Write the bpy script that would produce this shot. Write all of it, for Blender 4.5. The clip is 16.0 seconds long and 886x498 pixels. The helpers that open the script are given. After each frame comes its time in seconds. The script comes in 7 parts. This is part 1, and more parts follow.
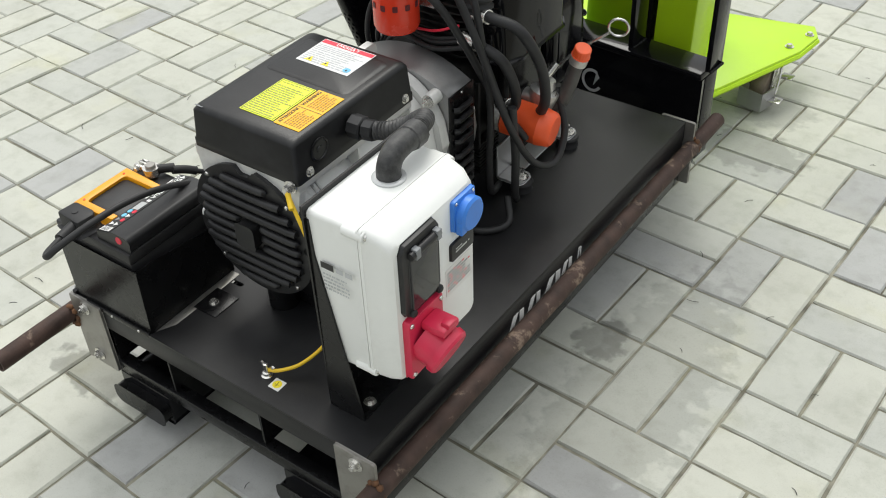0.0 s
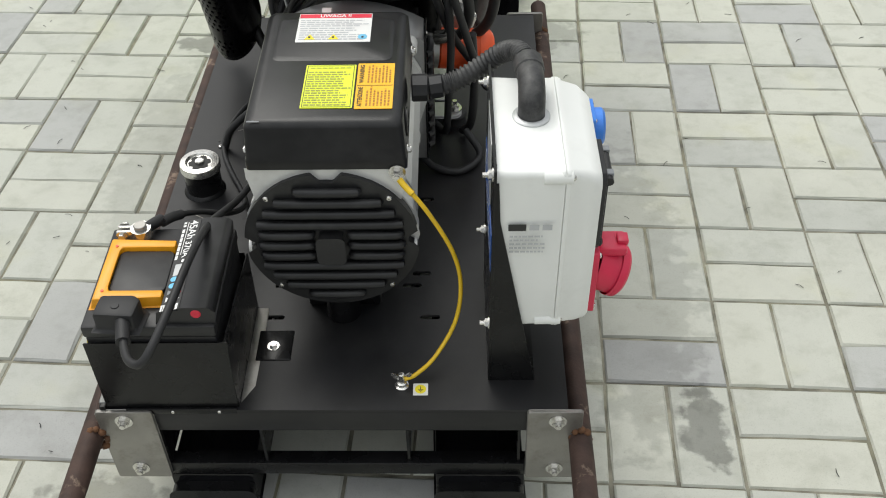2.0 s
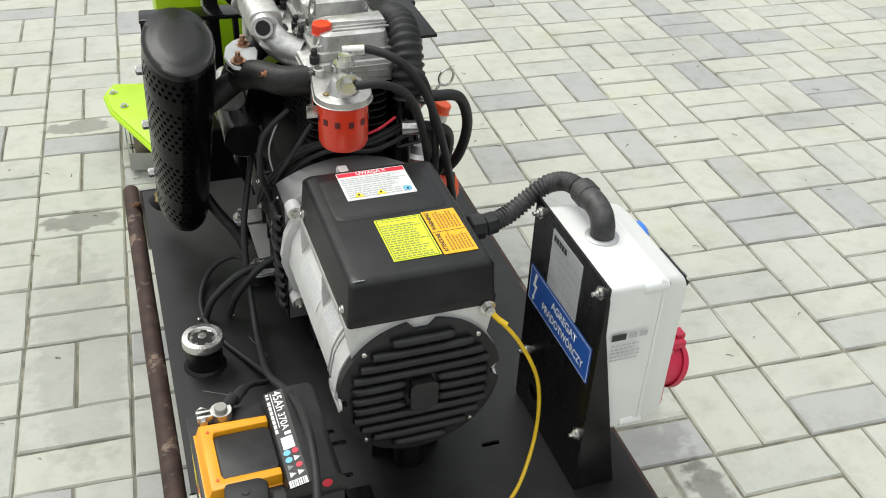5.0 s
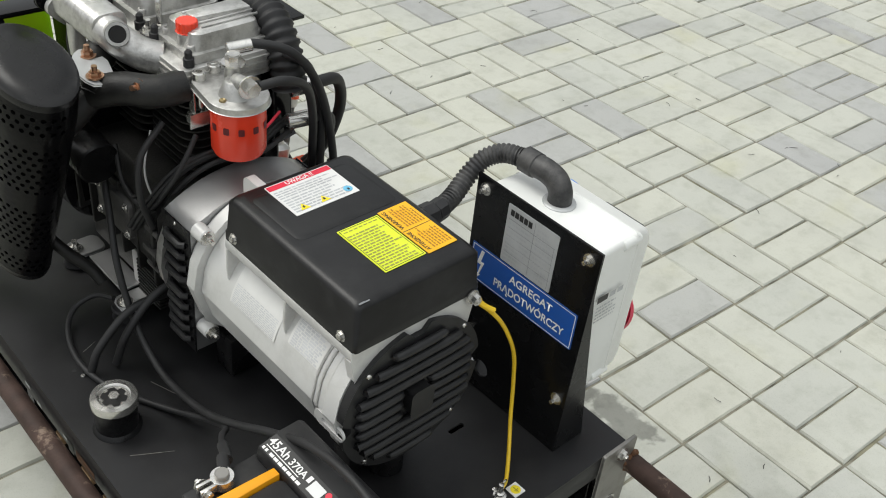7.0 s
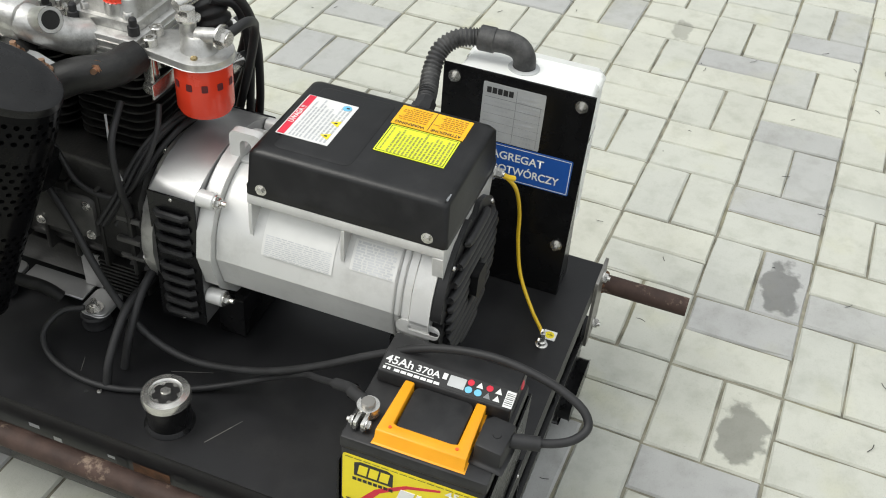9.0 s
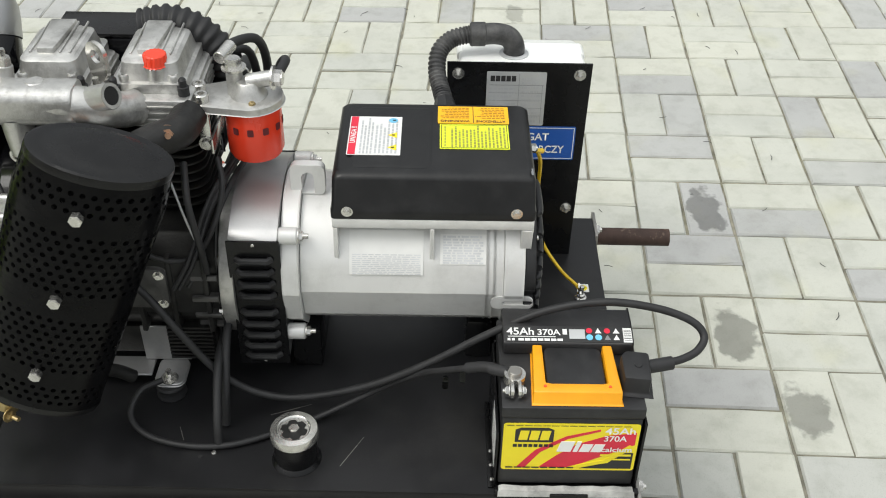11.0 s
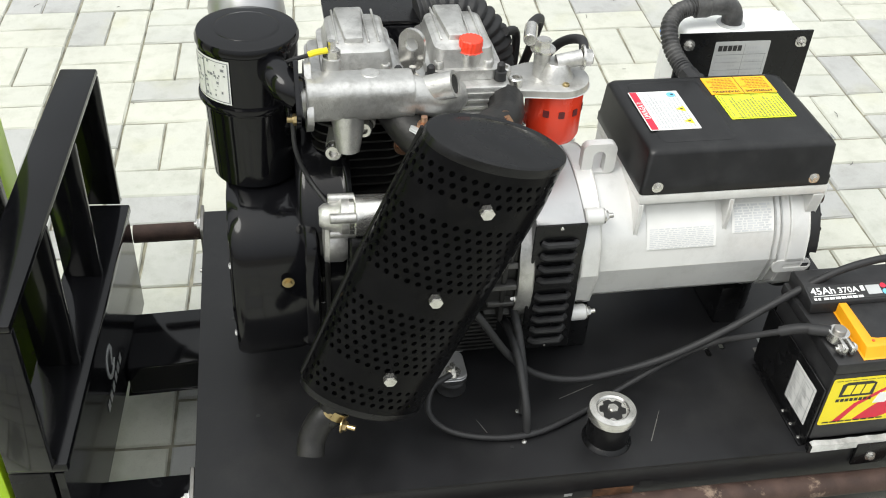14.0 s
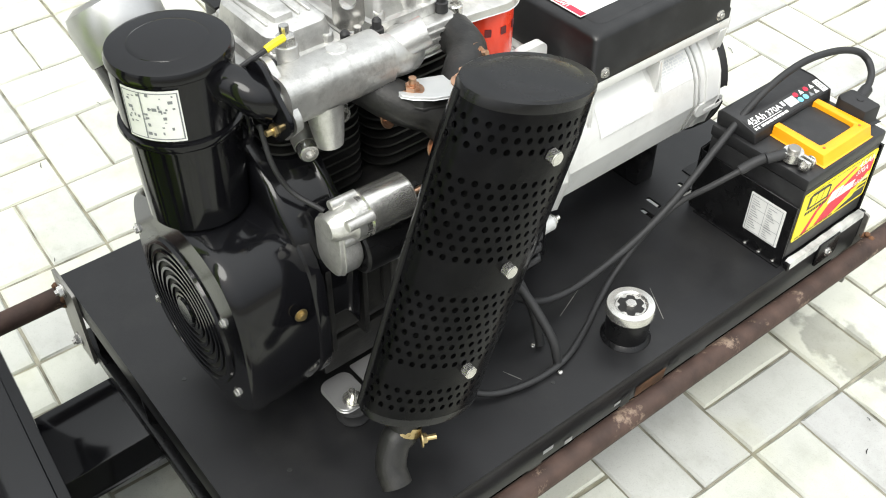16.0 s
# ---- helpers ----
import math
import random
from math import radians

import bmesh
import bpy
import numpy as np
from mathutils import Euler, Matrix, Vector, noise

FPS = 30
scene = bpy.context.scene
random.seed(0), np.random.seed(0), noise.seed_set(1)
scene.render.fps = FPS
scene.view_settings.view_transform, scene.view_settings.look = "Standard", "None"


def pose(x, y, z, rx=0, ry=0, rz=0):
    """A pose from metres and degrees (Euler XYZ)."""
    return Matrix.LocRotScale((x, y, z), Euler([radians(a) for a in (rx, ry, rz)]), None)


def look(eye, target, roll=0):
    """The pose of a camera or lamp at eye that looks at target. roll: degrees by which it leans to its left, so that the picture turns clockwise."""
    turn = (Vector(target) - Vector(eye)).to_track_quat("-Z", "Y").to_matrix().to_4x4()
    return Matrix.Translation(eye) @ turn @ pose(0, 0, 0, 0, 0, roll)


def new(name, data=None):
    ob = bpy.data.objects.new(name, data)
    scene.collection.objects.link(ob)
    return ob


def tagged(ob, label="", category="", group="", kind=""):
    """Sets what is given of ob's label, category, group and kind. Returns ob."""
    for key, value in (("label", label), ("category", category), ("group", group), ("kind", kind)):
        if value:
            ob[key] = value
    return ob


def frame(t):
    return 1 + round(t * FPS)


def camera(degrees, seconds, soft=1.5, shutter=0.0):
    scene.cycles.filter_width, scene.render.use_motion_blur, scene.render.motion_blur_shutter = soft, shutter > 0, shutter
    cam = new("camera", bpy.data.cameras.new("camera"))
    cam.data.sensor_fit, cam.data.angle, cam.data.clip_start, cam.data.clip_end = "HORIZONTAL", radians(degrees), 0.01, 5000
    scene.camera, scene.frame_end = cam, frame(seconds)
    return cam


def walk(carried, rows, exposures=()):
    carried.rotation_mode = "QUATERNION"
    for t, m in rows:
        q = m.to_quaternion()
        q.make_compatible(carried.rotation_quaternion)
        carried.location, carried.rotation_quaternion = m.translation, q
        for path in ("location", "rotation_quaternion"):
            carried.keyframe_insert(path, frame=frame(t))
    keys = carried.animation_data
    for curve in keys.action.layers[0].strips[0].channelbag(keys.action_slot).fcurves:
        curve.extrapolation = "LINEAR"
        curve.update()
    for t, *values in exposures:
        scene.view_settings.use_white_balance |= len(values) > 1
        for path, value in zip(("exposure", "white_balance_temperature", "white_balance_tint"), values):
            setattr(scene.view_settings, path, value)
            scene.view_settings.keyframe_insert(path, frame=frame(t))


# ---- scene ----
cam = camera(46.9, 16.0, 1.05)
PATH = [
    (0, (0.9746, -0.7335, 1.4054), (0.2480, 0.2921, 0.4154), -1.18),
    (0.5, (0.7565, -0.7609, 1.3756), (0.1897, 0.3324, 0.3541), -4.98),
    (1, (0.5305, -0.8442, 1.3783), (0.1923, 0.3148, 0.3283), -1.92),
    (1.5, (0.3327, -0.9252, 1.3750), (0.1621, 0.2591, 0.3128), -2.31),
    (2, (0.1649, -0.9207, 1.3580), (0.1425, 0.2811, 0.3020), -1.44),
    (2.5, (0.0566, -0.9517, 1.3674), (0.0903, 0.2729, 0.3383), 0.96),
    (3, (-0.0554, -1.0269, 1.3778), (0.0348, 0.2078, 0.3642), 0.61),
    (3.5, (-0.1267, -1.0626, 1.3764), (0.0209, 0.1664, 0.3626), -0.39),
    (4, (-0.2150, -0.9941, 1.3887), (0.0512, 0.2558, 0.4260), 1.74),
    (4.2, (-0.2193, -0.9609, 1.3994), (0.0643, 0.3172, 0.4796), 0.33),
    (6.3, (-0.6276, -0.7511, 1.4085), (0.1886, 0.2670, 0.4826), 4.68),
    (6.5, (-0.6295, -0.7054, 1.4029), (0.2185, 0.2633, 0.4528), 3.36),
    (7, (-0.6883, -0.5673, 1.4124), (0.2257, 0.3365, 0.4597), 5.11),
    (7.5, (-0.8027, -0.4675, 1.4243), (0.2158, 0.3143, 0.4696), 1.68),
    (8, (-0.9447, -0.3934, 1.4258), (0.1677, 0.2391, 0.4653), 3.50),
    (8.5, (-0.9964, -0.3010, 1.4031), (0.1462, 0.2123, 0.4077), 3.62),
    (9, (-1.0559, -0.1670, 1.3972), (0.1131, 0.2182, 0.3750), 2.81),
    (9.2, (-1.0804, -0.1316, 1.3975), (0.0919, 0.2260, 0.3689), 4.11),
    (11.3, (-1.2549, 0.3285, 1.4164), (0.0013, 0.3077, 0.4257), -0.68),
    (11.5, (-1.2477, 0.3780, 1.4176), (0.0009, 0.3403, 0.4178), 0.58),
    (12, (-1.2715, 0.4856, 1.4186), (-0.0369, 0.3907, 0.4053), 0.79),
    (12.5, (-1.2852, 0.5424, 1.4221), (-0.0680, 0.4173, 0.3911), 2.00),
    (13, (-1.2974, 0.6743, 1.4024), (-0.0676, 0.5305, 0.3891), 3.91),
    (13.5, (-1.2722, 0.7835, 1.4002), (-0.0415, 0.6302, 0.3893), 4.78),
    (14, (-1.1851, 0.9117, 1.4078), (0.0322, 0.6749, 0.3967), 1.60),
    (14.5, (-1.1235, 1.0053, 1.4043), (0.0620, 0.6581, 0.3874), 4.38),
    (15, (-1.0477, 1.1497, 1.4030), (0.0311, 0.5902, 0.3622), 2.25),
    (15.5, (-0.9640, 1.2393, 1.3925), (-0.0090, 0.5269, 0.3246), 4.27),
    (16, (-0.8470, 1.2675, 1.3760), (0.0414, 0.5626, 0.2473), -1.15),
]
STOPS = [(0, 0.39), (0.4, 0.23), (0.8, 0.18), (1.5, 0.19), (2.5, 0.31), (3.5, 0.39), (4.2, 0.41), (6.5, 0.2), (8, 0.16), (9, 0.34), (11.5, 0.38), (12.5, 0.46), (14, 0.73), (15, 0.97), (16, 1.16)]
walk(cam, [(t, look(eye, target, roll)) for t, eye, target, roll in PATH], STOPS)

# ---- world and light: bright overcast sky ----
world = bpy.data.worlds.new("overcast_sky")
scene.world = world
world.use_nodes = True
wn = world.node_tree
sky = wn.nodes.new("ShaderNodeTexSky")
sky.sky_type = "NISHITA"
sky.sun_disc = False
sky.sun_elevation = radians(58)
sky.sun_rotation = radians(-32)
sky.dust_density = 5.0
cloud = wn.nodes.new("ShaderNodeMixRGB")
cloud.inputs[0].default_value = 0.8
coords = wn.nodes.new("ShaderNodeTexCoord")
split = wn.nodes.new("ShaderNodeSeparateXYZ")
grade = wn.nodes.new("ShaderNodeValToRGB")
grade.color_ramp.elements[0].position, grade.color_ramp.elements[0].color = 0.0, (2.0, 2.05, 2.0, 1)
grade.color_ramp.elements[1].position, grade.color_ramp.elements[1].color = 1.0, (11.3, 11.6, 11.5, 1)
wn.links.new(coords.outputs["Generated"], split.inputs[0])
wn.links.new(split.outputs[2], grade.inputs[0])
wn.links.new(sky.outputs[0], cloud.inputs[1])
wn.links.new(grade.outputs[0], cloud.inputs[2])
side = wn.nodes.new("ShaderNodeMapRange")
side.inputs["From Min"].default_value, side.inputs["From Max"].default_value = 0.15, 0.95
side.inputs["To Min"].default_value, side.inputs["To Max"].default_value = 1.0, 0.55
wn.links.new(split.outputs[0], side.inputs[0])
dim = wn.nodes.new("ShaderNodeVectorMath")
dim.operation = "SCALE"
wn.links.new(cloud.outputs[0], dim.inputs[0])
wn.links.new(side.outputs[0], dim.inputs["Scale"])
wn.links.new(dim.outputs[0], wn.nodes["Background"].inputs[0])
wn.nodes["Background"].inputs[1].default_value = 0.125
sun_lamp = bpy.data.lights.new("sun", "SUN")
sun_lamp.energy, sun_lamp.angle, sun_lamp.color = 1.1, radians(30), (0.975, 0.98, 0.935)
sun = new("sun", sun_lamp)
sun.matrix_world = look((-0.9, 1.5, 2.9), (0, 0, 0))

# ---- materials ----


def material(name, color, rough=0.5, metal=0.0, spec=0.5, vary=0.15, scale=30.0, bump=0.0, bump_scale=400.0, coat=0.0, dirt=None, dirt_scale=9.0, dirt_cut=(0.5, 0.75)):
    """A surface with grain at one scale, blotches at another, and wear or dust where a noise is high."""
    m = bpy.data.materials.new(name)
    m.use_nodes = True
    n, ln = m.node_tree.nodes, m.node_tree.links
    p = n["Principled BSDF"]
    p.inputs["Metallic"].default_value = metal
    p.inputs["Specular IOR Level"].default_value = spec
    p.inputs["Coat Weight"].default_value = coat
    tc = n.new("ShaderNodeTexCoord")
    big = n.new("ShaderNodeTexNoise")
    big.inputs["Scale"].default_value = scale
    big.inputs["Detail"].default_value = 6
    ln.new(tc.outputs["Object"], big.inputs["Vector"])
    ramp = n.new("ShaderNodeValToRGB")
    ramp.color_ramp.elements[0].position, ramp.color_ramp.elements[1].position = 0.3, 0.7
    ramp.color_ramp.elements[0].color = (*[c * (1 - vary) for c in color], 1)
    ramp.color_ramp.elements[1].color = (*[min(1, c * (1 + vary)) for c in color], 1)
    ln.new(big.outputs[0], ramp.inputs[0])
    out = ramp.outputs[0]
    if dirt:
        patch = n.new("ShaderNodeTexNoise")
        patch.inputs["Scale"].default_value = dirt_scale
        patch.inputs["Detail"].default_value = 9
        patch.inputs["Roughness"].default_value = 0.7
        ln.new(tc.outputs["Object"], patch.inputs["Vector"])
        cut = n.new("ShaderNodeMapRange")
        cut.inputs["From Min"].default_value, cut.inputs["From Max"].default_value = dirt_cut
        cut.inputs["To Max"].default_value = dirt[3] if len(dirt) > 3 else 1.0
        ln.new(patch.outputs[0], cut.inputs[0])
        mix = n.new("ShaderNodeMixRGB")
        mix.inputs[2].default_value = (*dirt[:3], 1)
        ln.new(cut.outputs[0], mix.inputs[0])
        ln.new(out, mix.inputs[1])
        out = mix.outputs[0]
    ln.new(out, p.inputs["Base Color"])
    rr = n.new("ShaderNodeMapRange")
    rr.inputs["To Min"].default_value, rr.inputs["To Max"].default_value = max(0.02, rough * 0.75), min(1, rough * 1.25)
    ln.new(big.outputs[0], rr.inputs[0])
    ln.new(rr.outputs[0], p.inputs["Roughness"])
    if bump:
        fine = n.new("ShaderNodeTexNoise")
        fine.inputs["Scale"].default_value = bump_scale
        fine.inputs["Detail"].default_value = 3
        ln.new(tc.outputs["Object"], fine.inputs["Vector"])
        bp = n.new("ShaderNodeBump")
        bp.inputs["Strength"].default_value = bump
        bp.inputs["Distance"].default_value = 0.001
        ln.new(fine.outputs[0], bp.inputs["Height"])
        ln.new(bp.outputs[0], p.inputs["Normal"])
    return m


M_DECK = material("deck_black_paint", (0.0095, 0.0095, 0.0105), 0.43, spec=0.38, vary=0.3, scale=14, bump=0.1, bump_scale=700, dirt=(0.035, 0.034, 0.032, 0.45), dirt_scale=6)
M_BLACK = material("satin_black_paint", (0.006, 0.006, 0.0065), 0.27, spec=0.28, vary=0.3, scale=20, bump=0.08, bump_scale=300, dirt=(0.03, 0.03, 0.03, 0.2), dirt_scale=15)
M_BOX = material("textured_black_paint", (0.0095, 0.0095, 0.010), 0.34, spec=0.36, vary=0.3, scale=25, bump=0.12, bump_scale=900, dirt=(0.05, 0.05, 0.05, 0.25), dirt_scale=18)
M_GUARD = material("dented_black_sheet", (0.0035, 0.0035, 0.004), 0.20, spec=0.08, vary=0.3, scale=20, bump=0.8, bump_scale=38, dirt=(0.014, 0.013, 0.012, 0.3), dirt_scale=25)
M_GLOSS = material("gloss_black_enamel", (0.005, 0.005, 0.006), 0.12, spec=0.24, vary=0.2, scale=12, coat=0.12)
M_RUBBER = material("black_rubber", (0.019, 0.019, 0.020), 0.55, spec=0.4, vary=0.25, scale=40, bump=0.1, bump_scale=600)
M_PLASTIC = material("black_plastic", (0.017, 0.017, 0.018), 0.42, spec=0.4, vary=0.25, scale=30, bump=0.08, bump_scale=800, dirt=(0.06, 0.06, 0.058, 0.35), dirt_scale=20)
M_DUSTY = material("dusty_black_plastic", (0.03, 0.03, 0.031), 0.5, spec=0.4, vary=0.3, scale=40, bump=0.15, bump_scale=300, dirt=(0.15, 0.148, 0.142, 0.6), dirt_scale=26, dirt_cut=(0.42, 0.7))
M_IRON = material("dark_cast_iron", (0.012, 0.0118, 0.0115), 0.48, spec=0.34, vary=0.4, scale=35, bump=0.4, bump_scale=260, dirt=(0.045, 0.042, 0.038, 0.5), dirt_scale=25)
M_CAST = material("dull_grey_casting", (0.085, 0.083, 0.080), 0.5, metal=0.35, vary=0.35, scale=30, bump=0.35, bump_scale=300, dirt=(0.03, 0.028, 0.026, 0.7), dirt_scale=28)
M_ALU = material("cast_aluminium", (0.56, 0.555, 0.535), 0.36, metal=0.72, vary=0.22, scale=28, bump=0.4, bump_scale=350, dirt=(0.13, 0.12, 0.105, 0.65), dirt_scale=30, dirt_cut=(0.48, 0.74))
M_ALT = material("silver_grey_paint", (0.67, 0.67, 0.655), 0.36, metal=0.2, vary=0.06, scale=10, bump=0.1, bump_scale=600, dirt=(0.3, 0.29, 0.27, 0.35), dirt_scale=14)
M_SHEET = material("brushed_grey_steel", (0.42, 0.42, 0.42), 0.34, metal=0.7, vary=0.1, scale=8, bump=0.12, bump_scale=300, dirt=(0.2, 0.2, 0.2, 0.4), dirt_scale=10)
M_ZINC = material("zinc_plated_steel", (0.62, 0.61, 0.58), 0.24, metal=0.9, vary=0.15, scale=60)
M_COPPER = material("copper_tinted_nut", (0.48, 0.29, 0.19), 0.32, metal=0.9, vary=0.2, scale=80)
M_BRASS = material("yellow_zinc", (0.44, 0.34, 0.17), 0.3, metal=0.9, vary=0.2, scale=80)
M_PLATE = material("bare_steel_plate", (0.30, 0.29, 0.27), 0.42, metal=0.75, vary=0.18, scale=12, bump=0.2, bump_scale=300, dirt=(0.10, 0.085, 0.07, 0.7), dirt_scale=16)
M_RUST = material("rusty_pipe", (0.058, 0.036, 0.029), 0.68, metal=0.15, spec=0.35, vary=0.45, scale=26, bump=0.5, bump_scale=220, dirt=(0.27, 0.20, 0.15, 0.8), dirt_scale=22, dirt_cut=(0.58, 0.66))
M_RUSTY = material("rust_weld", (0.11, 0.05, 0.022), 0.85, vary=0.5, scale=60, bump=0.9, bump_scale=200)
M_WHITE = material("light_grey_plastic", (0.80, 0.81, 0.785), 0.38, spec=0.45, vary=0.03, scale=9, dirt=(0.55, 0.55, 0.52, 0.35), dirt_scale=7)
M_BLUE = material("blue_plastic", (0.045, 0.22, 0.72), 0.38, vary=0.08, scale=20)
M_RED = material("crimson_plastic", (0.62, 0.022, 0.07), 0.38, vary=0.08, scale=20)
M_FILTER = material("red_orange_enamel", (0.80, 0.055, 0.022), 0.26, vary=0.05, scale=20)
M_ORANGE = material("orange_plastic", (0.80, 0.10, 0.025), 0.4, vary=0.08, scale=20)
M_YELLOW = material("yellow_plastic", (0.85, 0.36, 0.008), 0.4, vary=0.06, scale=25, bump=0.05)
M_WIRE = material("yellow_cable_sheath", (0.80, 0.52, 0.02), 0.42, vary=0.1, scale=30)
M_GREEN = material("lime_green_paint", (0.46, 0.72, 0.012), 0.35, vary=0.06, scale=8, dirt=(0.3, 0.45, 0.05, 0.3), dirt_scale=8)
M_LABELW = material("white_label", (0.74, 0.74, 0.72), 0.35, vary=0.03, scale=40)
M_LABELS = material("silver_label", (0.50, 0.51, 0.51), 0.36, metal=0.3, vary=0.06, scale=30)
M_LABELY = material("lime_yellow_label", (0.72, 0.80, 0.03), 0.4, vary=0.04, scale=40)
M_LABELO = material("amber_label", (0.88, 0.46, 0.008), 0.4, vary=0.04, scale=40)
M_LABELB = material("blue_label", (0.014, 0.085, 0.36), 0.4, vary=0.05, scale=20)
# black for print, and for painted shade in gaps, holes and bores
M_INK_SHADE = material("black_ink_and_shade", (0.02, 0.02, 0.02), 0.5, vary=0.1)
M_INKG = material("grey_ink", (0.20, 0.21, 0.22), 0.5, vary=0.2)
M_INKL = material("pale_grey_ink", (0.46, 0.47, 0.48), 0.5, vary=0.15)
M_INKO = material("olive_ink", (0.30, 0.30, 0.06), 0.5, vary=0.15)
M_INKN = material("brown_ink", (0.40, 0.17, 0.01), 0.5, vary=0.15)
M_FAINT = material("faint_ink", (0.60, 0.61, 0.62), 0.45, vary=0.1)
M_FADED = material("faded_red_paint", (0.12, 0.012, 0.015), 0.6, vary=0.4, scale=60, dirt=(0.012, 0.012, 0.012, 0.9), dirt_scale=60)
# near-black that puts the shade inside the silencer guard into colour
M_CANSHADE = material("can_shade_black", (0.004, 0.004, 0.004), 0.8, spec=0.15, vary=0.4, scale=40)
M_TYRE = material("worn_tan_wheel", (0.20, 0.16, 0.115), 0.6, vary=0.3, scale=40)
M_INKR = material("red_ink", (0.66, 0.02, 0.05), 0.45, vary=0.1)
M_INKB = material("light_blue_ink", (0.16, 0.50, 0.72), 0.45, vary=0.1)
M_INKW = material("white_ink", (0.80, 0.80, 0.78), 0.45, vary=0.05)
M_INKY = material("yellow_ink", (0.85, 0.70, 0.02), 0.45, vary=0.05)
M_SMOKE = material("smoked_window", (0.03, 0.03, 0.032), 0.12, spec=0.5, vary=0.2, scale=15)
M_FOAM = material("worn_white_strip", (0.50, 0.50, 0.48), 0.7, vary=0.3, scale=40, bump=0.6, bump_scale=120, dirt=(0.1, 0.1, 0.1, 0.8), dirt_scale=30)
M_CARD = material("brown_cardboard", (0.36, 0.23, 0.12), 0.85, vary=0.2, scale=40)


def paving(name, base, light, grey):
    """Concrete block: a tone of its own for each block, grain, pits, soft dirt, a few wet stains and dark patches on
    the ground.
    """
    m = bpy.data.materials.new(name)
    m.use_nodes = True
    n, ln = m.node_tree.nodes, m.node_tree.links
    p = n["Principled BSDF"]
    p.inputs["Specular IOR Level"].default_value = 0.3
    geo = n.new("ShaderNodeNewGeometry")
    info = n.new("ShaderNodeObjectInfo")
    both = n.new("ShaderNodeMath")
    both.operation = "ADD"
    ln.new(info.outputs["Random"], both.inputs[0])
    ln.new(geo.outputs["Random Per Island"], both.inputs[1])
    wrap = n.new("ShaderNodeMath")
    wrap.operation = "FRACT"
    ln.new(both.outputs[0], wrap.inputs[0])
    tone = n.new("ShaderNodeValToRGB")
    e = tone.color_ramp.elements
    e[0].position, e[0].color = 0.06, (*grey, 1)
    e[1].position, e[1].color = 1.0, (*light, 1)
    mid = e.new(0.22)
    mid.color = (*base, 1)
    ln.new(wrap.outputs[0], tone.inputs[0])

    def grain(scale, detail, lo, hi, amount, src, dark):
        t = n.new("ShaderNodeTexNoise")
        t.inputs["Scale"].default_value, t.inputs["Detail"].default_value, t.inputs["Roughness"].default_value = scale, detail, 0.65
        ln.new(geo.outputs["Position"], t.inputs["Vector"])
        r = n.new("ShaderNodeMapRange")
        r.inputs["From Min"].default_value, r.inputs["From Max"].default_value, r.inputs["To Max"].default_value = lo, hi, amount
        ln.new(t.outputs[0], r.inputs[0])
        x = n.new("ShaderNodeMixRGB")
        x.blend_type = "MULTIPLY"
        x.inputs[2].default_value = (*dark, 1)
        ln.new(r.outputs[0], x.inputs[0])
        ln.new(src, x.inputs[1])
        return x.outputs[0], t

    col, _ = grain(2.2, 5, 0.45, 0.72, 0.6, tone.outputs[0], (0.74, 0.74, 0.75))
    col, _ = grain(17, 8, 0.48, 0.70, 0.6, col, (0.76, 0.76, 0.73))
    col, fine = grain(420, 4, 0.55, 0.78, 0.55, col, (0.55, 0.55, 0.54))
    # moss tint
    tint = n.new("ShaderNodeTexNoise")
    tint.inputs["Scale"].default_value, tint.inputs["Detail"].default_value = 5.5, 7
    ln.new(geo.outputs["Position"], tint.inputs["Vector"])
    tr = n.new("ShaderNodeMapRange")
    tr.inputs["From Min"].default_value, tr.inputs["From Max"].default_value, tr.inputs["To Max"].default_value = 0.58, 0.78, 0.35
    ln.new(tint.outputs[0], tr.inputs[0])
    tm = n.new("ShaderNodeMixRGB")
    tm.blend_type = "MULTIPLY"
    tm.inputs[2].default_value = (0.98, 0.95, 0.62, 1)
    ln.new(tr.outputs[0], tm.inputs[0])
    ln.new(col, tm.inputs[1])
    col = tm.outputs[0]
    # damp stains and broader darker patches with ragged edges: centre x, y, radii, strength
    rag = n.new("ShaderNodeTexNoise")
    rag.inputs["Scale"].default_value, rag.inputs["Detail"].default_value = 26, 6
    ln.new(geo.outputs["Position"], rag.inputs["Vector"])
    for cx, cy, rx, ry, deep in ((0.693, -0.334, 0.090, 0.044, 0.8), (0.259, -0.308, 0.085, 0.046, 0.75), (0.053, -0.398, 0.070, 0.046, 0.7), (0.574, 0.160, 0.044, 0.088, 0.75), (0.375, 0.655, 0.055, 0.065, 0.6), (0.49, 0.55, 0.14, 0.46, 0.3), (-0.50, 0.95, 0.10, 0.42, 0.2), (0.36, 1.48, 0.15, 0.10, 0.4), (0.33, 1.70, 0.12, 0.10, 0.3), (-0.40, 0.03, 0.11, 0.055, 0.6), (-0.466, 1.458, 0.105, 0.048, 0.7), (-0.445, 1.983, 0.105, 0.048, 0.65), (1.76, 0.055, 0.07, 0.03, 0.5)):
        sub = n.new("ShaderNodeVectorMath")
        sub.operation = "SUBTRACT"
        sub.inputs[1].default_value = (cx, cy, 0)
        ln.new(geo.outputs["Position"], sub.inputs[0])
        div = n.new("ShaderNodeVectorMath")
        div.operation = "MULTIPLY"
        div.inputs[1].default_value = (1 / rx, 1 / ry, 0)
        ln.new(sub.outputs[0], div.inputs[0])
        size = n.new("ShaderNodeVectorMath")
        size.operation = "LENGTH"
        ln.new(div.outputs[0], size.inputs[0])
        add = n.new("ShaderNodeMath")
        add.operation = "MULTIPLY_ADD"
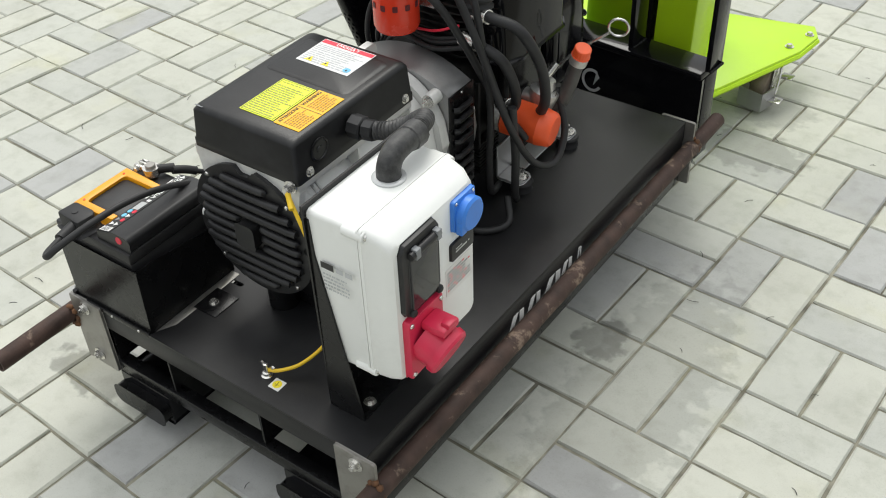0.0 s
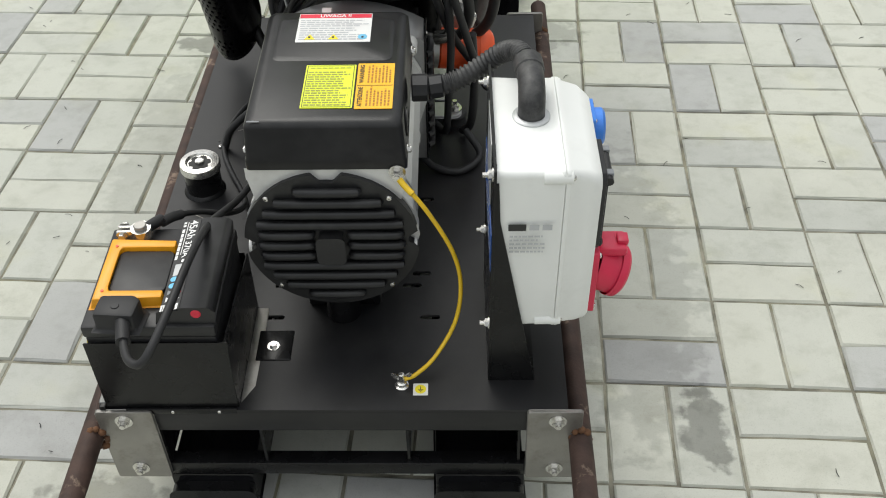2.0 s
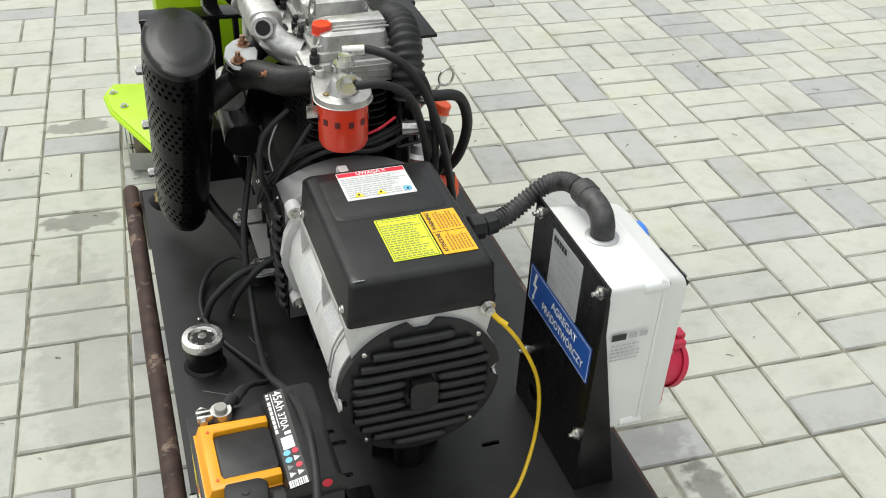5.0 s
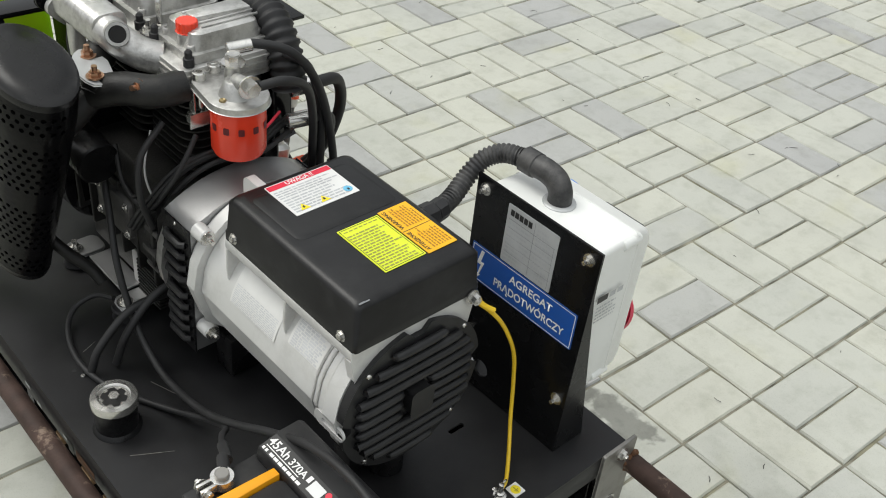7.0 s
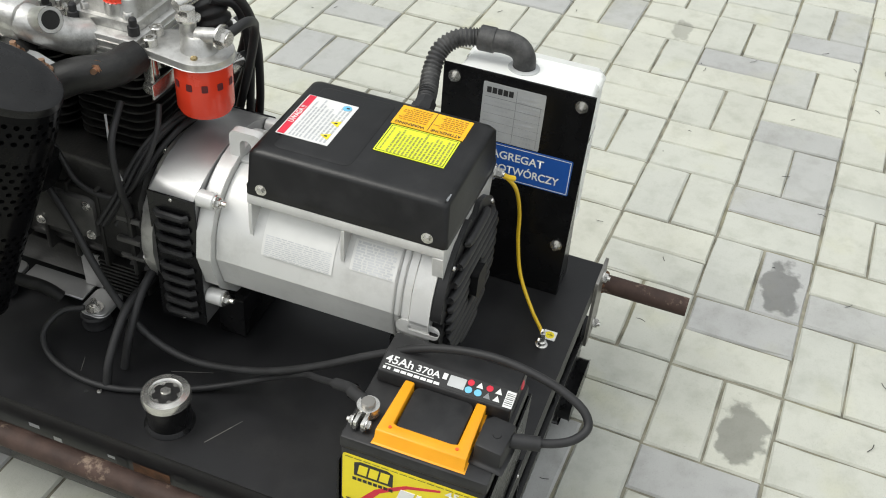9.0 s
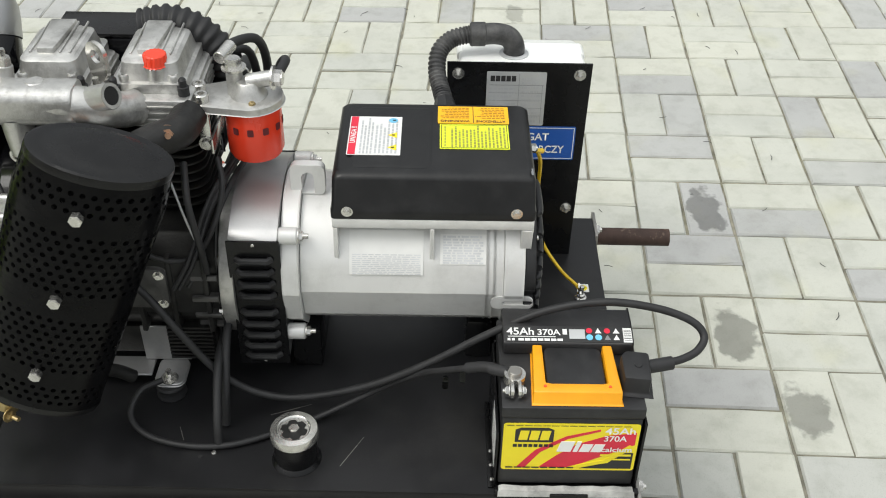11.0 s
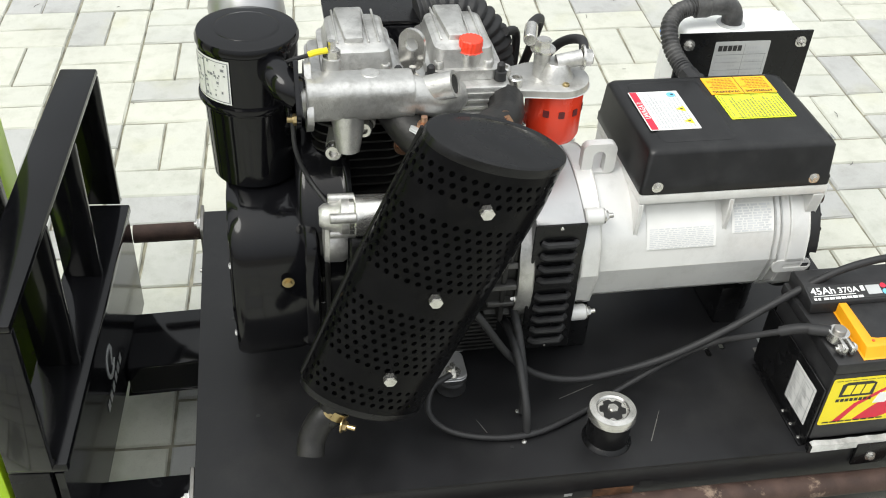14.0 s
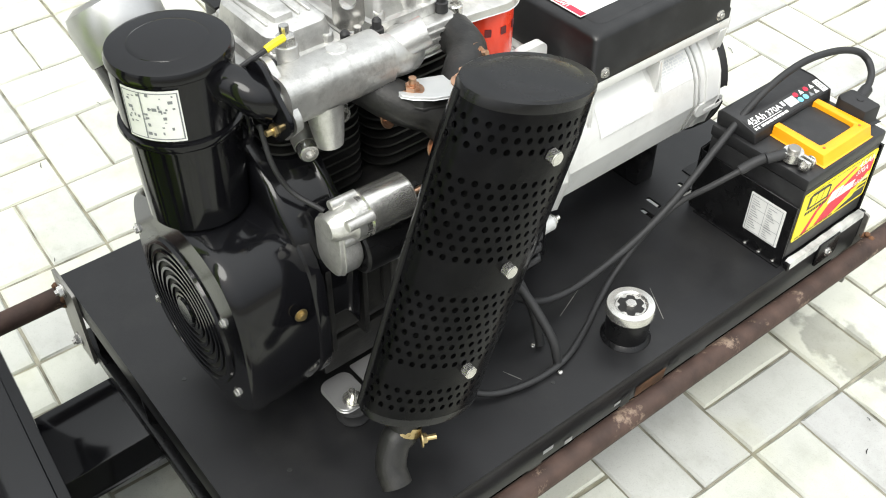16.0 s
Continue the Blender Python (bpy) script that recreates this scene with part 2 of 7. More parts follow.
        add.inputs[1].default_value, add.inputs[2].default_value = 1.5, -0.75
        ln.new(rag.outputs[0], add.inputs[0])
        tot = n.new("ShaderNodeMath")
        ln.new(size.outputs["Value"], tot.inputs[0])
        ln.new(add.outputs[0], tot.inputs[1])
        cut = n.new("ShaderNodeMapRange")
        cut.inputs["From Min"].default_value, cut.inputs["From Max"].default_value = 1.0, 0.8
        cut.inputs["To Max"].default_value = deep
        ln.new(tot.outputs[0], cut.inputs[0])
        x = n.new("ShaderNodeMixRGB")
        x.blend_type = "MULTIPLY"
        x.inputs[2].default_value = (0.36, 0.36, 0.36, 1)
        ln.new(cut.outputs[0], x.inputs[0])
        ln.new(col, x.inputs[1])
        col = x.outputs[0]
    ln.new(col, p.inputs["Base Color"])
    p.inputs["Roughness"].default_value = 0.85
    bp = n.new("ShaderNodeBump")
    bp.inputs["Strength"].default_value, bp.inputs["Distance"].default_value = 0.35, 0.001
    ln.new(fine.outputs[0], bp.inputs["Height"])
    ln.new(bp.outputs[0], p.inputs["Normal"])
    return m


M_BRICK = paving("concrete_block", (0.482, 0.490, 0.440), (0.530, 0.532, 0.462), (0.405, 0.408, 0.395))
M_SAND = material("joint_sand", (0.205, 0.196, 0.155), 0.95, spec=0.2, vary=0.5, scale=22, bump=0.8, bump_scale=500, dirt=(0.25, 0.24, 0.14, 0.7), dirt_scale=6)

# ---- shape helpers ----
BASE = {}
# the forks sag towards their tips, so the skid and all that stands on it leans a little
LEAN = Matrix.Translation((0, 0, -0.008)) @ Matrix.Rotation(radians(1.93), 4, "X") @ Matrix.Rotation(radians(0.44), 4, "Y")

# the steel bed itself lies a little askew under the set
BED = LEAN @ Matrix.Translation((0.0041, 0.5, 0.2585)) @ Euler((radians(-0.36), radians(-0.71), radians(-0.98))).to_matrix().to_4x4() @ Matrix.Translation((0, -0.5, -0.26))
# where each assembly sits on the skid, against its drawn place
SETTLE = {
    "terminal_box": (-0.003, 0.004, 0.0), "alternator": (-0.003, 0.004, 0.0),
    "car_battery": (-0.0036, 0.0082, -0.0027), "terminal_cover": (-0.0055, 0.0085, -0.002), "terminal_clamp": (-0.0041, 0.0077, -0.0025),
    "positive_lead": (-0.0035, 0.0063, -0.0014), "earth_cable": (0.0005, 0.006, -0.0046), "battery_holder": (-0.002, 0.0065, -0.0042),
    "earth_lead": (0.0, 0.0, 0.003), "deck screws": (0.0, 0.0, -0.0045), "tank_filler": (0.0021, 0.005, -0.0042), "cabinet_bracket": (0.005, -0.002, 0.004), "socket_cabinet": (0.0015, -0.006, 0.007), "cable_conduit": (0.002, 0.0, 0.005),
    "fuel_filter": (-0.0025, 0.003, -0.0016), "diesel_engine": (-0.004, 0.001, 0.0), "exhaust_manifold": (-0.0052, 0.0, -0.001),
    "inlet_manifold": (-0.0074, -0.001, -0.001), "starter_motor": (-0.0086, 0.0, 0.003),
    "coupling_housing": (0.002, 0.0045, -0.001), "mounting plates": (0.0081, 0.007, -0.006), "engine mounts": (0.0081, 0.007, -0.006),
    "engine hoses and cables": (0.005, 0.005, -0.001), "fan_shroud": (-0.010, 0.0044, 0.0125), "air_cleaner": (-0.018, -0.004, 0.008),
    "side_filler": (0.020, -0.002, 0.005), "fuel_pump": (0.017, 0.009, 0.0), "oil_filter": (0.0155, 0.0077, 0.0), "dipstick": (0.023, 0.0, 0.005),
}

def thing(name, at, label, category, group="", kind="", leaning=True):
    """A thing with parts: an Empty at its base, leaning with the skid or standing plumb."""
    ob = new(name)
    ob.empty_display_size = 0.05
    kin = name if name in SETTLE else group
    ground_of = Matrix() if not leaning else BED if name in ("skid_frame", "corner_plate", "lifting_pipe") else LEAN
    ob.matrix_basis = ground_of @ Matrix.Translation(SETTLE.get(kin, (0, 0, 0))) @ Matrix.Translation(at)
    BASE[ob] = Vector(at)
    return tagged(ob, label, category, group, kind)


def part(name, bm, mat, parent=None, label="", bevel=0.0, segments=2, sharp=38):
    """Links a bmesh, given in world metres, as one mesh object under a thing or part."""
    if bevel:
        bmesh.ops.remove_doubles(bm, verts=bm.verts, dist=1e-6)
        bm.normal_update()
        edges = [e for e in bm.edges if len(e.link_faces) == 2 and e.calc_face_angle(0) > radians(30)]
        bmesh.ops.bevel(bm, geom=edges, offset=bevel, segments=segments, profile=0.5, affect="EDGES", clamp_overlap=True)
    me = bpy.data.meshes.new(name)
    base = BASE.get(parent, Vector((0, 0, 0)))
    bmesh.ops.translate(bm, verts=bm.verts, vec=-base)
    bmesh.ops.recalc_face_normals(bm, faces=bm.faces)
    bm.to_mesh(me)
    bm.free()
    me.materials.append(mat)
    me.polygons.foreach_set("use_smooth", [True] * len(me.polygons))
    me.set_sharp_from_angle(angle=radians(sharp))
    ob = new(name, me)
    if parent:
        ob.parent = parent
    BASE[ob] = base
    if label:
        ob["label"] = label
    return ob


def box(x0, x1, y0, y1, z0, z1, bm=None):
    bm = bm or bmesh.new()
    m = Matrix.Translation(((x0 + x1) / 2, (y0 + y1) / 2, (z0 + z1) / 2)) @ Matrix.Diagonal((abs(x1 - x0), abs(y1 - y0), abs(z1 - z0), 1))
    bmesh.ops.create_cube(bm, size=1, matrix=m)
    return bm


def axes(way):
    """Two directions across a way."""
    w = Vector(way).normalized()
    a = Vector((0, 0, 1)) if abs(w.z) < 0.9 else Vector((1, 0, 0))
    u = a.cross(w).normalized()
    return w, u, w.cross(u).normalized()


def lathe(p0, way, profile, n=28, bm=None, squash=(1, 1)):
    """Rings (radius, distance along way) turned round the line from p0; ends with radius 0 close it."""
    bm = bm or bmesh.new()
    w, u, v = axes(way)
    p0 = Vector(p0)
    rings = []
    for r, d in profile:
        if r < 1e-6:
            rings.append([bm.verts.new(p0 + w * d)])
        else:
            rings.append([bm.verts.new(p0 + w * d + u * (r * squash[0] * math.cos(2 * math.pi * k / n)) + v * (r * squash[1] * math.sin(2 * math.pi * k / n))) for k in range(n)])
    for a, b in zip(rings, rings[1:]):
        for k in range(n):
            q = (k + 1) % n
            if len(a) == 1 and len(b) == 1:
                continue
            if len(a) == 1:
                bm.faces.new((a[0], b[k], b[q]))
            elif len(b) == 1:
                bm.faces.new((a[k], b[0], a[q]))
            else:
                bm.faces.new((a[k], b[k], b[q], a[q]))
    return bm


def cyl(p0, p1, r, n=24, bm=None, r1=None, chamfer=0.0):
    way = Vector(p1) - Vector(p0)
    d = way.length
    r1 = r if r1 is None else r1
    c = chamfer
    prof = [(0, 0), (r - c, 0)] + ([(r, c), (r1, d - c)] if c else [(r1, d)]) + ([(r1 - c, d)] if c else []) + [(0, d)]
    return lathe(p0, way, prof, n, bm)


def smooth_line(pts, per=8):
    """Points on a rounded curve through pts."""
    p = [Vector(q) for q in pts]
    p = [p[0] * 2 - p[1]] + p + [p[-1] * 2 - p[-2]]
    out = []
    for i in range(1, len(p) - 2):
        for k in range(per):
            t = k / per
            a, b, c, d = p[i - 1], p[i], p[i + 1], p[i + 2]
            out.append(0.5 * (2 * b + (c - a) * t + (2 * a - 5 * b + 4 * c - d) * t * t + (3 * b - a - 3 * c + d) * t**3))
    return out + [p[-2]]


def tube(pts, r, n=10, per=8, bm=None, radii=None, closed_ends=True):
    """A round tube along a rounded curve."""
    bm = bm or bmesh.new()
    line = smooth_line(pts, per) if per else [Vector(q) for q in pts]
    u = None
    rings = []
    for i, q in enumerate(line):
        w = (line[min(i + 1, len(line) - 1)] - line[max(i - 1, 0)]).normalized()
        if u is None:
            _, u, _ = axes(w)
        u = (u - w * u.dot(w)).normalized()
        v = w.cross(u)
        rr = radii(i, len(line)) if radii else r
        rings.append([bm.verts.new(q + (u * math.cos(2 * math.pi * k / n) + v * math.sin(2 * math.pi * k / n)) * rr) for k in range(n)])
    for a, b in zip(rings, rings[1:]):
        for k in range(n):
            bm.faces.new((a[k], b[k], b[(k + 1) % n], a[(k + 1) % n]))
    if closed_ends:
        bm.faces.new(rings[0])
        bm.faces.new(rings[-1])
    return bm


def prism(o, u, v, outline, depth, bm=None, holes=()):
    """An outline in the plane (o, u, v), with holes, extruded by depth along u x v."""
    bm = bm or bmesh.new()
    o, u, v = Vector(o), Vector(u).normalized(), Vector(v).normalized()
    n = u.cross(v)
    if not holes:
        a = [bm.verts.new(o + u * s + v * t) for s, t in outline]
        b = [bm.verts.new(o + u * s + v * t + n * depth) for s, t in outline]
        bm.faces.new(a)
        bm.faces.new(b)
        for k in range(len(a)):
            q = (k + 1) % len(a)
            bm.faces.new((a[k], a[q], b[q], b[k]))
        return bm
    tmp = bmesh.new()
    for loop in (outline, *holes):
        vs = [tmp.verts.new((s, t, 0)) for s, t in loop]
        for k in range(len(vs)):
            tmp.edges.new((vs[k], vs[(k + 1) % len(vs)]))
    bmesh.ops.triangle_fill(tmp, use_beauty=True, use_dissolve=False, edges=tmp.edges[:])
    tmp.verts.index_update()
    flat = [v_.co.copy() for v_ in tmp.verts]
    tris = [[v_.index for v_ in f.verts] for f in tmp.faces]
    rim = [[v_.index for v_ in e.verts] for e in tmp.edges if len(e.link_faces) == 1]
    tmp.free()
    a = [bm.verts.new(o + u * c.x + v * c.y) for c in flat]
    b = [bm.verts.new(o + u * c.x + v * c.y + n * depth) for c in flat]
    for t in tris:
        bm.faces.new([a[k] for k in t])
        bm.faces.new([b[k] for k in reversed(t)])
    for i, k in rim:
        bm.faces.new((a[i], a[k], b[k], b[i]))
    return bm


def rounded(w, h, r, cx=0.0, cy=0.0, n=5):
    """The outline of a rounded rectangle."""
    out = []
    for qx, qy, a0 in ((1, 1, 0), (-1, 1, 90), (-1, -1, 180), (1, -1, 270)):
        for k in range(n + 1):
            a = radians(a0 + 90 * k / n)
            out.append((cx + qx * (w / 2 - r) + r * math.cos(a), cy + qy * (h / 2 - r) + r * math.sin(a)))
    return out


def ring(r, n=24, cx=0.0, cy=0.0, a0=0, a1=360):
    m = n if a1 - a0 >= 360 else n + 1
    return [(cx + r * math.cos(radians(a0 + (a1 - a0) * k / n)), cy + r * math.sin(radians(a0 + (a1 - a0) * k / n))) for k in range(m)]


def bolt(name, at, way, r, mat, parent, label="", height=None, washer=True, stud=0.0):
    """A hexagon head on a washer, with a stud end where one shows."""
    w = Vector(way).normalized()
    at = Vector(at)
    h = height or r * 0.9
    bm = bmesh.new()
    if washer:
        cyl(at, at + w * r * 0.25, r * 1.5, 16, bm)
    cyl(at, at + w * h, r, 6, bm)
    cyl(at + w * h * 0.98, at + w * (h + 0.15 * r), r * 0.8, 12, bm)
    if stud:
        cyl(at + w * h, at + w * (h + stud), r * 0.5, 10, bm)
    return part(name, bm, mat, parent, label, sharp=25)


def screw(name, at, way, r, mat, parent):
    """A small round head with a slot."""
    bm = lathe(at, way, [(r, 0), (r, r * 0.3), (r * 0.75, r * 0.62), (r * 0.25, r * 0.7), (r * 0.2, r * 0.35), (0, r * 0.35)], 12)
    return part(name, bm, mat, parent)


def sheet(name, o, u, v, w, h, mat, parent, label="", thick=0.0008, corner=0.0015):
    """A printed sticker that lies on a face: o is its lower corner, u and v its sides."""
    return part(name, prism(o, u, v, rounded(w, h, corner, w / 2, h / 2, 2), thick), mat, parent, label)


def bars(name, o, u, v, rows, mat, parent, lift=0.0011, label=""):
    """Plain bars (a, b, length, height) on the plane (o, u, v), just above a sticker."""
    u, v = Vector(u).normalized(), Vector(v).normalized()
    n = u.cross(v)
    bm = bmesh.new()
    for a, b, w, h in rows:
        q = [bm.verts.new(Vector(o) + u * s + v * t + n * lift) for s, t in ((a, b), (a + w, b), (a + w, b + h), (a, b + h))]
        bm.faces.new(q)
    return part(name, bm, mat, parent, label)


def text_rows(w, h, n, pad, seed, words=True):
    """Rows of bars as of small print that fill a field."""
    rnd = random.Random(seed)
    out = []
    step = (h - 2 * pad) / n
    for k in range(n):
        y = pad + step * k + step * 0.25
        x = pad
        end = w - pad - (rnd.random() * 0.3 * (w - 2 * pad) if words else 0)
        while x < end:
            l = min((0.03 + 0.09 * rnd.random()) * w + 0.001, end - x)
            out.append((x, y, l, step * 0.5))
            x += l + 0.0014
    return out


def words(name, text, o, u, v, size, mat, parent, lift=0.0012, wide=None):
    """Words in the built-in font on the plane (o, u, v), as a mesh."""
    cu = bpy.data.curves.new(name, "FONT")
    cu.body, cu.size, cu.offset = text, size, size * 0.018
    tmp = bpy.data.objects.new(name, cu)
    scene.collection.objects.link(tmp)
    me = bpy.data.meshes.new_from_object(tmp.evaluated_get(bpy.context.evaluated_depsgraph_get()))
    bpy.data.objects.remove(tmp)
    xs = [q.co.x for q in me.vertices]
    k = wide / (max(xs) - min(xs)) if wide else 1.0
    u, v = Vector(u).normalized(), Vector(v).normalized()
    n = u.cross(v)
    base = BASE.get(parent, Vector((0, 0, 0)))
    for q in me.vertices:
        q.co = Vector(o) + u * (q.co.x - min(xs)) * k + v * q.co.y + n * lift - base
    me.materials.clear()
    me.materials.append(mat)
    ob = new(name, me)
    ob.parent = parent
    BASE[ob] = base
    return ob

# ---- ground: one sheet of jointing sand to the horizon; its paving blocks stand at the end of the file ----
gb = bmesh.new()
for gx in ((-400, 400),):
    vs = [gb.verts.new((x, y, -0.0052)) for x, y in ((-400, -400), (400, -400), (400, 400), (-400, 400))]
    gb.faces.new(vs)
ground = part("ground", gb, M_SAND)
tagged(ground, "paved yard of grey concrete blocks with sandy joints", "pavement", kind="structure")

# ---- steel skid on which the generating set stands ----
DECK = 0.262
XL, XR = -0.336, 0.318
skid = thing("skid_frame", (0, 0.53, 0.11), "black painted steel skid with a flat deck, resting on two forks", "machine frame")
slots = []
for sx, sy in ((-0.114, 0.183), (0.122, 0.183), (-0.121, 0.278), (-0.108, 0.251), (0.106, 0.278), (0.092, 0.251), (0.106, 0.46)):
    slots.append(rounded(0.03, 0.009, 0.004, sx, sy, 3))
part("deck_plate", prism((0, 0, DECK - 0.004), (1, 0, 0), (0, 1, 0), [(XL, 0.006), (XR, 0.006), (XR, 1.072), (XL, 1.072)], 0.004, holes=slots), M_DECK, skid, "matt black deck plate with slotted holes")
for y0, y1 in ((0.006, 0.010), (1.068, 1.072)):
    part("end_beam", box(XL, XR, y0, y1, 0.216, DECK - 0.0045), M_DECK, skid, bevel=0.001)
for x0, x1 in ((XL, XL + 0.004), (XR - 0.004, XR)):
    part("side_skirt", box(x0, x1, 0.0105, 1.0675, 0.200, DECK - 0.0045), M_DECK, skid, bevel=0.001)
for y0, y1 in ((0.006, 0.030), (1.05, 1.072)):
    part("lower_beam", box(XL, XR, y0, y1, 0.110, 0.136), M_BLACK, skid, bevel=0.0015)
for x0, x1 in ((XL, XL + 0.024), (XR - 0.024, XR)):
    part("lower_rail", box(x0, x1, 0.0305, 1.0495, 0.110, 0.150), M_BLACK, skid, bevel=0.0015)
for x in (-0.262, -0.118, 0.092, 0.252):
    part("fork_pocket_wall", box(x - 0.002, x + 0.002, 0.0105, 1.0675, 0.1365, 0.2575), M_BLACK, skid)
for y in (0.0305, 0.36, 0.69, 1.02):
    for x0, x1 in ((XL, XL + 0.024), (XR - 0.024, XR)):
        part("post", box(x0 + 0.0045 * (x0 < 0), x1 - 0.0045 * (x0 > 0), y, y + 0.024, 0.1505, 0.257), M_BLACK, skid)
# white shapes on the side where a maker's mark stands
rows = []
for k, (w, h) in enumerate(((0.052, 0.030), (0.048, 0.030), (0.060, 0.030), (0.042, 0.030), (0.016, 0.030))):
    rows.append((0.39 + k * 0.058, 0.2, w * 0.9, h))
for a, b, w, h in rows:
    bmw = prism((XR, a, b), (0, 1, 0), (0, 0, 1), [(0, 0), (w * 0.3, 0), (w * 0.62, h), (w * 0.3, h)], 0.0008)
    prism((XR, a, b), (0, 1, 0), (0, 0, 1), [(w * 0.72, 0), (w, 0), (w, h * 0.9), (w * 0.72, h)], 0.0008, bmw)
    part("painted_mark", bmw, M_INKW, skid, "white painted shape")
for k in range(10):
    bars("painted_stroke", (XL, 0.64 - k * 0.029, 0.135), (0, -1, 0), (0, 0, 1), [(0, 0.003 * math.sin(k), 0.022, 0.007)], M_FADED, skid, lift=0.001, label="faded red painted marks")
# worn paint, a rusty slot and pale chips on the long side; dark slots are shade painted as black bars
for a, b, w, h, m, lab in ((0.695, 0.216, 0.018, 0.008, M_LABELS, "bare chip in the paint"), (0.655, 0.203, 0.014, 0.009, M_LABELS, "bare chip in the paint"), (0.562, 0.212, 0.012, 0.006, M_LABELS, "bare chip in the paint"), (0.520, 0.200, 0.060, 0.022, M_RUSTY, "rusty slot in the side"), (0.548, 0.196, 0.018, 0.026, M_INK_SHADE, "dark slot in the side"), (0.452, 0.214, 0.020, 0.016, M_INK_SHADE, "dark slot in the side")):
    bars("side_wear", (XL, a, b), (0, -1, 0), (0, 0, 1), [(0, 0, w, h)], m, skid, lift=0.0009, label=lab)
# scratches on the deck
rnd = random.Random(4)
for x, y, a, l in ((-0.198, 0.54, -1.2, 0.045), (-0.293, 0.426, -0.5, 0.045), (-0.25, 0.66, 0.4, 0.02)):
    bars("scratch", (x, y, DECK), (math.cos(a), math.sin(a), 0), (-math.sin(a), math.cos(a), 0), [(0, 0, l, 0.0013), (l, 0.0004, l * 0.4, 0.0007)], M_PLATE, skid, lift=0.0006)
# screw holes: black discs on the plate, their inner shade only coloured
for x, y in ((0.03, 1.02), (-0.18, 0.985), (-0.28, 0.63)):
    part("screw_hole", cyl((x, y, DECK), (x, y, DECK + 0.0006), 0.003, 10), M_INK_SHADE, skid)

# corner plates and lifting pipes
def corner_plate(x0, x1, y0, y1, out):
    p = thing("corner_plate", ((x0 + x1) / 2, (y0 + y1) / 2, 0.11), "bare steel plate bolted to a corner of the skid", "steel plate", "corner plates")
    w, h = x1 - x0, 0.153
    o = (x0, y1, 0.111)
    part("plate", prism(o, (1, 0, 0), (0, 0, 1), rounded(w, h, 0.004, w / 2, h / 2, 2), y1 - y0), M_PLATE, p, bevel=0.0006, segments=1)
    side = 1 if x0 > 0 else -1
    bx = side * 0.304
    for z in (0.246, 0.136):
        bolt("bolt", (bx, y0 if out < 0 else y1, z), (0, out, 0), 0.0085, M_ZINC, p, "zinc bolt and nut", stud=0.005)
    rnd = random.Random(int(1000 * (x0 + y0)))
    bm = bmesh.new()
    for k in range(9):
        a = k * 0.75
        c = Vector(((0.337 if side > 0 else -0.350) + 0.012 * math.cos(a), y0 if out < 0 else y1, 0.207 + 0.019 * math.sin(a)))
        bmesh.ops.create_icosphere(bm, subdivisions=1, radius=0.005 + 0.003 * rnd.random(), matrix=Matrix.Translation(c))
    part("weld", bm, M_RUSTY, p, "rusty weld bead", sharp=80)


for x0, x1 in ((-0.3425, -0.262), (0.262, 0.3385)):
    corner_plate(x0, x1, 0.0, 0.0055, -1)
    corner_plate(x0, x1, 1.0725, 1.078, 1)


def lifting_pipe(x, z, y0, y1, lab):
    p = thing("lifting_pipe", (x, (y0 + y1) / 2, z - 0.017), lab, "pipe", "lifting pipes")
    n, r = 20, 0.0168
    bm = lathe((x, y0, z), (0, 1, 0), [(r - 0.0035, 0.05), (r - 0.0035, 0), (r, 0)] + [(r + 0.0002 * math.sin(k * 1.7), (y1 - y0) * k / 14) for k in range(1, 14)] + [(r, y1 - y0), (r - 0.0035, y1 - y0), (r - 0.0035, y1 - y0 - 0.05)], n)
    part("tube", bm, M_RUST, p)


lifting_pipe(0.3375, 0.205, -0.150, 1.204, "rust-brown steel pipe welded along the skid as a carrying bar")
lifting_pipe(-0.3595, 0.208, -0.153, 1.165, "rust-brown steel pipe with flaking paint along the skid")
for y, w in ((0.50, 0.03), (0.60, 0.018), (0.44, 0.02)):
    c = part("cardboard_scrap", box(-0.330, -0.322, y, y + w, 0.1505, 0.168), M_CARD)
    c.matrix_basis = BED
    tagged(c, "torn scrap of brown cardboard on the lower rail", "scrap")

# ---- pallet stacker that carries the skid ----
st = thing("pallet_stacker", (0, 1.35, 0), "black and lime green pallet stacker with raised forks", "stacker", leaning=False)
for x0, x1, r0, r1, ye in ((-0.268, -0.142, -0.262, -0.150, 1.242), (0.130, 0.262, 0.088, 0.225, 1.212)):
    bm = bmesh.new()
    prism((0, -0.014, 0.052), (1, 0, 0), (0, 0, 1), rounded(x1 - x0, 0.040, 0.014, (x0 + x1) / 2, 0.020, 4), -0.022, bm)
    part("fork_tip", bm, M_BLACK, st, "rounded black fork tip", bevel=0.003)
    part("fork", prism((0, 0, 0.046), (1, 0, 0), (0, 1, 0), [(x0, 0.0055), (x1, 0.0055), (r1, ye), (r0, ye)], 0.0635), M_GLOSS, st, "glossy black fork", bevel=0.004)
part("carriage_plate", prism((0, 1.212, 0.05), (1, 0, 0), (0, 0, 1), [(-0.285, 0), (0.285, 0), (0.285, 0.215), (-0.285, 0.215)], -0.012), M_GLOSS, st, "glossy black carriage plate", bevel=0.001)
part("carriage_beam", box(-0.285, 0.285, 1.205, 1.285, 0.266, 0.283), M_GLOSS, st, bevel=0.004)
part("carriage_beam", box(-0.285, 0.285, 1.23, 1.285, 0.05, 0.2655), M_BLACK, st, bevel=0.004)
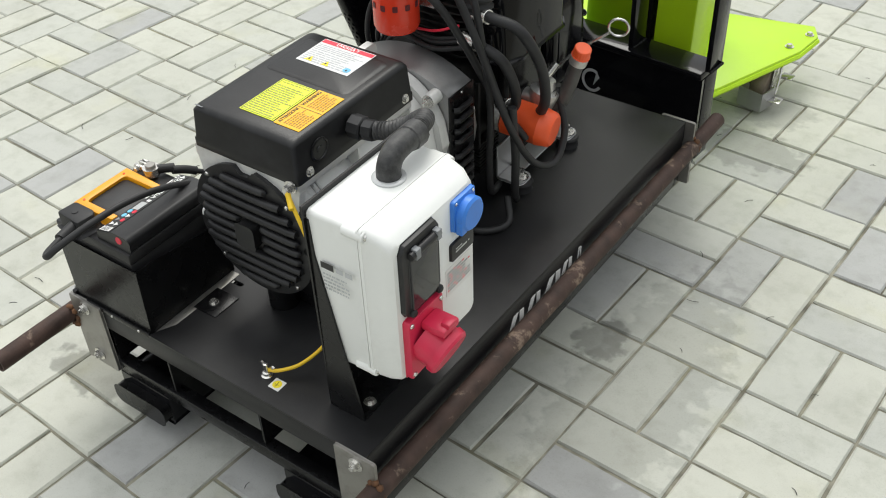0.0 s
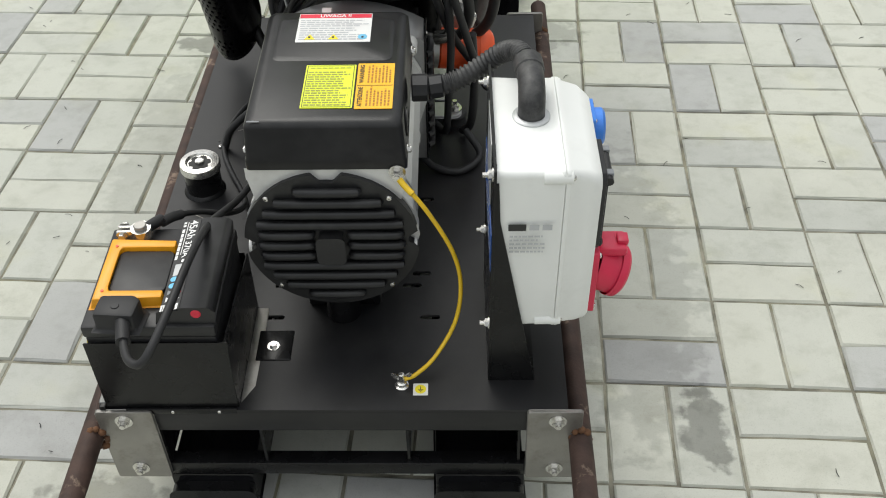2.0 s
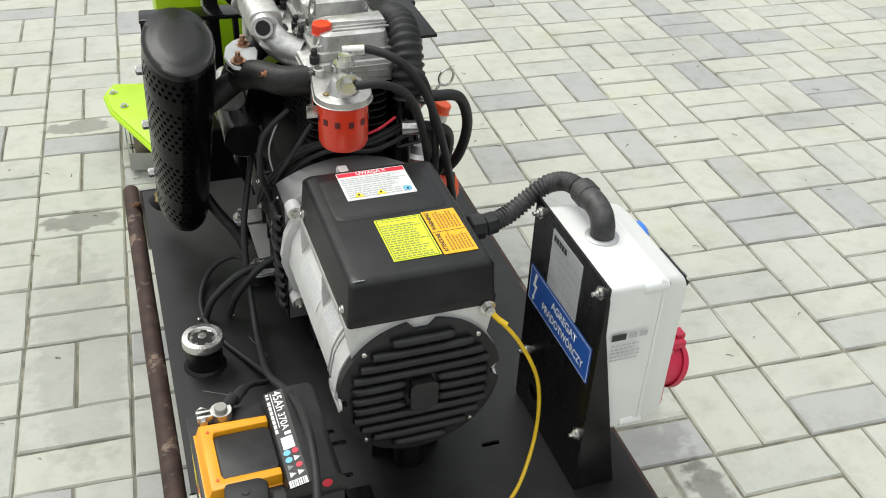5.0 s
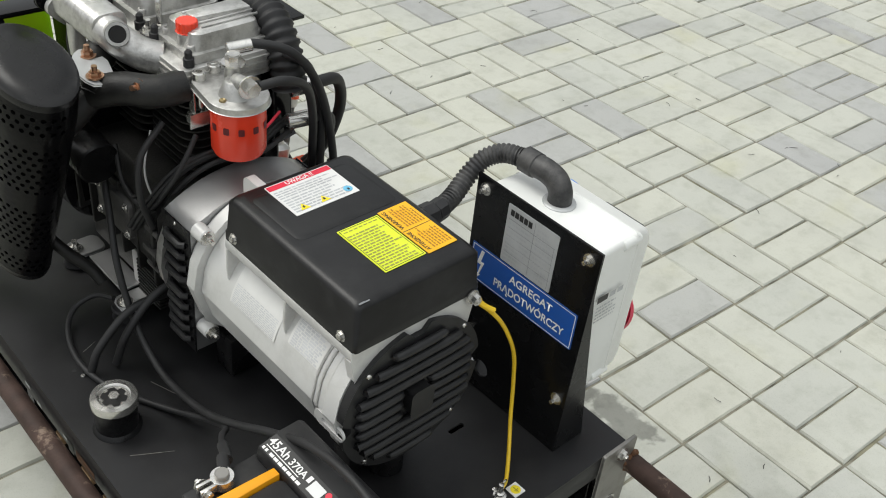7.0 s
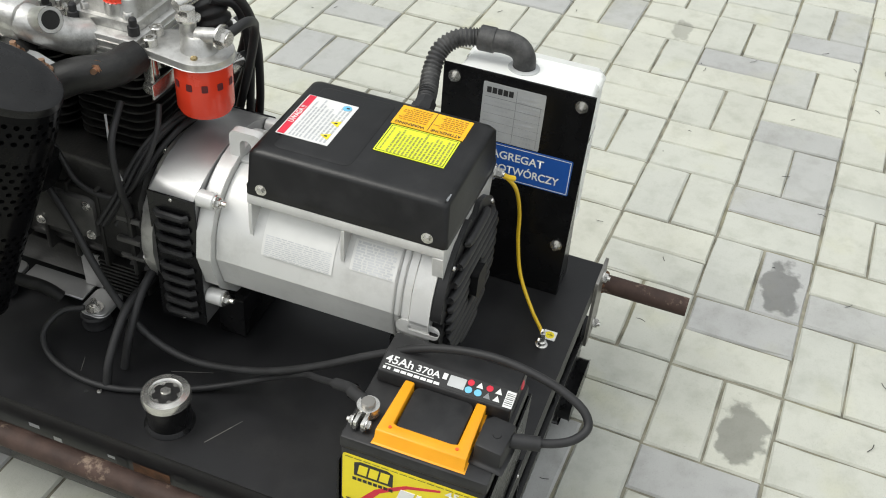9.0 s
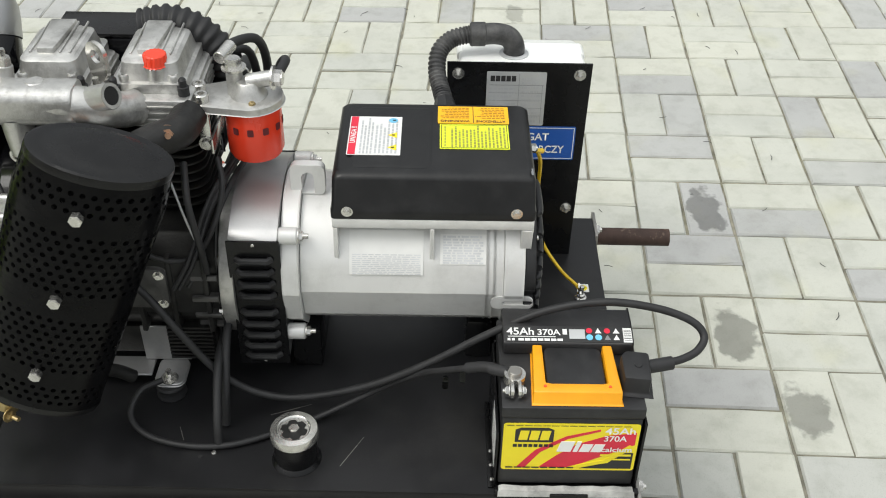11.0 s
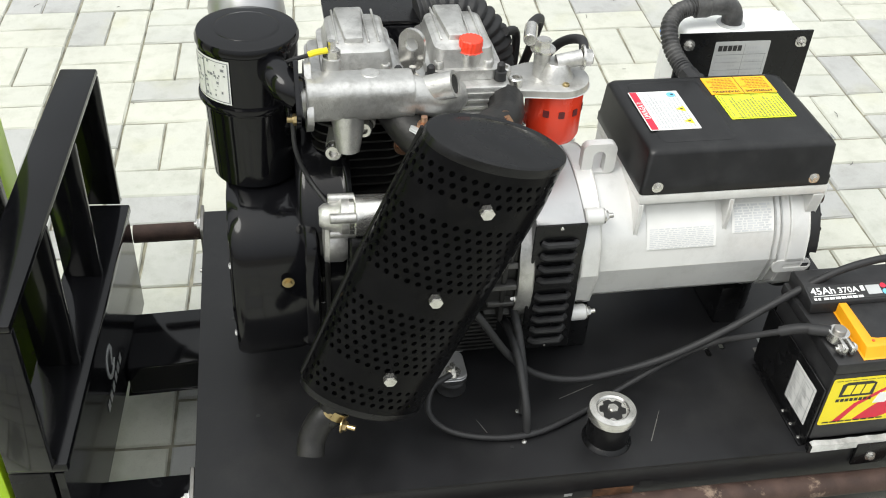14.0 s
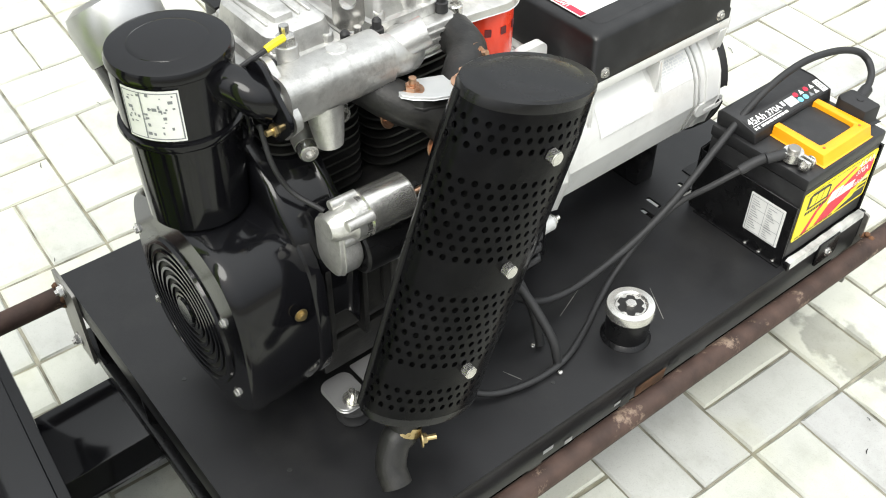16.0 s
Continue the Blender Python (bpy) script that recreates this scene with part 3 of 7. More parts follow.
for x in (-0.289, -0.098, 0.098, 0.289):
    part("backrest_bar", box(x - 0.006, x + 0.006, 1.221, 1.279, 0.2835, 0.531), M_GLOSS, st, bevel=0.002)
    bm = bmesh.new()
    for k in range(8):
        bmesh.ops.create_icosphere(bm, subdivisions=1, radius=0.0045, matrix=Matrix.Translation((x + 0.008, 1.225 + k * 0.007, 0.2845)))
    part("weld", bm, M_BLACK, st, sharp=80)
part("backrest_top", box(-0.297, 0.297, 1.221, 1.279, 0.5315, 0.543), M_GLOSS, st, bevel=0.004)
# pale maker's mark on the carriage plate, as plain shapes
mk = bmesh.new()
ang = [radians(a) for a in range(60, 331, 15)]
outer = [(0.028 * math.cos(a), 0.03 * math.sin(a)) for a in ang]
inner = [(0.021 * math.cos(a), 0.023 * math.sin(a)) for a in reversed(ang)]
prism((0.01, 1.2118, 0.175), (1, 0, 0), (0, 0, 1), outer + inner, 0.0008, mk)
prism((0.01, 1.2118, 0.175), (1, 0, 0), (0, 0, 1), [(0.004, -0.012), (0.012, 0.026), (0.02, 0.012)], 0.0008, mk)
part("emblem", mk, M_LABELS, st, "pale grey emblem")
bars("emblem_line", (-0.052, 1.212, 0.122), (1, 0, 0), (0, 0, 1), [(k * 0.021, 0, 0.015, 0.018) for k in range(6)], M_LABELS, st, lift=0.001, label="row of pale plain shapes")
# the carriage hangs a little askew in the mast
swing = Matrix.Translation((0.308, 1.207, 0.024)) @ Matrix.Rotation(radians(-3.8), 4, "Z") @ Matrix.Translation((-0.30, -1.22, 0))
shift = Matrix.Translation(BASE[st])
for ob in list(bpy.data.objects):
    if ob.parent == st:
        ob.data.transform(shift.inverted() @ BED @ (Matrix() if ob.name.startswith("fork") else swing) @ shift)
for s in (-1, 1):
    part("mast_column", box(s * 0.178 - 0.048, s * 0.178 + 0.048, 1.321, 1.431, 0.035, 1.55), M_GREEN, st, "lime green mast column", bevel=0.006)
    part("mast_rail", box(s * 0.108 - 0.014, s * 0.108 + 0.014, 1.315, 1.40, 0.035, 1.5), M_BLACK, st, bevel=0.002)
    out = [(s * 0.12, 1.45), (s * 0.235, 1.455), (s * 0.350, 1.79), (s * 0.362, 1.90), (s * 0.335, 1.955), (s * 0.07, 1.90)]
    if s < 0:
        out = out[::-1]
    leg = part("stabiliser_plate", prism((0, 0, 0.128), (1, 0, 0), (0, 1, 0), out, 0.008), M_GREEN, st, "lime green stabiliser plate", bevel=0.002)
    rim = [(s * 0.235, 1.4555, 0.122), (s * 0.350, 1.79, 0.122), (s * 0.362, 1.90, 0.122)]
    part("edge_lip", tube(rim, 0.008, 6, 0), M_GREEN, st)
    for x, y in ((0.318, 1.80), (0.340, 1.895)):
        bolt("bolt", (s * x, y, 0.136), (0, 0, 1), 0.008, M_ZINC, st)
    cx, cy = s * 0.288, 1.725
    part("wheel", lathe((cx, cy, 0.050), (1, 0, 0), [(0, -0.021), (0.016, -0.021), (0.045, -0.020), (0.049, -0.012), (0.050, 0), (0.049, 0.012), (0.045, 0.020), (0.016, 0.021), (0, 0.021)], 32), M_TYRE, st, "worn tan castor wheel")
    part("axle", cyl((cx - 0.034, cy, 0.050), (cx + 0.034, cy, 0.050), 0.007, 12), M_ZINC, st)
    for e in (-0.029, 0.026):
        part("castor_fork", prism((cx + e, cy, 0), (0, 1, 0), (0, 0, 1), [(-0.014, 0.036), (0.014, 0.036), (0.075, 0.105), (0.075, 0.118), (0.0, 0.118)], 0.003), M_ZINC, st, "zinc castor fork", bevel=0.001)
    part("swivel", cyl((cx, cy + 0.040, 0.1185), (cx, cy + 0.040, 0.1235), 0.030, 24), M_ZINC, st)
    part("castor_plate", box(cx - 0.040, cx + 0.045, cy, cy + 0.105, 0.1236, 0.1275), M_ZINC, st, bevel=0.001)
    guard = prism((cx, 0, 0.012), (1, 0, 0), (0, 1, 0), [(-0.040, cy + 0.02), (-0.040, cy - 0.066), (0.030, cy - 0.082), (0.043, cy - 0.02), (0.040, cy - 0.02), (0.0275, cy - 0.079), (-0.037, cy - 0.063), (-0.037, cy + 0.02)], 0.052)
    part("toe_guard", guard, M_SHEET, st, "bare metal toe guard")
    part("guard_stay", box(cx - 0.040, cx - 0.037, cy + 0.0, cy + 0.02, 0.064, 0.122), M_SHEET, st)
    part("brake_lever", tube([(cx + 0.034, cy + 0.03, 0.10), (cx + 0.040, cy + 0.005, 0.075), (cx + 0.043, cy - 0.02, 0.042)], 0.004, 8, 4), M_ZINC, st)
    for dy, dz in ((0.035, 0.070), (-0.038, 0.034)):
        part("brake_pedal", box(cx + 0.036, cx + 0.068, cy + dy - 0.016, cy + dy + 0.016, dz, dz + 0.004), M_ZINC, st, "zinc brake pedal", bevel=0.0015)
part("mast_foot", box(-0.245, 0.245, 1.322, 1.452, 0.012, 0.034), M_GREEN, st, bevel=0.003)
part("stacker_body", box(-0.12, 0.12, 1.455, 1.80, 0.138, 0.55), M_GREEN, st, "lime green drive housing", bevel=0.02)
for s in (-1, 1):
    part("roller", lathe((s * 0.2, 1.39, 0.012), (1, 0, 0), [(0, -0.02), (0.012, -0.02), (0.012, 0.02), (0, 0.02)], 14), M_RUBBER, st)

# ---- alternator ----
alt = thing("alternator", (-0.007, 0.33, 0.30), "silver grey alternator with a black louvred end cover", "generator")
AX, AZ = -0.007, 0.445


def body_outline(r):
    """Round above, faceted below."""
    pts = []
    for a in [0, 20] + list(range(29, 152, 9)) + [160, 180]:
        pts.append((r * math.cos(radians(a)), r * math.sin(radians(a))))
    for a, f in ((209, 0.985), (238, 0.965), (270, 0.97), (302, 0.965), (331, 0.985)):
        pts.append((r * f * math.cos(radians(a)), r * f * math.sin(radians(a))))
    return pts


def along_y(outline, y0, y1, bm=None):
    return prism((AX, y0, AZ), (-1, 0, 0), (0, 0, 1), outline, y1 - y0, bm)


part("stator_housing", along_y(body_outline(0.115), 0.196, 0.489), M_ALT, alt, "silver painted housing", bevel=0.0015, sharp=15)
part("end_ring", along_y(body_outline(0.1185), 0.166, 0.1955), M_ALT, alt, bevel=0.002, sharp=15)
part("flange", along_y(body_outline(0.124), 0.4895, 0.516), M_ALT, alt, bevel=0.003, sharp=15)
# square cast shoulder below the terminal box and its gussets
part("box_seat", prism((AX, 0.158, 0), (-1, 0, 0), (0, 0, 1), [(-0.103, 0.5675), (0.103, 0.5675), (0.103, 0.552), (-0.103, 0.552)], 0.282), M_ALT, alt, bevel=0.002)
part("seat_web", prism((AX, 0.1585, 0), (-1, 0, 0), (0, 0, 1), [(-0.1025, 0.5515), (0.1025, 0.5515), (0.1025, 0.548), (0.0965, 0.515), (-0.0965, 0.515), (-0.1025, 0.548)], 0.016), M_ALT, alt, bevel=0.001, segments=1)
for s in (-1, 1):
    for y in (0.300, 0.436):
        out = [(s * -0.05, 0.5515), (s * 0.0015, 0.5515), (s * 0.0025, 0.52), (s * 0.0005, 0.494), (s * -0.02, 0.494), (s * -0.05, 0.53)]
        bm = prism((AX + s * 0.101, y - 0.003, 0), (-1, 0, 0), (0, 0, 1), [(-a, b) for a, b in out], 0.006)
        part("gusset", bm, M_ALT, alt, bevel=0.001, segments=1)
    for z in (0.535, 0.355):
        part("flange_lug", cyl((AX + s * 0.1, 0.489, z), (AX + s * 0.1, 0.5165, z), 0.0125, 16, chamfer=0.002), M_ALT, alt)
        bolt("bolt", (AX + s * 0.1, 0.489, z), (0, -1, 0), 0.0075, M_ZINC, alt, "zinc bolt", stud=0.008)
    # cast slot near the end
    part("cast_lug", prism((AX + s * 0.1125, 0.182, 0.430), (0, s, 0), (0, 0, 1), rounded(0.062, 0.022, 0.010, 0, 0, 5), 0.004, holes=[rounded(0.045, 0.008, 0.004, s * -0.008, 0, 3)]), M_ALT, alt, bevel=0.0)
    for y in (0.208, 0.218):
        part("band", along_y(body_outline(0.1165), y, y + 0.003), M_ALT, alt, sharp=15)
part("foot", cyl((AX, 0.19, DECK), (AX, 0.19, 0.335), 0.026, 20, chamfer=0.003), M_BLACK, alt, "black rubber foot")
part("foot", box(AX - 0.055, AX + 0.055, 0.205, 0.245, DECK, 0.338), M_BLACK, alt, bevel=0.004)
part("foot", box(AX - 0.08, AX + 0.08, 0.47, 0.515, DECK, 0.338), M_BLACK, alt, bevel=0.004)
# lifting eye cast on the flange
eye = rounded(0.05, 0.05, 0.010, 0, 0, 3)
part("lifting_eye", prism((-0.022, 0.480, 0.582), (0, 1, 0), (0, 0, 1), eye, -0.014, holes=[[(-0.009, -0.022), (0.009, -0.022)] + ring(0.009, 8, 0, 0.004, 0, 180)]), M_ALT, alt, "cast lifting eye", bevel=0.0)

# louvred end cover
cover = bmesh.new()
disc = []
for a in range(0, 360, 5):
    notch = 0.104 if (84 <= a <= 96) or a in (0, 175, 180, 355) else 0.1185
    disc.append((notch * math.cos(radians(a)), notch * math.sin(radians(a))))
prism((AX, 0.150, AZ), (-1, 0, 0), (0, 0, 1), disc, 0.0155, cover)
cov = part("end_cover", cover, M_PLASTIC, alt, "black louvred end cover", bevel=0.0012, segments=1)
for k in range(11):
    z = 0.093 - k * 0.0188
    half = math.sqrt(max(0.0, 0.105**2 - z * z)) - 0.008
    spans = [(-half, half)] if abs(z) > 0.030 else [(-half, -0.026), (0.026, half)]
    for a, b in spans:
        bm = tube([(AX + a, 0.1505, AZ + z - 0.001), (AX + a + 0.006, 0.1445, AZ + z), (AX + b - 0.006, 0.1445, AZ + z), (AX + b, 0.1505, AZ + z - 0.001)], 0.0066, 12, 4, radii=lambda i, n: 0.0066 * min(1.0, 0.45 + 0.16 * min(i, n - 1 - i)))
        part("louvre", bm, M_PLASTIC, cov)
        # shade between the ridges, painted as a flat black bar on the cover
        bars("air_gap", (AX + a + 0.004, 0.150, AZ + z - 0.0128), (1, 0, 0), (0, 0, 1), [(0, 0, b - a - 0.008, 0.005)], M_INK_SHADE, cov, lift=0.0008)
bm = prism((AX, 0.130, AZ), (-1, 0, 0), (0, 0, 1), rounded(0.034, 0.042, 0.006), 0.022)
part("boss", bm, M_PLASTIC, cov, bevel=0.003)
for a in (44, 136, 226, 314):
    screw("screw", (AX + 0.1135 * math.cos(radians(a)), 0.150, AZ + 0.1135 * math.sin(radians(a))), (0, -1, 0), 0.0042, M_ZINC, cov)

# rating stickers that follow the round housing
def curved_sticker(y0, y1, z0, z1, r, seed, lab, full=1.0):
    def at(z, y, dr=0.0):
        s = (z - AZ) / (r + dr)
        return Vector((AX - (r + dr) * math.sqrt(1 - s * s), y, z))
    bm = bmesh.new()
    n = 8
    g = [[bm.verts.new(at(z0 + (z1 - z0) * k / n, y, 0.0006)) for y in (y0, y1)] for k in range(n + 1)]
    for a, b in zip(g, g[1:]):
        bm.faces.new((a[0], a[1], b[1], b[0]))
    lbl = part("rating_sticker", bm, M_LABELW, alt, lab)
    bm = bmesh.new()
    rr = random.Random(seed)
    rowsn = 11
    for k in range(rowsn):
        za = z0 + (z1 - z0) * full * (k + 0.45) / (rowsn + 0.6)
        y = y1 - 0.004
        while y > y0 + 0.008:
            l = min(0.003 + 0.010 * rr.random(), y - y0 - 0.004)
            q = [bm.verts.new(at(za + dz, yy, 0.0011)) for yy, dz in ((y, 0), (y - l, 0), (y - l, 0.0022 * full), (y, 0.0022 * full))]
            bm.faces.new(q)
            y -= l + 0.0022
    part("small_print", bm, M_FAINT, lbl)


curved_sticker(0.312, 0.418, 0.476, 0.531, 0.1152, 3, "white rating sticker with small print", 0.55)
curved_sticker(0.222, 0.288, 0.492, 0.528, 0.1152, 5, "white sticker with a small table")

# ---- terminal box on the alternator ----
tb = thing("terminal_box", (-0.005, 0.3, 0.572), "black painted steel terminal box with warning stickers", "terminal box")


def lid_shape():
    bm = bmesh.new()
    lay = []
    for z, inset, rad in ((0.568, -0.001, 0.006), (0.581, -0.001, 0.006), (0.583, 0.0005, 0.006), (0.630, 0.003, 0.008), (0.6355, 0.0065, 0.012), (0.638, 0.013, 0.014)):
        o = rounded(0.208 - 2 * inset, 0.284 - 2 * inset, rad, -0.0045, 0.2985, 5)
        lay.append([bm.verts.new((x, y, z)) for x, y in o])
    for a, b in zip(lay, lay[1:]):
        for k in range(len(a)):
            bm.faces.new((a[k], a[(k + 1) % len(a)], b[(k + 1) % len(a)], b[k]))
    bm.faces.new(lay[-1])
    bm.faces.new(lay[0])
    return bm


part("cover", lid_shape(), M_BOX, tb, sharp=50)
bm = bmesh.new()
lay = []
for z, inset in ((0.6382, 0.0), (0.6400, 0.005)):
    o = rounded(0.164 - 2 * inset, 0.112 - 2 * inset, 0.012, -0.004, 0.358, 4)
    lay.append([bm.verts.new((x, y, z)) for x, y in o])
for k in range(len(lay[0])):
    bm.faces.new((lay[0][k], lay[0][(k + 1) % len(lay[0])], lay[1][(k + 1) % len(lay[0])], lay[1][k]))
bm.faces.new(lay[1])
part("raised_panel", bm, M_BOX, tb, sharp=50)
for x, w in ((-0.1085, -1), (0.0995, 1)):
    for y in (0.183, 0.418):
        bolt("screw", (x, y, 0.580), (w, 0, 0), 0.0055, M_ZINC, tb, "zinc screw")
part("knockout", lathe((0.0985, 0.21, 0.604), (1, 0, 0), [(0.019, 0), (0.019, 0.002), (0.016, 0.003), (0.015, 0.0012), (0.006, 0.0012), (0.005, 0.003), (0, 0.003)], 24), M_BOX, tb, "round blanked cable entry")
bars("paint_chip", (-0.10, 0.163, 0.6385), (1, 0, 0), (0, 1, 0), [(0, 0, 0.016, 0.0022), (0.002, 0.002, 0.008, 0.001)], M_INKG, tb, lift=0.0004)
# stickers on the lid
S1 = sheet("warning_sticker", (-0.058, 0.346, 0.640), (1, 0, 0), (0, 1, 0), 0.104, 0.075, M_LABELW, tb, "white warning sticker with a red stripe", corner=0.001)
bars("red_stripe", (-0.058, 0.346, 0.640), (1, 0, 0), (0, 1, 0), [(0.001, 0.063, 0.102, 0.0105)], M_INKR, S1)
words("heading", "UWAGA !!", (-0.028, 0.4105, 0.640), (1, 0, 0), (0, 1, 0), 0.011, M_INKW, S1, lift=0.0015, wide=0.044)
bars("small_print", (-0.058, 0.346, 0.640), (1, 0, 0), (0, 1, 0), text_rows(0.104, 0.042, 6, 0.004, 8), M_INKL, S1)
bars("small_print", (-0.058, 0.382, 0.640), (1, 0, 0), (0, 1, 0), text_rows(0.104, 0.026, 4, 0.003, 9), M_INKL, S1)
for k, m in ((0.012, M_INKY), (0.045, M_INKY), (0.086, M_INKB)):
    shape = [(0, 0), (0.015, 0), (0.0075, 0.013)] if m is M_INKY else ring(0.0065, 16, 0.007, 0.0065)
    part("pictogram", prism((-0.058 + k, 0.352, 0.6408), (1, 0, 0), (0, 1, 0), shape, 0.0006), m, S1)
    bars("pictogram_mark", (-0.058 + k + 0.0055, 0.355, 0.640), (1, 0, 0), (0, 1, 0), [(0, 0, 0.003, 0.0045)], M_INK_SHADE, S1, lift=0.0017)
S2 = sheet("instruction_sticker", (-0.036, 0.192, 0.6382), (1, 0, 0), (0, 1, 0), 0.067, 0.099, M_LABELY, tb, "lime yellow instruction sticker", corner=0.001)
bars("small_print", (-0.036, 0.192, 0.6382), (1, 0, 0), (0, 1, 0), text_rows(0.067, 0.088, 15, 0.004, 21), M_INKO, S2)
bars("heading_line", (-0.036, 0.282, 0.6382), (1, 0, 0), (0, 1, 0), [(0.006 + 0.008 * k, 0.0005, 0.0062, 0.0018) for k in range(7)], M_INKO, S2)
bars("border_line", (-0.036, 0.192, 0.6382), (1, 0, 0), (0, 1, 0), [(0.002, 0.002, 0.0008, 0.095), (0.064, 0.002, 0.0008, 0.095), (0.002, 0.002, 0.063, 0.0008), (0.002, 0.0962, 0.063, 0.0008)], M_INK_SHADE, S2)
S3 = sheet("caution_sticker", (0.0335, 0.190, 0.6382), (1, 0, 0), (0, 1, 0), 0.049, 0.104, M_LABELO, tb, "amber caution sticker", corner=0.001)
for y0, t in ((0.192, "ATTENZIONE"), (0.244, "WARNING")):
    words("heading", t, (0.0425, y0 + 0.003, 0.6382), (0, 1, 0), (-1, 0, 0), 0.0085, M_INK_SHADE, S3, wide=0.043)
    bars("small_print", (0.0805, y0 + 0.003, 0.6382), (0, 1, 0), (-1, 0, 0), [(a, b, w, h) for a, b, w, h in text_rows(0.046, 0.035, 7, 0.001, int(y0 * 999))], M_INKN, S3)
bars("divider", (0.0335, 0.2415, 0.6382), (1, 0, 0), (0, 1, 0), [(0.001, 0, 0.047, 0.001)], M_INK_SHADE, S3)

# ---- corrugated conduit from the terminal box to the socket cabinet ----
con = thing("cable_conduit", (0.10, 0.285, 0.59), "black corrugated conduit with screwed elbow fittings", "conduit")
part("gland_nut", cyl((0.0985, 0.285, 0.603), (0.122, 0.286, 0.603), 0.019, 8, chamfer=0.002), M_PLASTIC, con, "black hexagonal gland nut")
part("gland_nut", cyl((0.122, 0.286, 0.603), (0.142, 0.288, 0.605), 0.0165, 8, chamfer=0.002), M_PLASTIC, con)
line = [(0.138, 0.2875, 0.605), (0.165, 0.293, 0.612), (0.195, 0.300, 0.628), (0.222, 0.297, 0.650), (0.240, 0.278, 0.664), (0.249, 0.252, 0.668), (0.252, 0.240, 0.668)]
part("corrugated_tube", tube(line, 0.0135, 16, 20, radii=lambda i, n: 0.0145 - 0.0024 * (i % 4 >= 2)), M_DUSTY, con, sharp=60)
part("elbow_nut", cyl((0.2515, 0.248, 0.668), (0.2525, 0.222, 0.668), 0.0195, 10, chamfer=0.002), M_DUSTY, con)
part("elbow", tube([(0.2525, 0.226, 0.668), (0.253, 0.205, 0.669), (0.253, 0.186, 0.664), (0.253, 0.176, 0.650), (0.253, 0.175, 0.634)], 0.0172, 18, 8), M_DUSTY, con, "smooth black elbow")
part("lock_ring", lathe((0.253, 0.175, 0.6325), (0, 0, 1), [(0.024, 0), (0.024, 0.003), (0.0205, 0.005), (0.0175, 0.005), (0.0175, 0)], 28), M_LABELS, con, "grey lock ring")

# ---- bracket and socket cabinet ----
br = thing("cabinet_bracket", (0.203, 0.17, DECK), "black bent steel bracket standing on the deck", "bracket")
part("back_plate", prism((0.199, 0.17, DECK), (0, 1, 0), (0, 0, 1), [(-0.112, 0.0005), (0.112, 0.0005), (0.116, 0.382), (-0.116, 0.382)], 0.0035, holes=[ring(0.016, 20, 0.055, 0.045)]), M_BLACK, br)
for y in (0.0575, 0.279):
    part("gusset", prism((0.2027, y, DECK), (0, 0, 1), (1, 0, 0), [(0.0005, 0), (0.0005, 0.062), (0.30, 0.006), (0.36, 0.003), (0.36, 0)], 0.0035), M_BLACK, br)
part("foot_flange", box(0.2027, 0.265, 0.0615, 0.2785, DECK, DECK + 0.0035), M_BLACK, br)
bolt("bolt", (0.25, 0.091, DECK + 0.0035), (0, 0, 1), 0.0065, M_ZINC, br)
for y, z in ((0.073, 0.625), (0.268, 0.625), (0.073, 0.366), (0.262, 0.366)):
    bolt("bolt", (0.199, y, z), (-1, 0, 0), 0.0065, M_ZINC, br, "zinc nut and stud", stud=0.007)

cab = thing("socket_cabinet", (0.27, 0.17, 0.368), "light grey plastic socket cabinet bolted to a black bracket", "electrical cabinet")


def tray(layers, mat, name, lab=""):
    """A moulded shell: (x, half width, low z, high z, corner) layers joined."""
    bm = bmesh.new()
    rings = []
    for x, w, z0, z1, r in layers:
        o = rounded(2 * w, z1 - z0, r, 0.1685, (z0 + z1) / 2, 5)
        rings.append([bm.verts.new((x, y, z)) for y, z in o])
    for a, b in zip(rings, rings[1:]):
        for k in range(len(a)):
            bm.faces.new((a[k], a[(k + 1) % len(a)], b[(k + 1) % len(a)], b[k]))
    bm.faces.new(rings[0])
    bm.faces.new(rings[-1])
    return part(name, bm, mat, cab, lab, sharp=40)


tray([(0.2036, 0.104, 0.366, 0.633, 0.008), (0.282, 0.101, 0.368, 0.631, 0.008), (0.286, 0.1035, 0.3665, 0.6335, 0.008), (0.288, 0.1035, 0.3665, 0.6335, 0.008)], M_WHITE, "back_shell")
tray([(0.2885, 0.1025, 0.3675, 0.6325, 0.008), (0.2895, 0.1038, 0.3665, 0.6335, 0.008), (0.294, 0.1035, 0.367, 0.633, 0.008), (0.297, 0.1005, 0.3695, 0.6305, 0.009), (0.318, 0.098, 0.3685, 0.626, 0.012), (0.331, 0.094, 0.3695, 0.616, 0.014), (0.3345, 0.091, 0.3725, 0.6125, 0.014)], M_WHITE, "front_shell", "light grey tapered front shell")
for y in (0.0715, 0.2655):
    for z in (0.622, 0.378):
        part("screw_pillar", cyl((0.262, y, z), (0.2975, y, z), 0.0085, 14, chamfer=0.001), M_WHITE, cab)
        screw("screw", (0.2975, y, z), (1, 0, 0), 0.005, M_ZINC, cab)
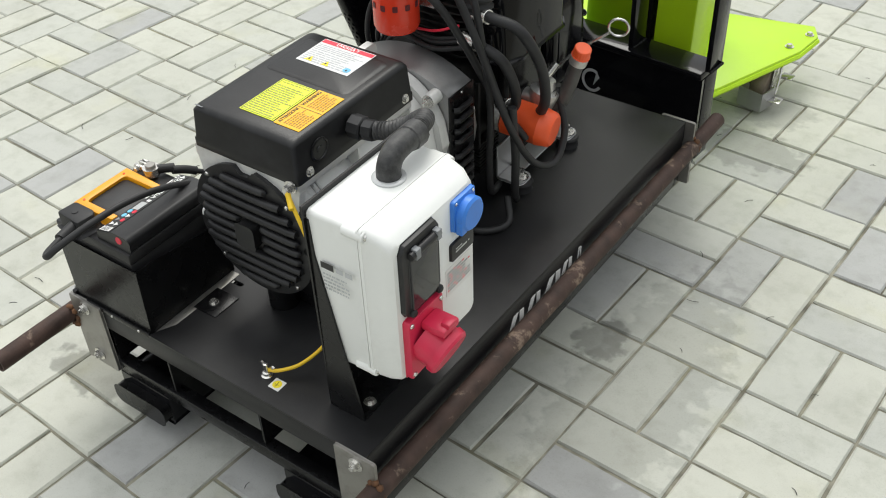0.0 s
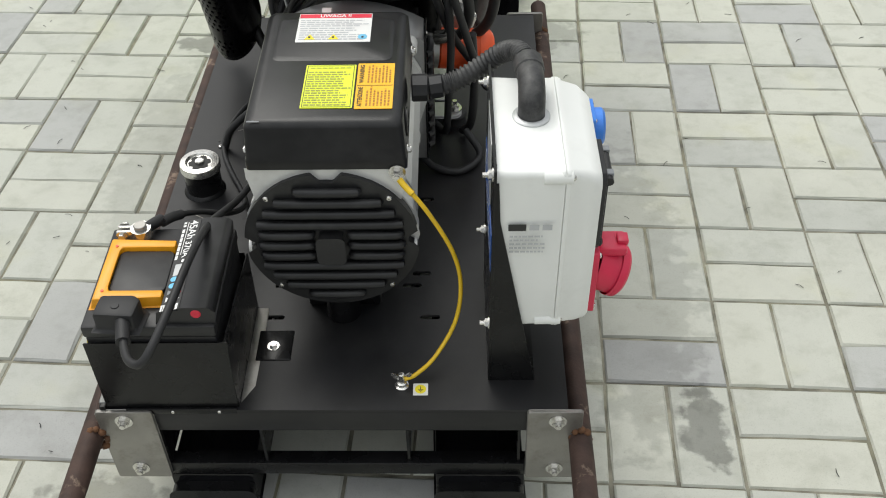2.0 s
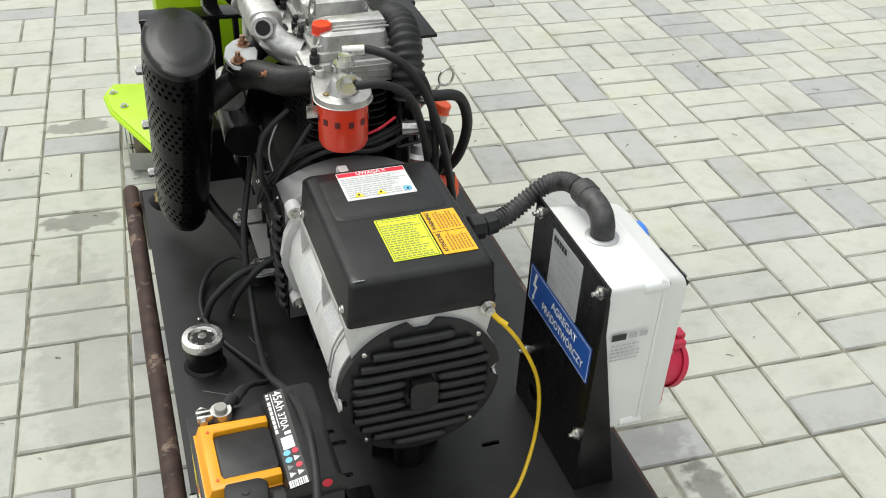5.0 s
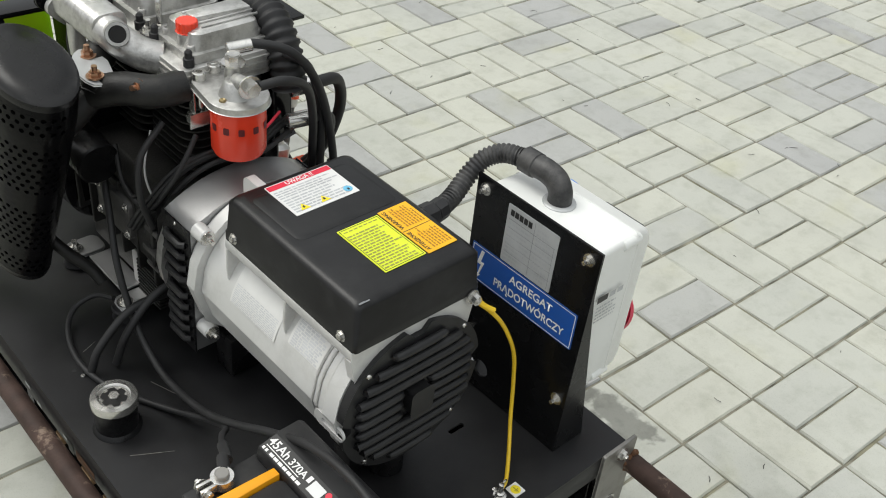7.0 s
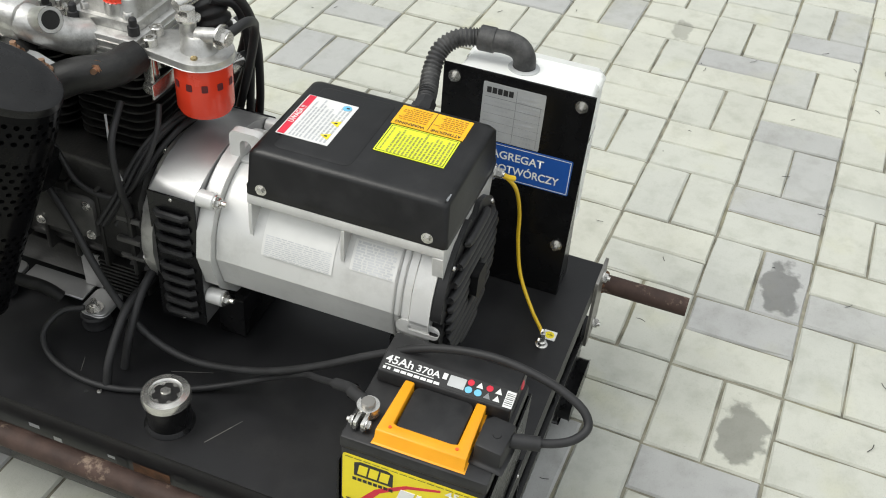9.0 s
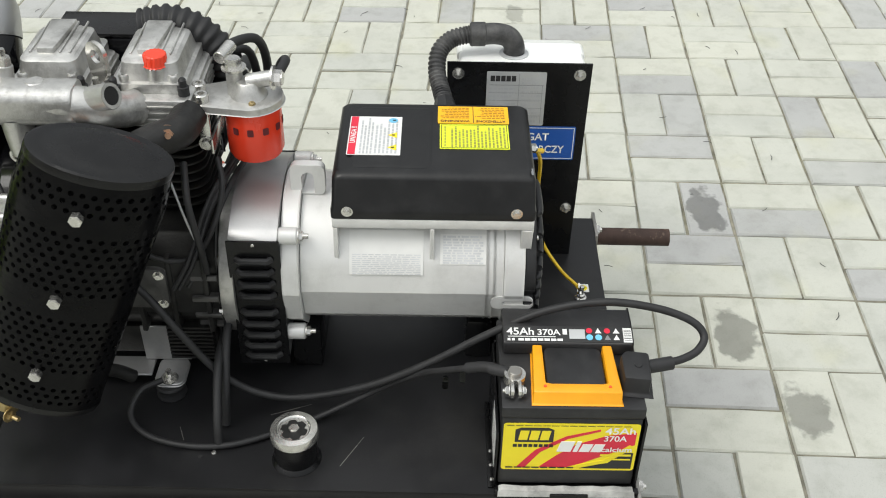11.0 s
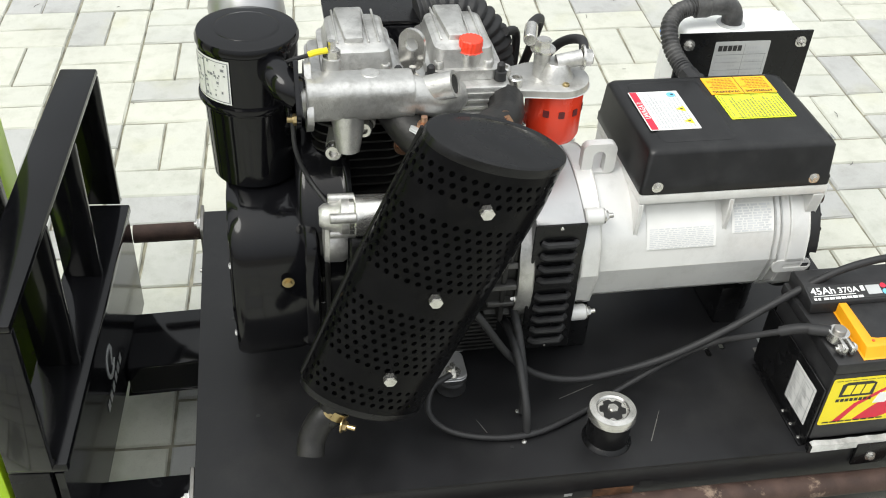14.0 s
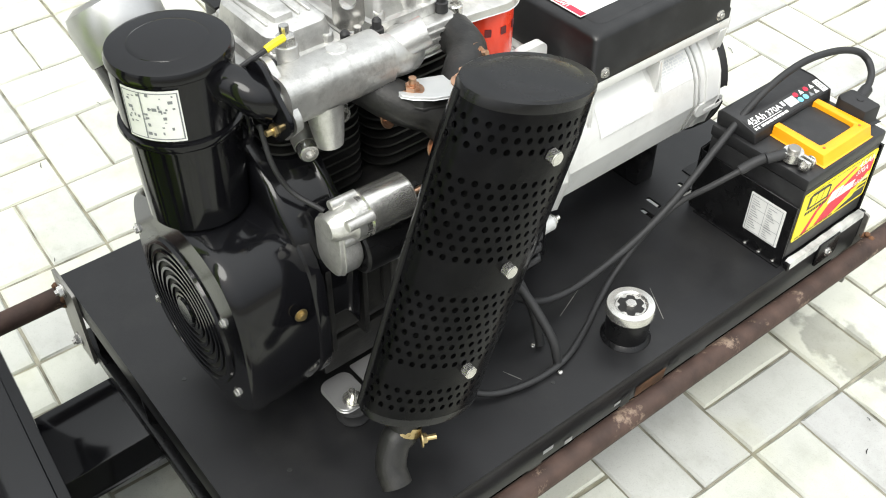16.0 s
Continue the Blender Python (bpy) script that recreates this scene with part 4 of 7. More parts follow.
# breaker window
win = part("window_frame", prism((0.3347, 0.128, 0.548), (0, 1, 0), (0, 0, 1), [(-0.041, -0.050), (-0.034, -0.062), (0.034, -0.062), (0.041, -0.05), (0.041, 0.05), (0.034, 0.062), (-0.034, 0.062), (-0.041, 0.05)], 0.007), M_PLASTIC, cab, "black breaker window frame", bevel=0.0015)
part("window_pane", prism((0.3419, 0.130, 0.541), (0, 1, 0), (0, 0, 1), rounded(0.060, 0.092, 0.004), 0.004), M_SMOKE, win, "smoked hinged flap", bevel=0.001)
part("hinge_bar", cyl((0.346, 0.098, 0.592), (0.346, 0.162, 0.592), 0.006, 14), M_PLASTIC, win)
for y in (0.105, 0.152):
    part("hinge", box(0.342, 0.352, y, y + 0.010, 0.584, 0.600), M_INKG, win, "grey hinge block", bevel=0.001)
for y, z in ((0.102, 0.490), (0.163, 0.488)):
    part("cap_nut", lathe((0.3347, y, z), (1, 0, 0), [(0.0065, 0), (0.0065, 0.010), (0.004, 0.0125), (0, 0.013)], 14), M_RUBBER, cab, "black cap nut")
# blue domestic socket
bl = part("blue_socket", prism((0.3347, 0.232, 0.580), (0, 1, 0), (0, 0, 1), rounded(0.052, 0.052, 0.004), 0.006), M_BLUE, cab, "blue domestic socket with a spring lid", bevel=0.001)
part("lid", lathe((0.3408, 0.234, 0.576), (1, 0, 0), [(0.0255, 0), (0.0255, 0.011), (0.022, 0.0145), (0, 0.0155)], 28), M_BLUE, bl)
part("lid_hinge", box(0.341, 0.352, 0.208, 0.222, 0.552, 0.574), M_BLUE, bl, bevel=0.002)
for y, z in ((0.212, 0.601), (0.252, 0.601)):
    screw("screw", (0.3408, y, z), (1, 0, 0), 0.0026, M_ZINC, bl)
# hour meter and sticker
hm = part("hour_meter", prism((0.3347, 0.2285, 0.519), (0, 1, 0), (0, 0, 1), rounded(0.055, 0.030, 0.004), 0.004), M_PLASTIC, cab, "black hour meter", bevel=0.001)
bars("meter_print", (0.3388, 0.209, 0.515), (0, 1, 0), (0, 0, 1), [(0.001, 0.0075, 0.016, 0.002), (0.001, 0.002, 0.028, 0.0032), (0.032, 0.003, 0.003, 0.003)], M_LABELS, hm, lift=0.0006)
sk = sheet("data_sticker", (0.3347, 0.190, 0.445), (0, 1, 0), (0, 0, 1), 0.066, 0.050, M_LABELW, cab, "white sticker with small coloured print")
bars("small_print", (0.3347, 0.190, 0.449), (0, 1, 0), (0, 0, 1), [r for k, r in enumerate(text_rows(0.066, 0.044, 7, 0.003, 31)) if k % 3], M_INKG, sk)
bars("red_print", (0.3347, 0.190, 0.449), (0, 1, 0), (0, 0, 1), [r for k, r in enumerate(text_rows(0.066, 0.044, 7, 0.003, 31)) if k % 3 == 0], M_INKR, sk)
# red three-phase socket
rs = part("red_socket", prism((0.3347, 0.128, 0.425), (0, 1, 0), (0, 0, 1), rounded(0.080, 0.108, 0.004), 0.010), M_RED, cab, "crimson three-phase socket with a lid", bevel=0.002)
part("collar", lathe((0.3447, 0.130, 0.424), (0.92, 0, -0.38), [(0.036, -0.004), (0.034, 0.02), (0.035, 0.03)], 28), M_RED, rs)
part("lid", lathe((0.3447, 0.130, 0.424), (0.92, 0, -0.38), [(0.0375, 0.026), (0.0375, 0.036), (0.034, 0.040), (0.012, 0.0415), (0, 0.0415)], 28), M_RED, rs)
part("hinge", box(0.345, 0.385, 0.112, 0.150, 0.452, 0.466), M_RED, rs, bevel=0.004)
part("latch", box(0.372, 0.387, 0.122, 0.140, 0.463, 0.472), M_RED, rs, bevel=0.002)
for y, z in ((0.094, 0.472), (0.162, 0.472), (0.094, 0.379), (0.162, 0.379)):
    screw("screw", (0.3448, y, z), (1, 0, 0), 0.004, M_ZINC, rs)
# printed mark on the side shell: plain shapes
bars("maker_mark", (0.222, 0.0655, 0.545), (1, 0, 0), (0, 0, 1), [(0, 0, 0.022, 0.011)], M_INK_SHADE, cab, lift=0.0035, label="dark plain block")
bars("type_print", (0.222, 0.0655, 0.545), (1, 0, 0), (0, 0, 1), [(0.026, 0.001, 0.012, 0.009), (0.042, 0.001, 0.012, 0.009)] + [(a, b - 0.040, w, h) for a, b, w, h in text_rows(0.05, 0.036, 5, 0.002, 13)], M_INKL, cab, lift=0.0035)
# stickers on the bracket
AG = sheet("sign", (0.199, 0.277, 0.465), (0, -1, 0), (0, 0, 1), 0.207, 0.064, M_LABELB, br, "blue sign with white words and a lightning bolt", corner=0.002)
bars("border_line", (0.199, 0.277, 0.465), (0, -1, 0), (0, 0, 1), [(0.002, 0.002, 0.203, 0.0012), (0.002, 0.0608, 0.203, 0.0012), (0.002, 0.002, 0.0012, 0.06), (0.2038, 0.002, 0.0012, 0.06)], M_INKW, AG)
words("lettering", "AGREGAT", (0.199, 0.198, 0.503), (0, -1, 0), (0, 0, 1), 0.0195, M_INKW, AG, wide=0.084)
words("lettering", "PRĄDOTWÓRCZY", (0.199, 0.226, 0.479), (0, -1, 0), (0, 0, 1), 0.0195, M_INKW, AG, wide=0.139)
part("lightning_bolt", prism((0.1985, 0.2755, 0.466), (0, -1, 0), (0, 0, 1), [(0.018, 0.056), (0.024, 0.056), (0.019, 0.036), (0.026, 0.036), (0.018, 0.012), (0.021, 0.013), (0.016, 0.005), (0.013, 0.013), (0.016, 0.013), (0.020, 0.031), (0.012, 0.031)], 0.0009), M_INKW, AG)
PL = sheet("rating_plate", (0.199, 0.222, 0.531), (0, -1, 0), (0, 0, 1), 0.096, 0.098, M_LABELS, br, "silver rating plate with small print", corner=0.002)
bars("maker_mark", (0.199, 0.222, 0.531), (0, -1, 0), (0, 0, 1), [(0.006 + 0.0085 * k, 0.081, 0.007, 0.010) for k in range(5)], M_INK_SHADE, PL, label="row of dark plain shapes")
bars("rule_line", (0.199, 0.222, 0.531), (0, -1, 0), (0, 0, 1), [(0.052, 0.004, 0.0006, 0.09), (0.004, 0.074, 0.088, 0.0007), (0.004, 0.06, 0.088, 0.0005), (0.004, 0.046, 0.088, 0.0005), (0.004, 0.032, 0.088, 0.0005), (0.004, 0.018, 0.088, 0.0005), (0.09, 0.004, 0.0005, 0.07)], M_INKG, PL)
bars("small_print", (0.199, 0.222, 0.531), (0, -1, 0), (0, 0, 1), [(a + 0.002, b, min(w, 0.04), h) for a, b, w, h in text_rows(0.05, 0.074, 10, 0.003, 17)] + [(a + 0.053, b, w, h) for a, b, w, h in text_rows(0.04, 0.094, 11, 0.004, 19)], M_INKL, PL)

# ---- earth lead ----
ew = thing("earth_lead", (0.082, 0.047, DECK), "yellow earth lead between the alternator and the deck", "cable")
part("wire", tube([(0.084, 0.150, 0.562), (0.094, 0.143, 0.551), (0.124, 0.132, 0.512), (0.155, 0.128, 0.447), (0.166, 0.126, 0.385), (0.158, 0.112, 0.325), (0.129, 0.080, 0.287), (0.102, 0.056, 0.277), (0.086, 0.048, 0.276)], 0.0031, 10, 10), M_WIRE, ew)
part("sleeve", tube([(0.086, 0.147, 0.560), (0.094, 0.141, 0.5515), (0.104, 0.133, 0.545)], 0.0042, 10, 4), M_WIRE, ew)
bolt("lug_bolt", (0.084, 0.158, 0.562), (0, -1, 0), 0.0075, M_ZINC, ew, "zinc lug and bolt", height=0.012, stud=0.003)
bm = lathe((0.082, 0.047, DECK), (0, 0, 1), [(0.010, 0), (0.010, 0.003), (0.007, 0.004), (0.007, 0.009), (0.004, 0.010), (0.004, 0.026), (0, 0.027)], 14)
for s in (-1, 1):
    prism((0.082, 0.049, DECK + 0.011), (s, 0, 0), (0, 0, 1), [(0.003, 0), (0.009, 0.003), (0.015, 0.011), (0.011, 0.013), (0.004, 0.008)], -s * 0.003, bm)
part("wing_nut", bm, M_ZINC, ew, "zinc wing nut on a stud")
es = sheet("earth_sticker", (0.098, 0.030, DECK), (1, 0, 0), (0, 1, 0), 0.021, 0.021, M_LABELW, ew, "white sticker with a yellow earth sign", corner=0.001)
part("earth_sign", prism((0.1085, 0.0405, DECK + 0.0009), (1, 0, 0), (0, 1, 0), ring(0.0078, 20), 0.0005), M_INKY, es)
bars("earth_mark", (0.1085, 0.0405, DECK + 0.0009), (1, 0, 0), (0, 1, 0), [(-0.0005, -0.001, 0.001, 0.0055), (-0.004, -0.0015, 0.008, 0.0008), (-0.0025, -0.0035, 0.005, 0.0008), (-0.001, -0.0055, 0.002, 0.0008)], M_INK_SHADE, es, lift=0.0008)

# ---- battery in its sheet steel holder ----
bt = thing("battery_holder", (-0.235, 0.105, DECK), "black sheet steel battery holder bolted to the deck", "holder")
part("front_wall", prism((-0.327, 0.0075, DECK), (1, 0, 0), (0, 0, 1), [(0, 0), (0.182, 0), (0.187, 0.138), (-0.001, 0.138)], -0.003), M_BLACK, bt, bevel=0.0006, segments=1)
part("front_lip", box(-0.300, -0.145, 0.0020, 0.0073, DECK - 0.004, DECK + 0.006), M_BLACK, bt, bevel=0.001)
for x in (-0.29, -0.235, -0.17):
    screw("rivet", (x, 0.002, DECK + 0.001), (0, -1, 0), 0.0028, M_ZINC, bt)
part("back_wall", box(-0.325, -0.148, 0.2035, 0.2065, DECK, DECK + 0.115), M_BLACK, bt, bevel=0.0006, segments=1)
part("back_lip", box(-0.325, -0.16, 0.2067, 0.214, DECK, DECK + 0.004), M_BLACK, bt, bevel=0.001)
for x in (-0.312, -0.286, -0.26):
    screw("rivet", (x, 0.2085, DECK + 0.004), (0, 0, 1), 0.003, M_ZINC, bt)
part("inner_wall", prism((-0.1425, 0.008, DECK), (0, 1, 0), (0, 0, 1), [(0, 0), (0.195, 0), (0.195, 0.115), (0, 0.138)], -0.003), M_BLACK, bt, bevel=0.0006, segments=1)
part("inner_lip", box(-0.1423, -0.124, 0.012, 0.198, DECK, DECK + 0.004), M_PLATE, bt, "scuffed bare edge", bevel=0.001)
part("side_lip", box(-0.3375, -0.3285, 0.004, 0.205, DECK - 0.003, DECK + 0.010), M_BLACK, bt, bevel=0.001)
bm = bmesh.new()
rnd = random.Random(7)
top = []
for k in range(14):
    y = 0.012 + k * 0.014
    top.append((y, DECK + 0.0105 + 0.004 * rnd.random()))
prism((-0.3385, 0, 0), (0, 1, 0), (0, 0, 1), [(0.010, DECK + 0.0005), (0.200, DECK + 0.0005)] + [(0.200, DECK + 0.011)] + top[::-1], 0.011, bm)
part("packing_strip", bm, M_FOAM, bt, "crumpled off-white packing strip", bevel=0.001)
part("strap", box(-0.3415, -0.3365, 0.075, 0.128, 0.226, DECK + 0.007), M_BLACK, bt, bevel=0.001)
bolt("bolt", (-0.3415, 0.102, 0.244), (-1, 0, 0), 0.0055, M_ZINC, bt)
part("clamp_foot", box(-0.1318, -0.080, 0.092, 0.150, DECK, DECK + 0.006), M_BLACK, bt, "black clamp foot", bevel=0.002)
bolt("bolt", (-0.108, 0.118, DECK + 0.006), (0, 0, 1), 0.006, M_ZINC, bt)

bat = thing("car_battery", (-0.235, 0.105, DECK + 0.002), "black 45 Ah starter battery with a yellow carrying handle", "battery")
BX0, BX1, BY0, BY1 = -0.3255, -0.150, 0.0095, 0.2015
part("case", box(BX0 + 0.002, BX1 - 0.002, BY0 + 0.002, BY1 - 0.002, DECK + 0.011, 0.405), M_PLASTIC, bat, bevel=0.003)
part("lid", box(BX0, BX1, BY0, BY1, 0.4055, 0.426), M_PLASTIC, bat, "black lid with a rim", bevel=0.004)
bm = prism((0, BY0 + 0.006, 0), (-1, 0, 0), (0, 0, 1), [(0.1525, 0.4265), (0.150, 0.446), (0.157, 0.4525), (0.188, 0.4525), (0.220, 0.445), (0.224, 0.4265)], BY1 - BY0 - 0.012)
part("raised_lid", bm, M_PLASTIC, bat, "raised black lid strip", bevel=0.003)
# text on the sloping strip
su, sv = Vector((0, -1, 0)), Vector((0.0316, 0, 0.0074)).normalized()
so = Vector((-0.2205, 0.1965, 0.4450))
def strip(a, b):
    return so + su * a + sv * b
ts = part("text_strip", prism(strip(0.004, 0.002), su, sv, [(0, 0), (0.178, 0), (0.178, 0.026), (0, 0.026)], 0.0006), M_INK_SHADE, bat, "black printed strip")
words("lettering", "45Ah", strip(0.006, 0.013), su, sv, 0.0165, M_INKW, ts, wide=0.038)
words("lettering", "370A", strip(0.049, 0.013), su, sv, 0.0135, M_INKW, ts, wide=0.032)
bars("small_print", strip(0.004, 0.002), su, sv, [(0.003, 0.001, 0.004, 0.004), (0.009, 0.001, 0.004, 0.004)] + [(0.018 + 0.009 * k, 0.001, 0.0075, 0.004) for k in range(7)] + [(0.004, 0.0075, 0.066, 0.0012), (0.080, 0.012, 0.006, 0.009)], M_INKW, ts)
bars("emblem", strip(0.004, 0.002), su, sv, [(0.089, 0.005, 0.022, 0.016)], M_LABELS, ts, label="pale plain shape")
for k in range(4):
    c = strip(0.121 + 0.0125 * k, 0.021)
    part("pictogram", prism(c, su, sv, ring(0.0044, 16) if k % 2 == 0 else [(-0.0045, -0.004), (0.0045, -0.004), (0, 0.0045)], 0.0011), (M_INKR, M_INKW, M_INKR, M_INKW)[k], ts)
    c = strip(0.121 + 0.0125 * k, 0.010)
    part("pictogram", prism(c, su, sv, ring(0.0048, 16) if k < 2 else [(-0.0045, -0.004), (0.0045, -0.004), (0, 0.0045)], 0.0011), (M_INKB, M_INKB, M_INKG, M_INKW)[k], ts)
bars("bar_code", strip(0.168, 0.002), su, sv, [(0, 0, 0.012, 0.024)], M_INKW, ts, lift=0.0012)
bars("bar_code_line", strip(0.168, 0.002), su, sv, [(0.001, 0.003 + 0.0028 * k, 0.010, 0.0011 if k % 2 else 0.0007) for k in range(7)], M_INK_SHADE, ts, lift=0.0016)
part("red_plug", cyl((-0.172, BY0 + 0.012, 0.4440), (-0.172, BY0 + 0.0045, 0.4450), 0.0068, 14, chamfer=0.001), M_INKR, bat, "red plug")
# front label on the long side
fl = sheet("front_label", (-0.3237, 0.1965, 0.304), (0, -1, 0), (0, 0, 1), 0.183, 0.092, M_INKY, bat, "yellow and red battery label", corner=0.004)
fo, fu, fv = Vector((-0.3237, 0.1965, 0.304)), Vector((0, -1, 0)), Vector((0, 0, 1))
def flab(a, b):
    return fo + fu * a + fv * b
part("red_field", prism(flab(0, 0), fu, fv, [(0.052, 0.006), (0.075, 0.03), (0.10, 0.052), (0.14, 0.07), (0.179, 0.076), (0.179, 0.052), (0.15, 0.036), (0.11, 0.014), (0.09, 0.006)], 0.0011), M_INKR, fl)
part("red_swoosh", prism(flab(0, 0), fu, fv, [(0.020, 0.004), (0.045, 0.04), (0.085, 0.068), (0.13, 0.082), (0.13, 0.078), (0.088, 0.063), (0.052, 0.036), (0.032, 0.004)], 0.0011), M_INKR, fl)
part("yellow_swoosh", prism(flab(0, 0), fu, fv, [(0.10, 0.010), (0.14, 0.022), (0.172, 0.052), (0.176, 0.05), (0.146, 0.016), (0.104, 0.006)], 0.0015), M_INKY, fl)
part("dark_field", prism(flab(0, 0), fu, fv, [(0.108, 0.004), (0.179, 0.004), (0.179, 0.036), (0.168, 0.036), (0.146, 0.016)], 0.0013), M_INK_SHADE, fl)
bm = prism(flab(0.016, 0.056), fu, fv, [(0, 0), (0.052, 0), (0.052, 0.024), (0.044, 0.028), (0.008, 0.028), (0, 0.024)], 0.0012)
em = part("emblem", bm, M_INK_SHADE, fl, "dark plain shield shape")
for k in range(3):
    part("emblem_bar", prism(flab(0.0205 + k * 0.0145, 0.0605), fu, fv, [(0, 0), (0.012, 0), (0.0145, 0.018), (0.0025, 0.018)], 0.0016), M_INKY, em)
bars("emblem_line", flab(0.014, 0.046), fu, fv, [(0.007 * k, 0, 0.0055, 0.006) for k in range(8)], M_INK_SHADE, fl)
bm = bmesh.new()
for k, w in enumerate((0.019, 0.006, 0.014, 0.014)):
    x0 = 0.074 + (0, 0.022, 0.030, 0.046)[k]
    prism(flab(x0, 0.038), fu, fv, [(0, 0), (w, 0), (w + 0.005, 0.02 if k < 2 else 0.015), (0.005, 0.02 if k < 2 else 0.015)], 0.0017, bm)
part("name_shape", bm, M_INKW, fl, "row of white plain shapes")
words("lettering", "calcium", flab(0.134, 0.039), fu, fv, 0.013, M_INKW, fl, lift=0.0019, wide=0.042)
words("lettering", "45Ah", flab(0.136, 0.074), fu, fv, 0.0175, M_INKW, fl, lift=0.0019, wide=0.041)
words("lettering", "370A", flab(0.136, 0.060), fu, fv, 0.015, M_INKW, fl, lift=0.0019, wide=0.031)
bars("yellow_print", flab(0.130, 0.024), fu, fv, [(0.004, 0.006, 0.042, 0.004), (0.012, -0.002, 0.034, 0.003)], M_INKY, fl, lift=0.0018)
bars("small_print", flab(0.004, 0.004), fu, fv, [(0.002 + 0.012 * k, 0, 0.010, 0.0025) for k in range(8)] + [(0.012 * k, 0.084, 0.010, 0.001) for k in range(14)], M_INK_SHADE, fl, lift=0.0016)
# side label
sl = sheet("safety_label", (-0.312, 0.2067, 0.290), (1, 0, 0), (0, 0, 1), 0.062, 0.072, M_LABELW, None, "white safety label with line drawings")
sl.matrix_basis = LEAN @ Matrix.Translation((0.0, 0.0065, -0.005))
tagged(sl, "white safety label with line drawings on the holder", "label")
bars("line_drawing", (-0.250, 0.2067, 0.290), (-1, 0, 0), (0, 0, 1), [(0.003, 0.003, 0.056, 0.0008), (0.003, 0.068, 0.056, 0.0008), (0.003, 0.003, 0.0008, 0.066), (0.058, 0.003, 0.0008, 0.066), (0.03, 0.003, 0.0006, 0.066), (0.003, 0.025, 0.056, 0.0006), (0.003, 0.047, 0.056, 0.0006)] + [(0.006 + 0.028 * (k % 2), 0.007 + 0.0042 * (k // 2), 0.006 + 0.0023 * ((k * 7) % 5), 0.0010) for k in range(28)], M_INKG, sl, lift=0.0018)
# yellow handle
bm = prism((-0.269, 0.101, 0.4265), (1, 0, 0), (0, 1, 0), [(-0.05, -0.0585), (0.046, -0.0545), (0.046, -0.0415), (-0.026, -0.0415), (-0.034, -0.034), (-0.034, 0.034), (-0.026, 0.0415), (0.046, 0.0415), (0.046, 0.0545), (-0.05, 0.0585)], 0.018)
for q in bm.verts:
    if q.co.z > 0.44 and q.co.x < -0.30:
        q.co.x += 0.006
part("handle", bm, M_YELLOW, bat, "yellow plastic handle", bevel=0.002)
for y in (0.058, 0.144):
    part("handle_pin", cyl((-0.303, y, 0.4445), (-0.303, y, 0.4456), 0.0022, 8), M_ORANGE, bat)
part("lid_panel", prism((-0.2605, 0.101, 0.4265), (1, 0, 0), (0, 1, 0), rounded(0.076, 0.079, 0.010), 0.0125), M_PLASTIC, bat, "scuffed black panel inside the handle", bevel=0.002)
# terminal clamp and covered terminal
tc = thing("terminal_clamp", (-0.279, 0.184, 0.426), "zinc battery terminal clamp on a post", "clamp")
part("post", cyl((-0.279, 0.183, 0.4262), (-0.279, 0.183, 0.450), 0.009, 18, chamfer=0.001), M_PLATE, tc)
part("ring", prism((-0.279, 0.183, 0.430), (1, 0, 0), (0, 1, 0), ring(0.0145, 24), 0.014, holes=[ring(0.0092, 20)]), M_ZINC, tc)
for e in (-0.006, 0.004):
    part("jaw", box(-0.312, -0.291, 0.183 + e - 0.002, 0.183 + e + 0.003, 0.430, 0.443), M_ZINC, tc, bevel=0.001)
bolt("bolt", (-0.304, 0.191, 0.4365), (0, 1, 0), 0.0058, M_ZINC, tc, stud=0.004)
bolt("nut", (-0.304, 0.1745, 0.4365), (0, -1, 0), 0.0055, M_ZINC, tc)
part("cable_tail", cyl((-0.272, 0.190, 0.438), (-0.258, 0.215, 0.432), 0.008, 14), M_RUBBER, tc)
cv = thing("terminal_cover", (-0.272, 0.018, 0.426), "black rubber cover over a battery terminal", "cover")
bm = prism((-0.300, -0.0005, 0.4265), (1, 0, 0), (0, 1, 0), [(0, 0.004), (0.054, 0.0), (0.058, 0.032), (0.048, 0.040), (0.004, 0.040)], 0.030)
part("hood", bm, M_RUBBER, cv, bevel=0.005)
part("hood_button", lathe((-0.272, 0.018, 0.4565), (0, 0, 1), [(0.0055, 0), (0.005, 0.0012), (0, 0.0015)], 14), M_RUBBER, cv)
part("strain_sleeve", tube([(-0.262, 0.004, 0.443), (-0.258, -0.012, 0.443), (-0.253, -0.032, 0.443)], 0.0095, 14, 4), M_RUBBER, cv)

# ---- battery leads ----
c1 = thing("positive_lead", (-0.25, -0.03, 0.44), "black battery lead looping back to the starter", "cable")
part("sheath", tube([(-0.257, -0.018, 0.443), (-0.249, -0.045, 0.444), (-0.236, -0.068, 0.449), (-0.218, -0.078, 0.459), (-0.204, -0.06, 0.474), (-0.192, -0.01, 0.486), (-0.184, 0.06, 0.488), (-0.182, 0.14, 0.468), (-0.186, 0.22, 0.425), (-0.19, 0.30, 0.373), (-0.188, 0.38, 0.327), (-0.182, 0.46, 0.296), (-0.178, 0.52, 0.287), (-0.174, 0.575, 0.302), (-0.172, 0.62, 0.345), (-0.166, 0.66, 0.405), (-0.15, 0.70, 0.455), (-0.13, 0.75, 0.50)], 0.0056, 12, 8), M_RUBBER, c1)
c2 = thing("earth_cable", (-0.2, 0.45, DECK), "black earth cable from the battery to an engine mount", "cable")
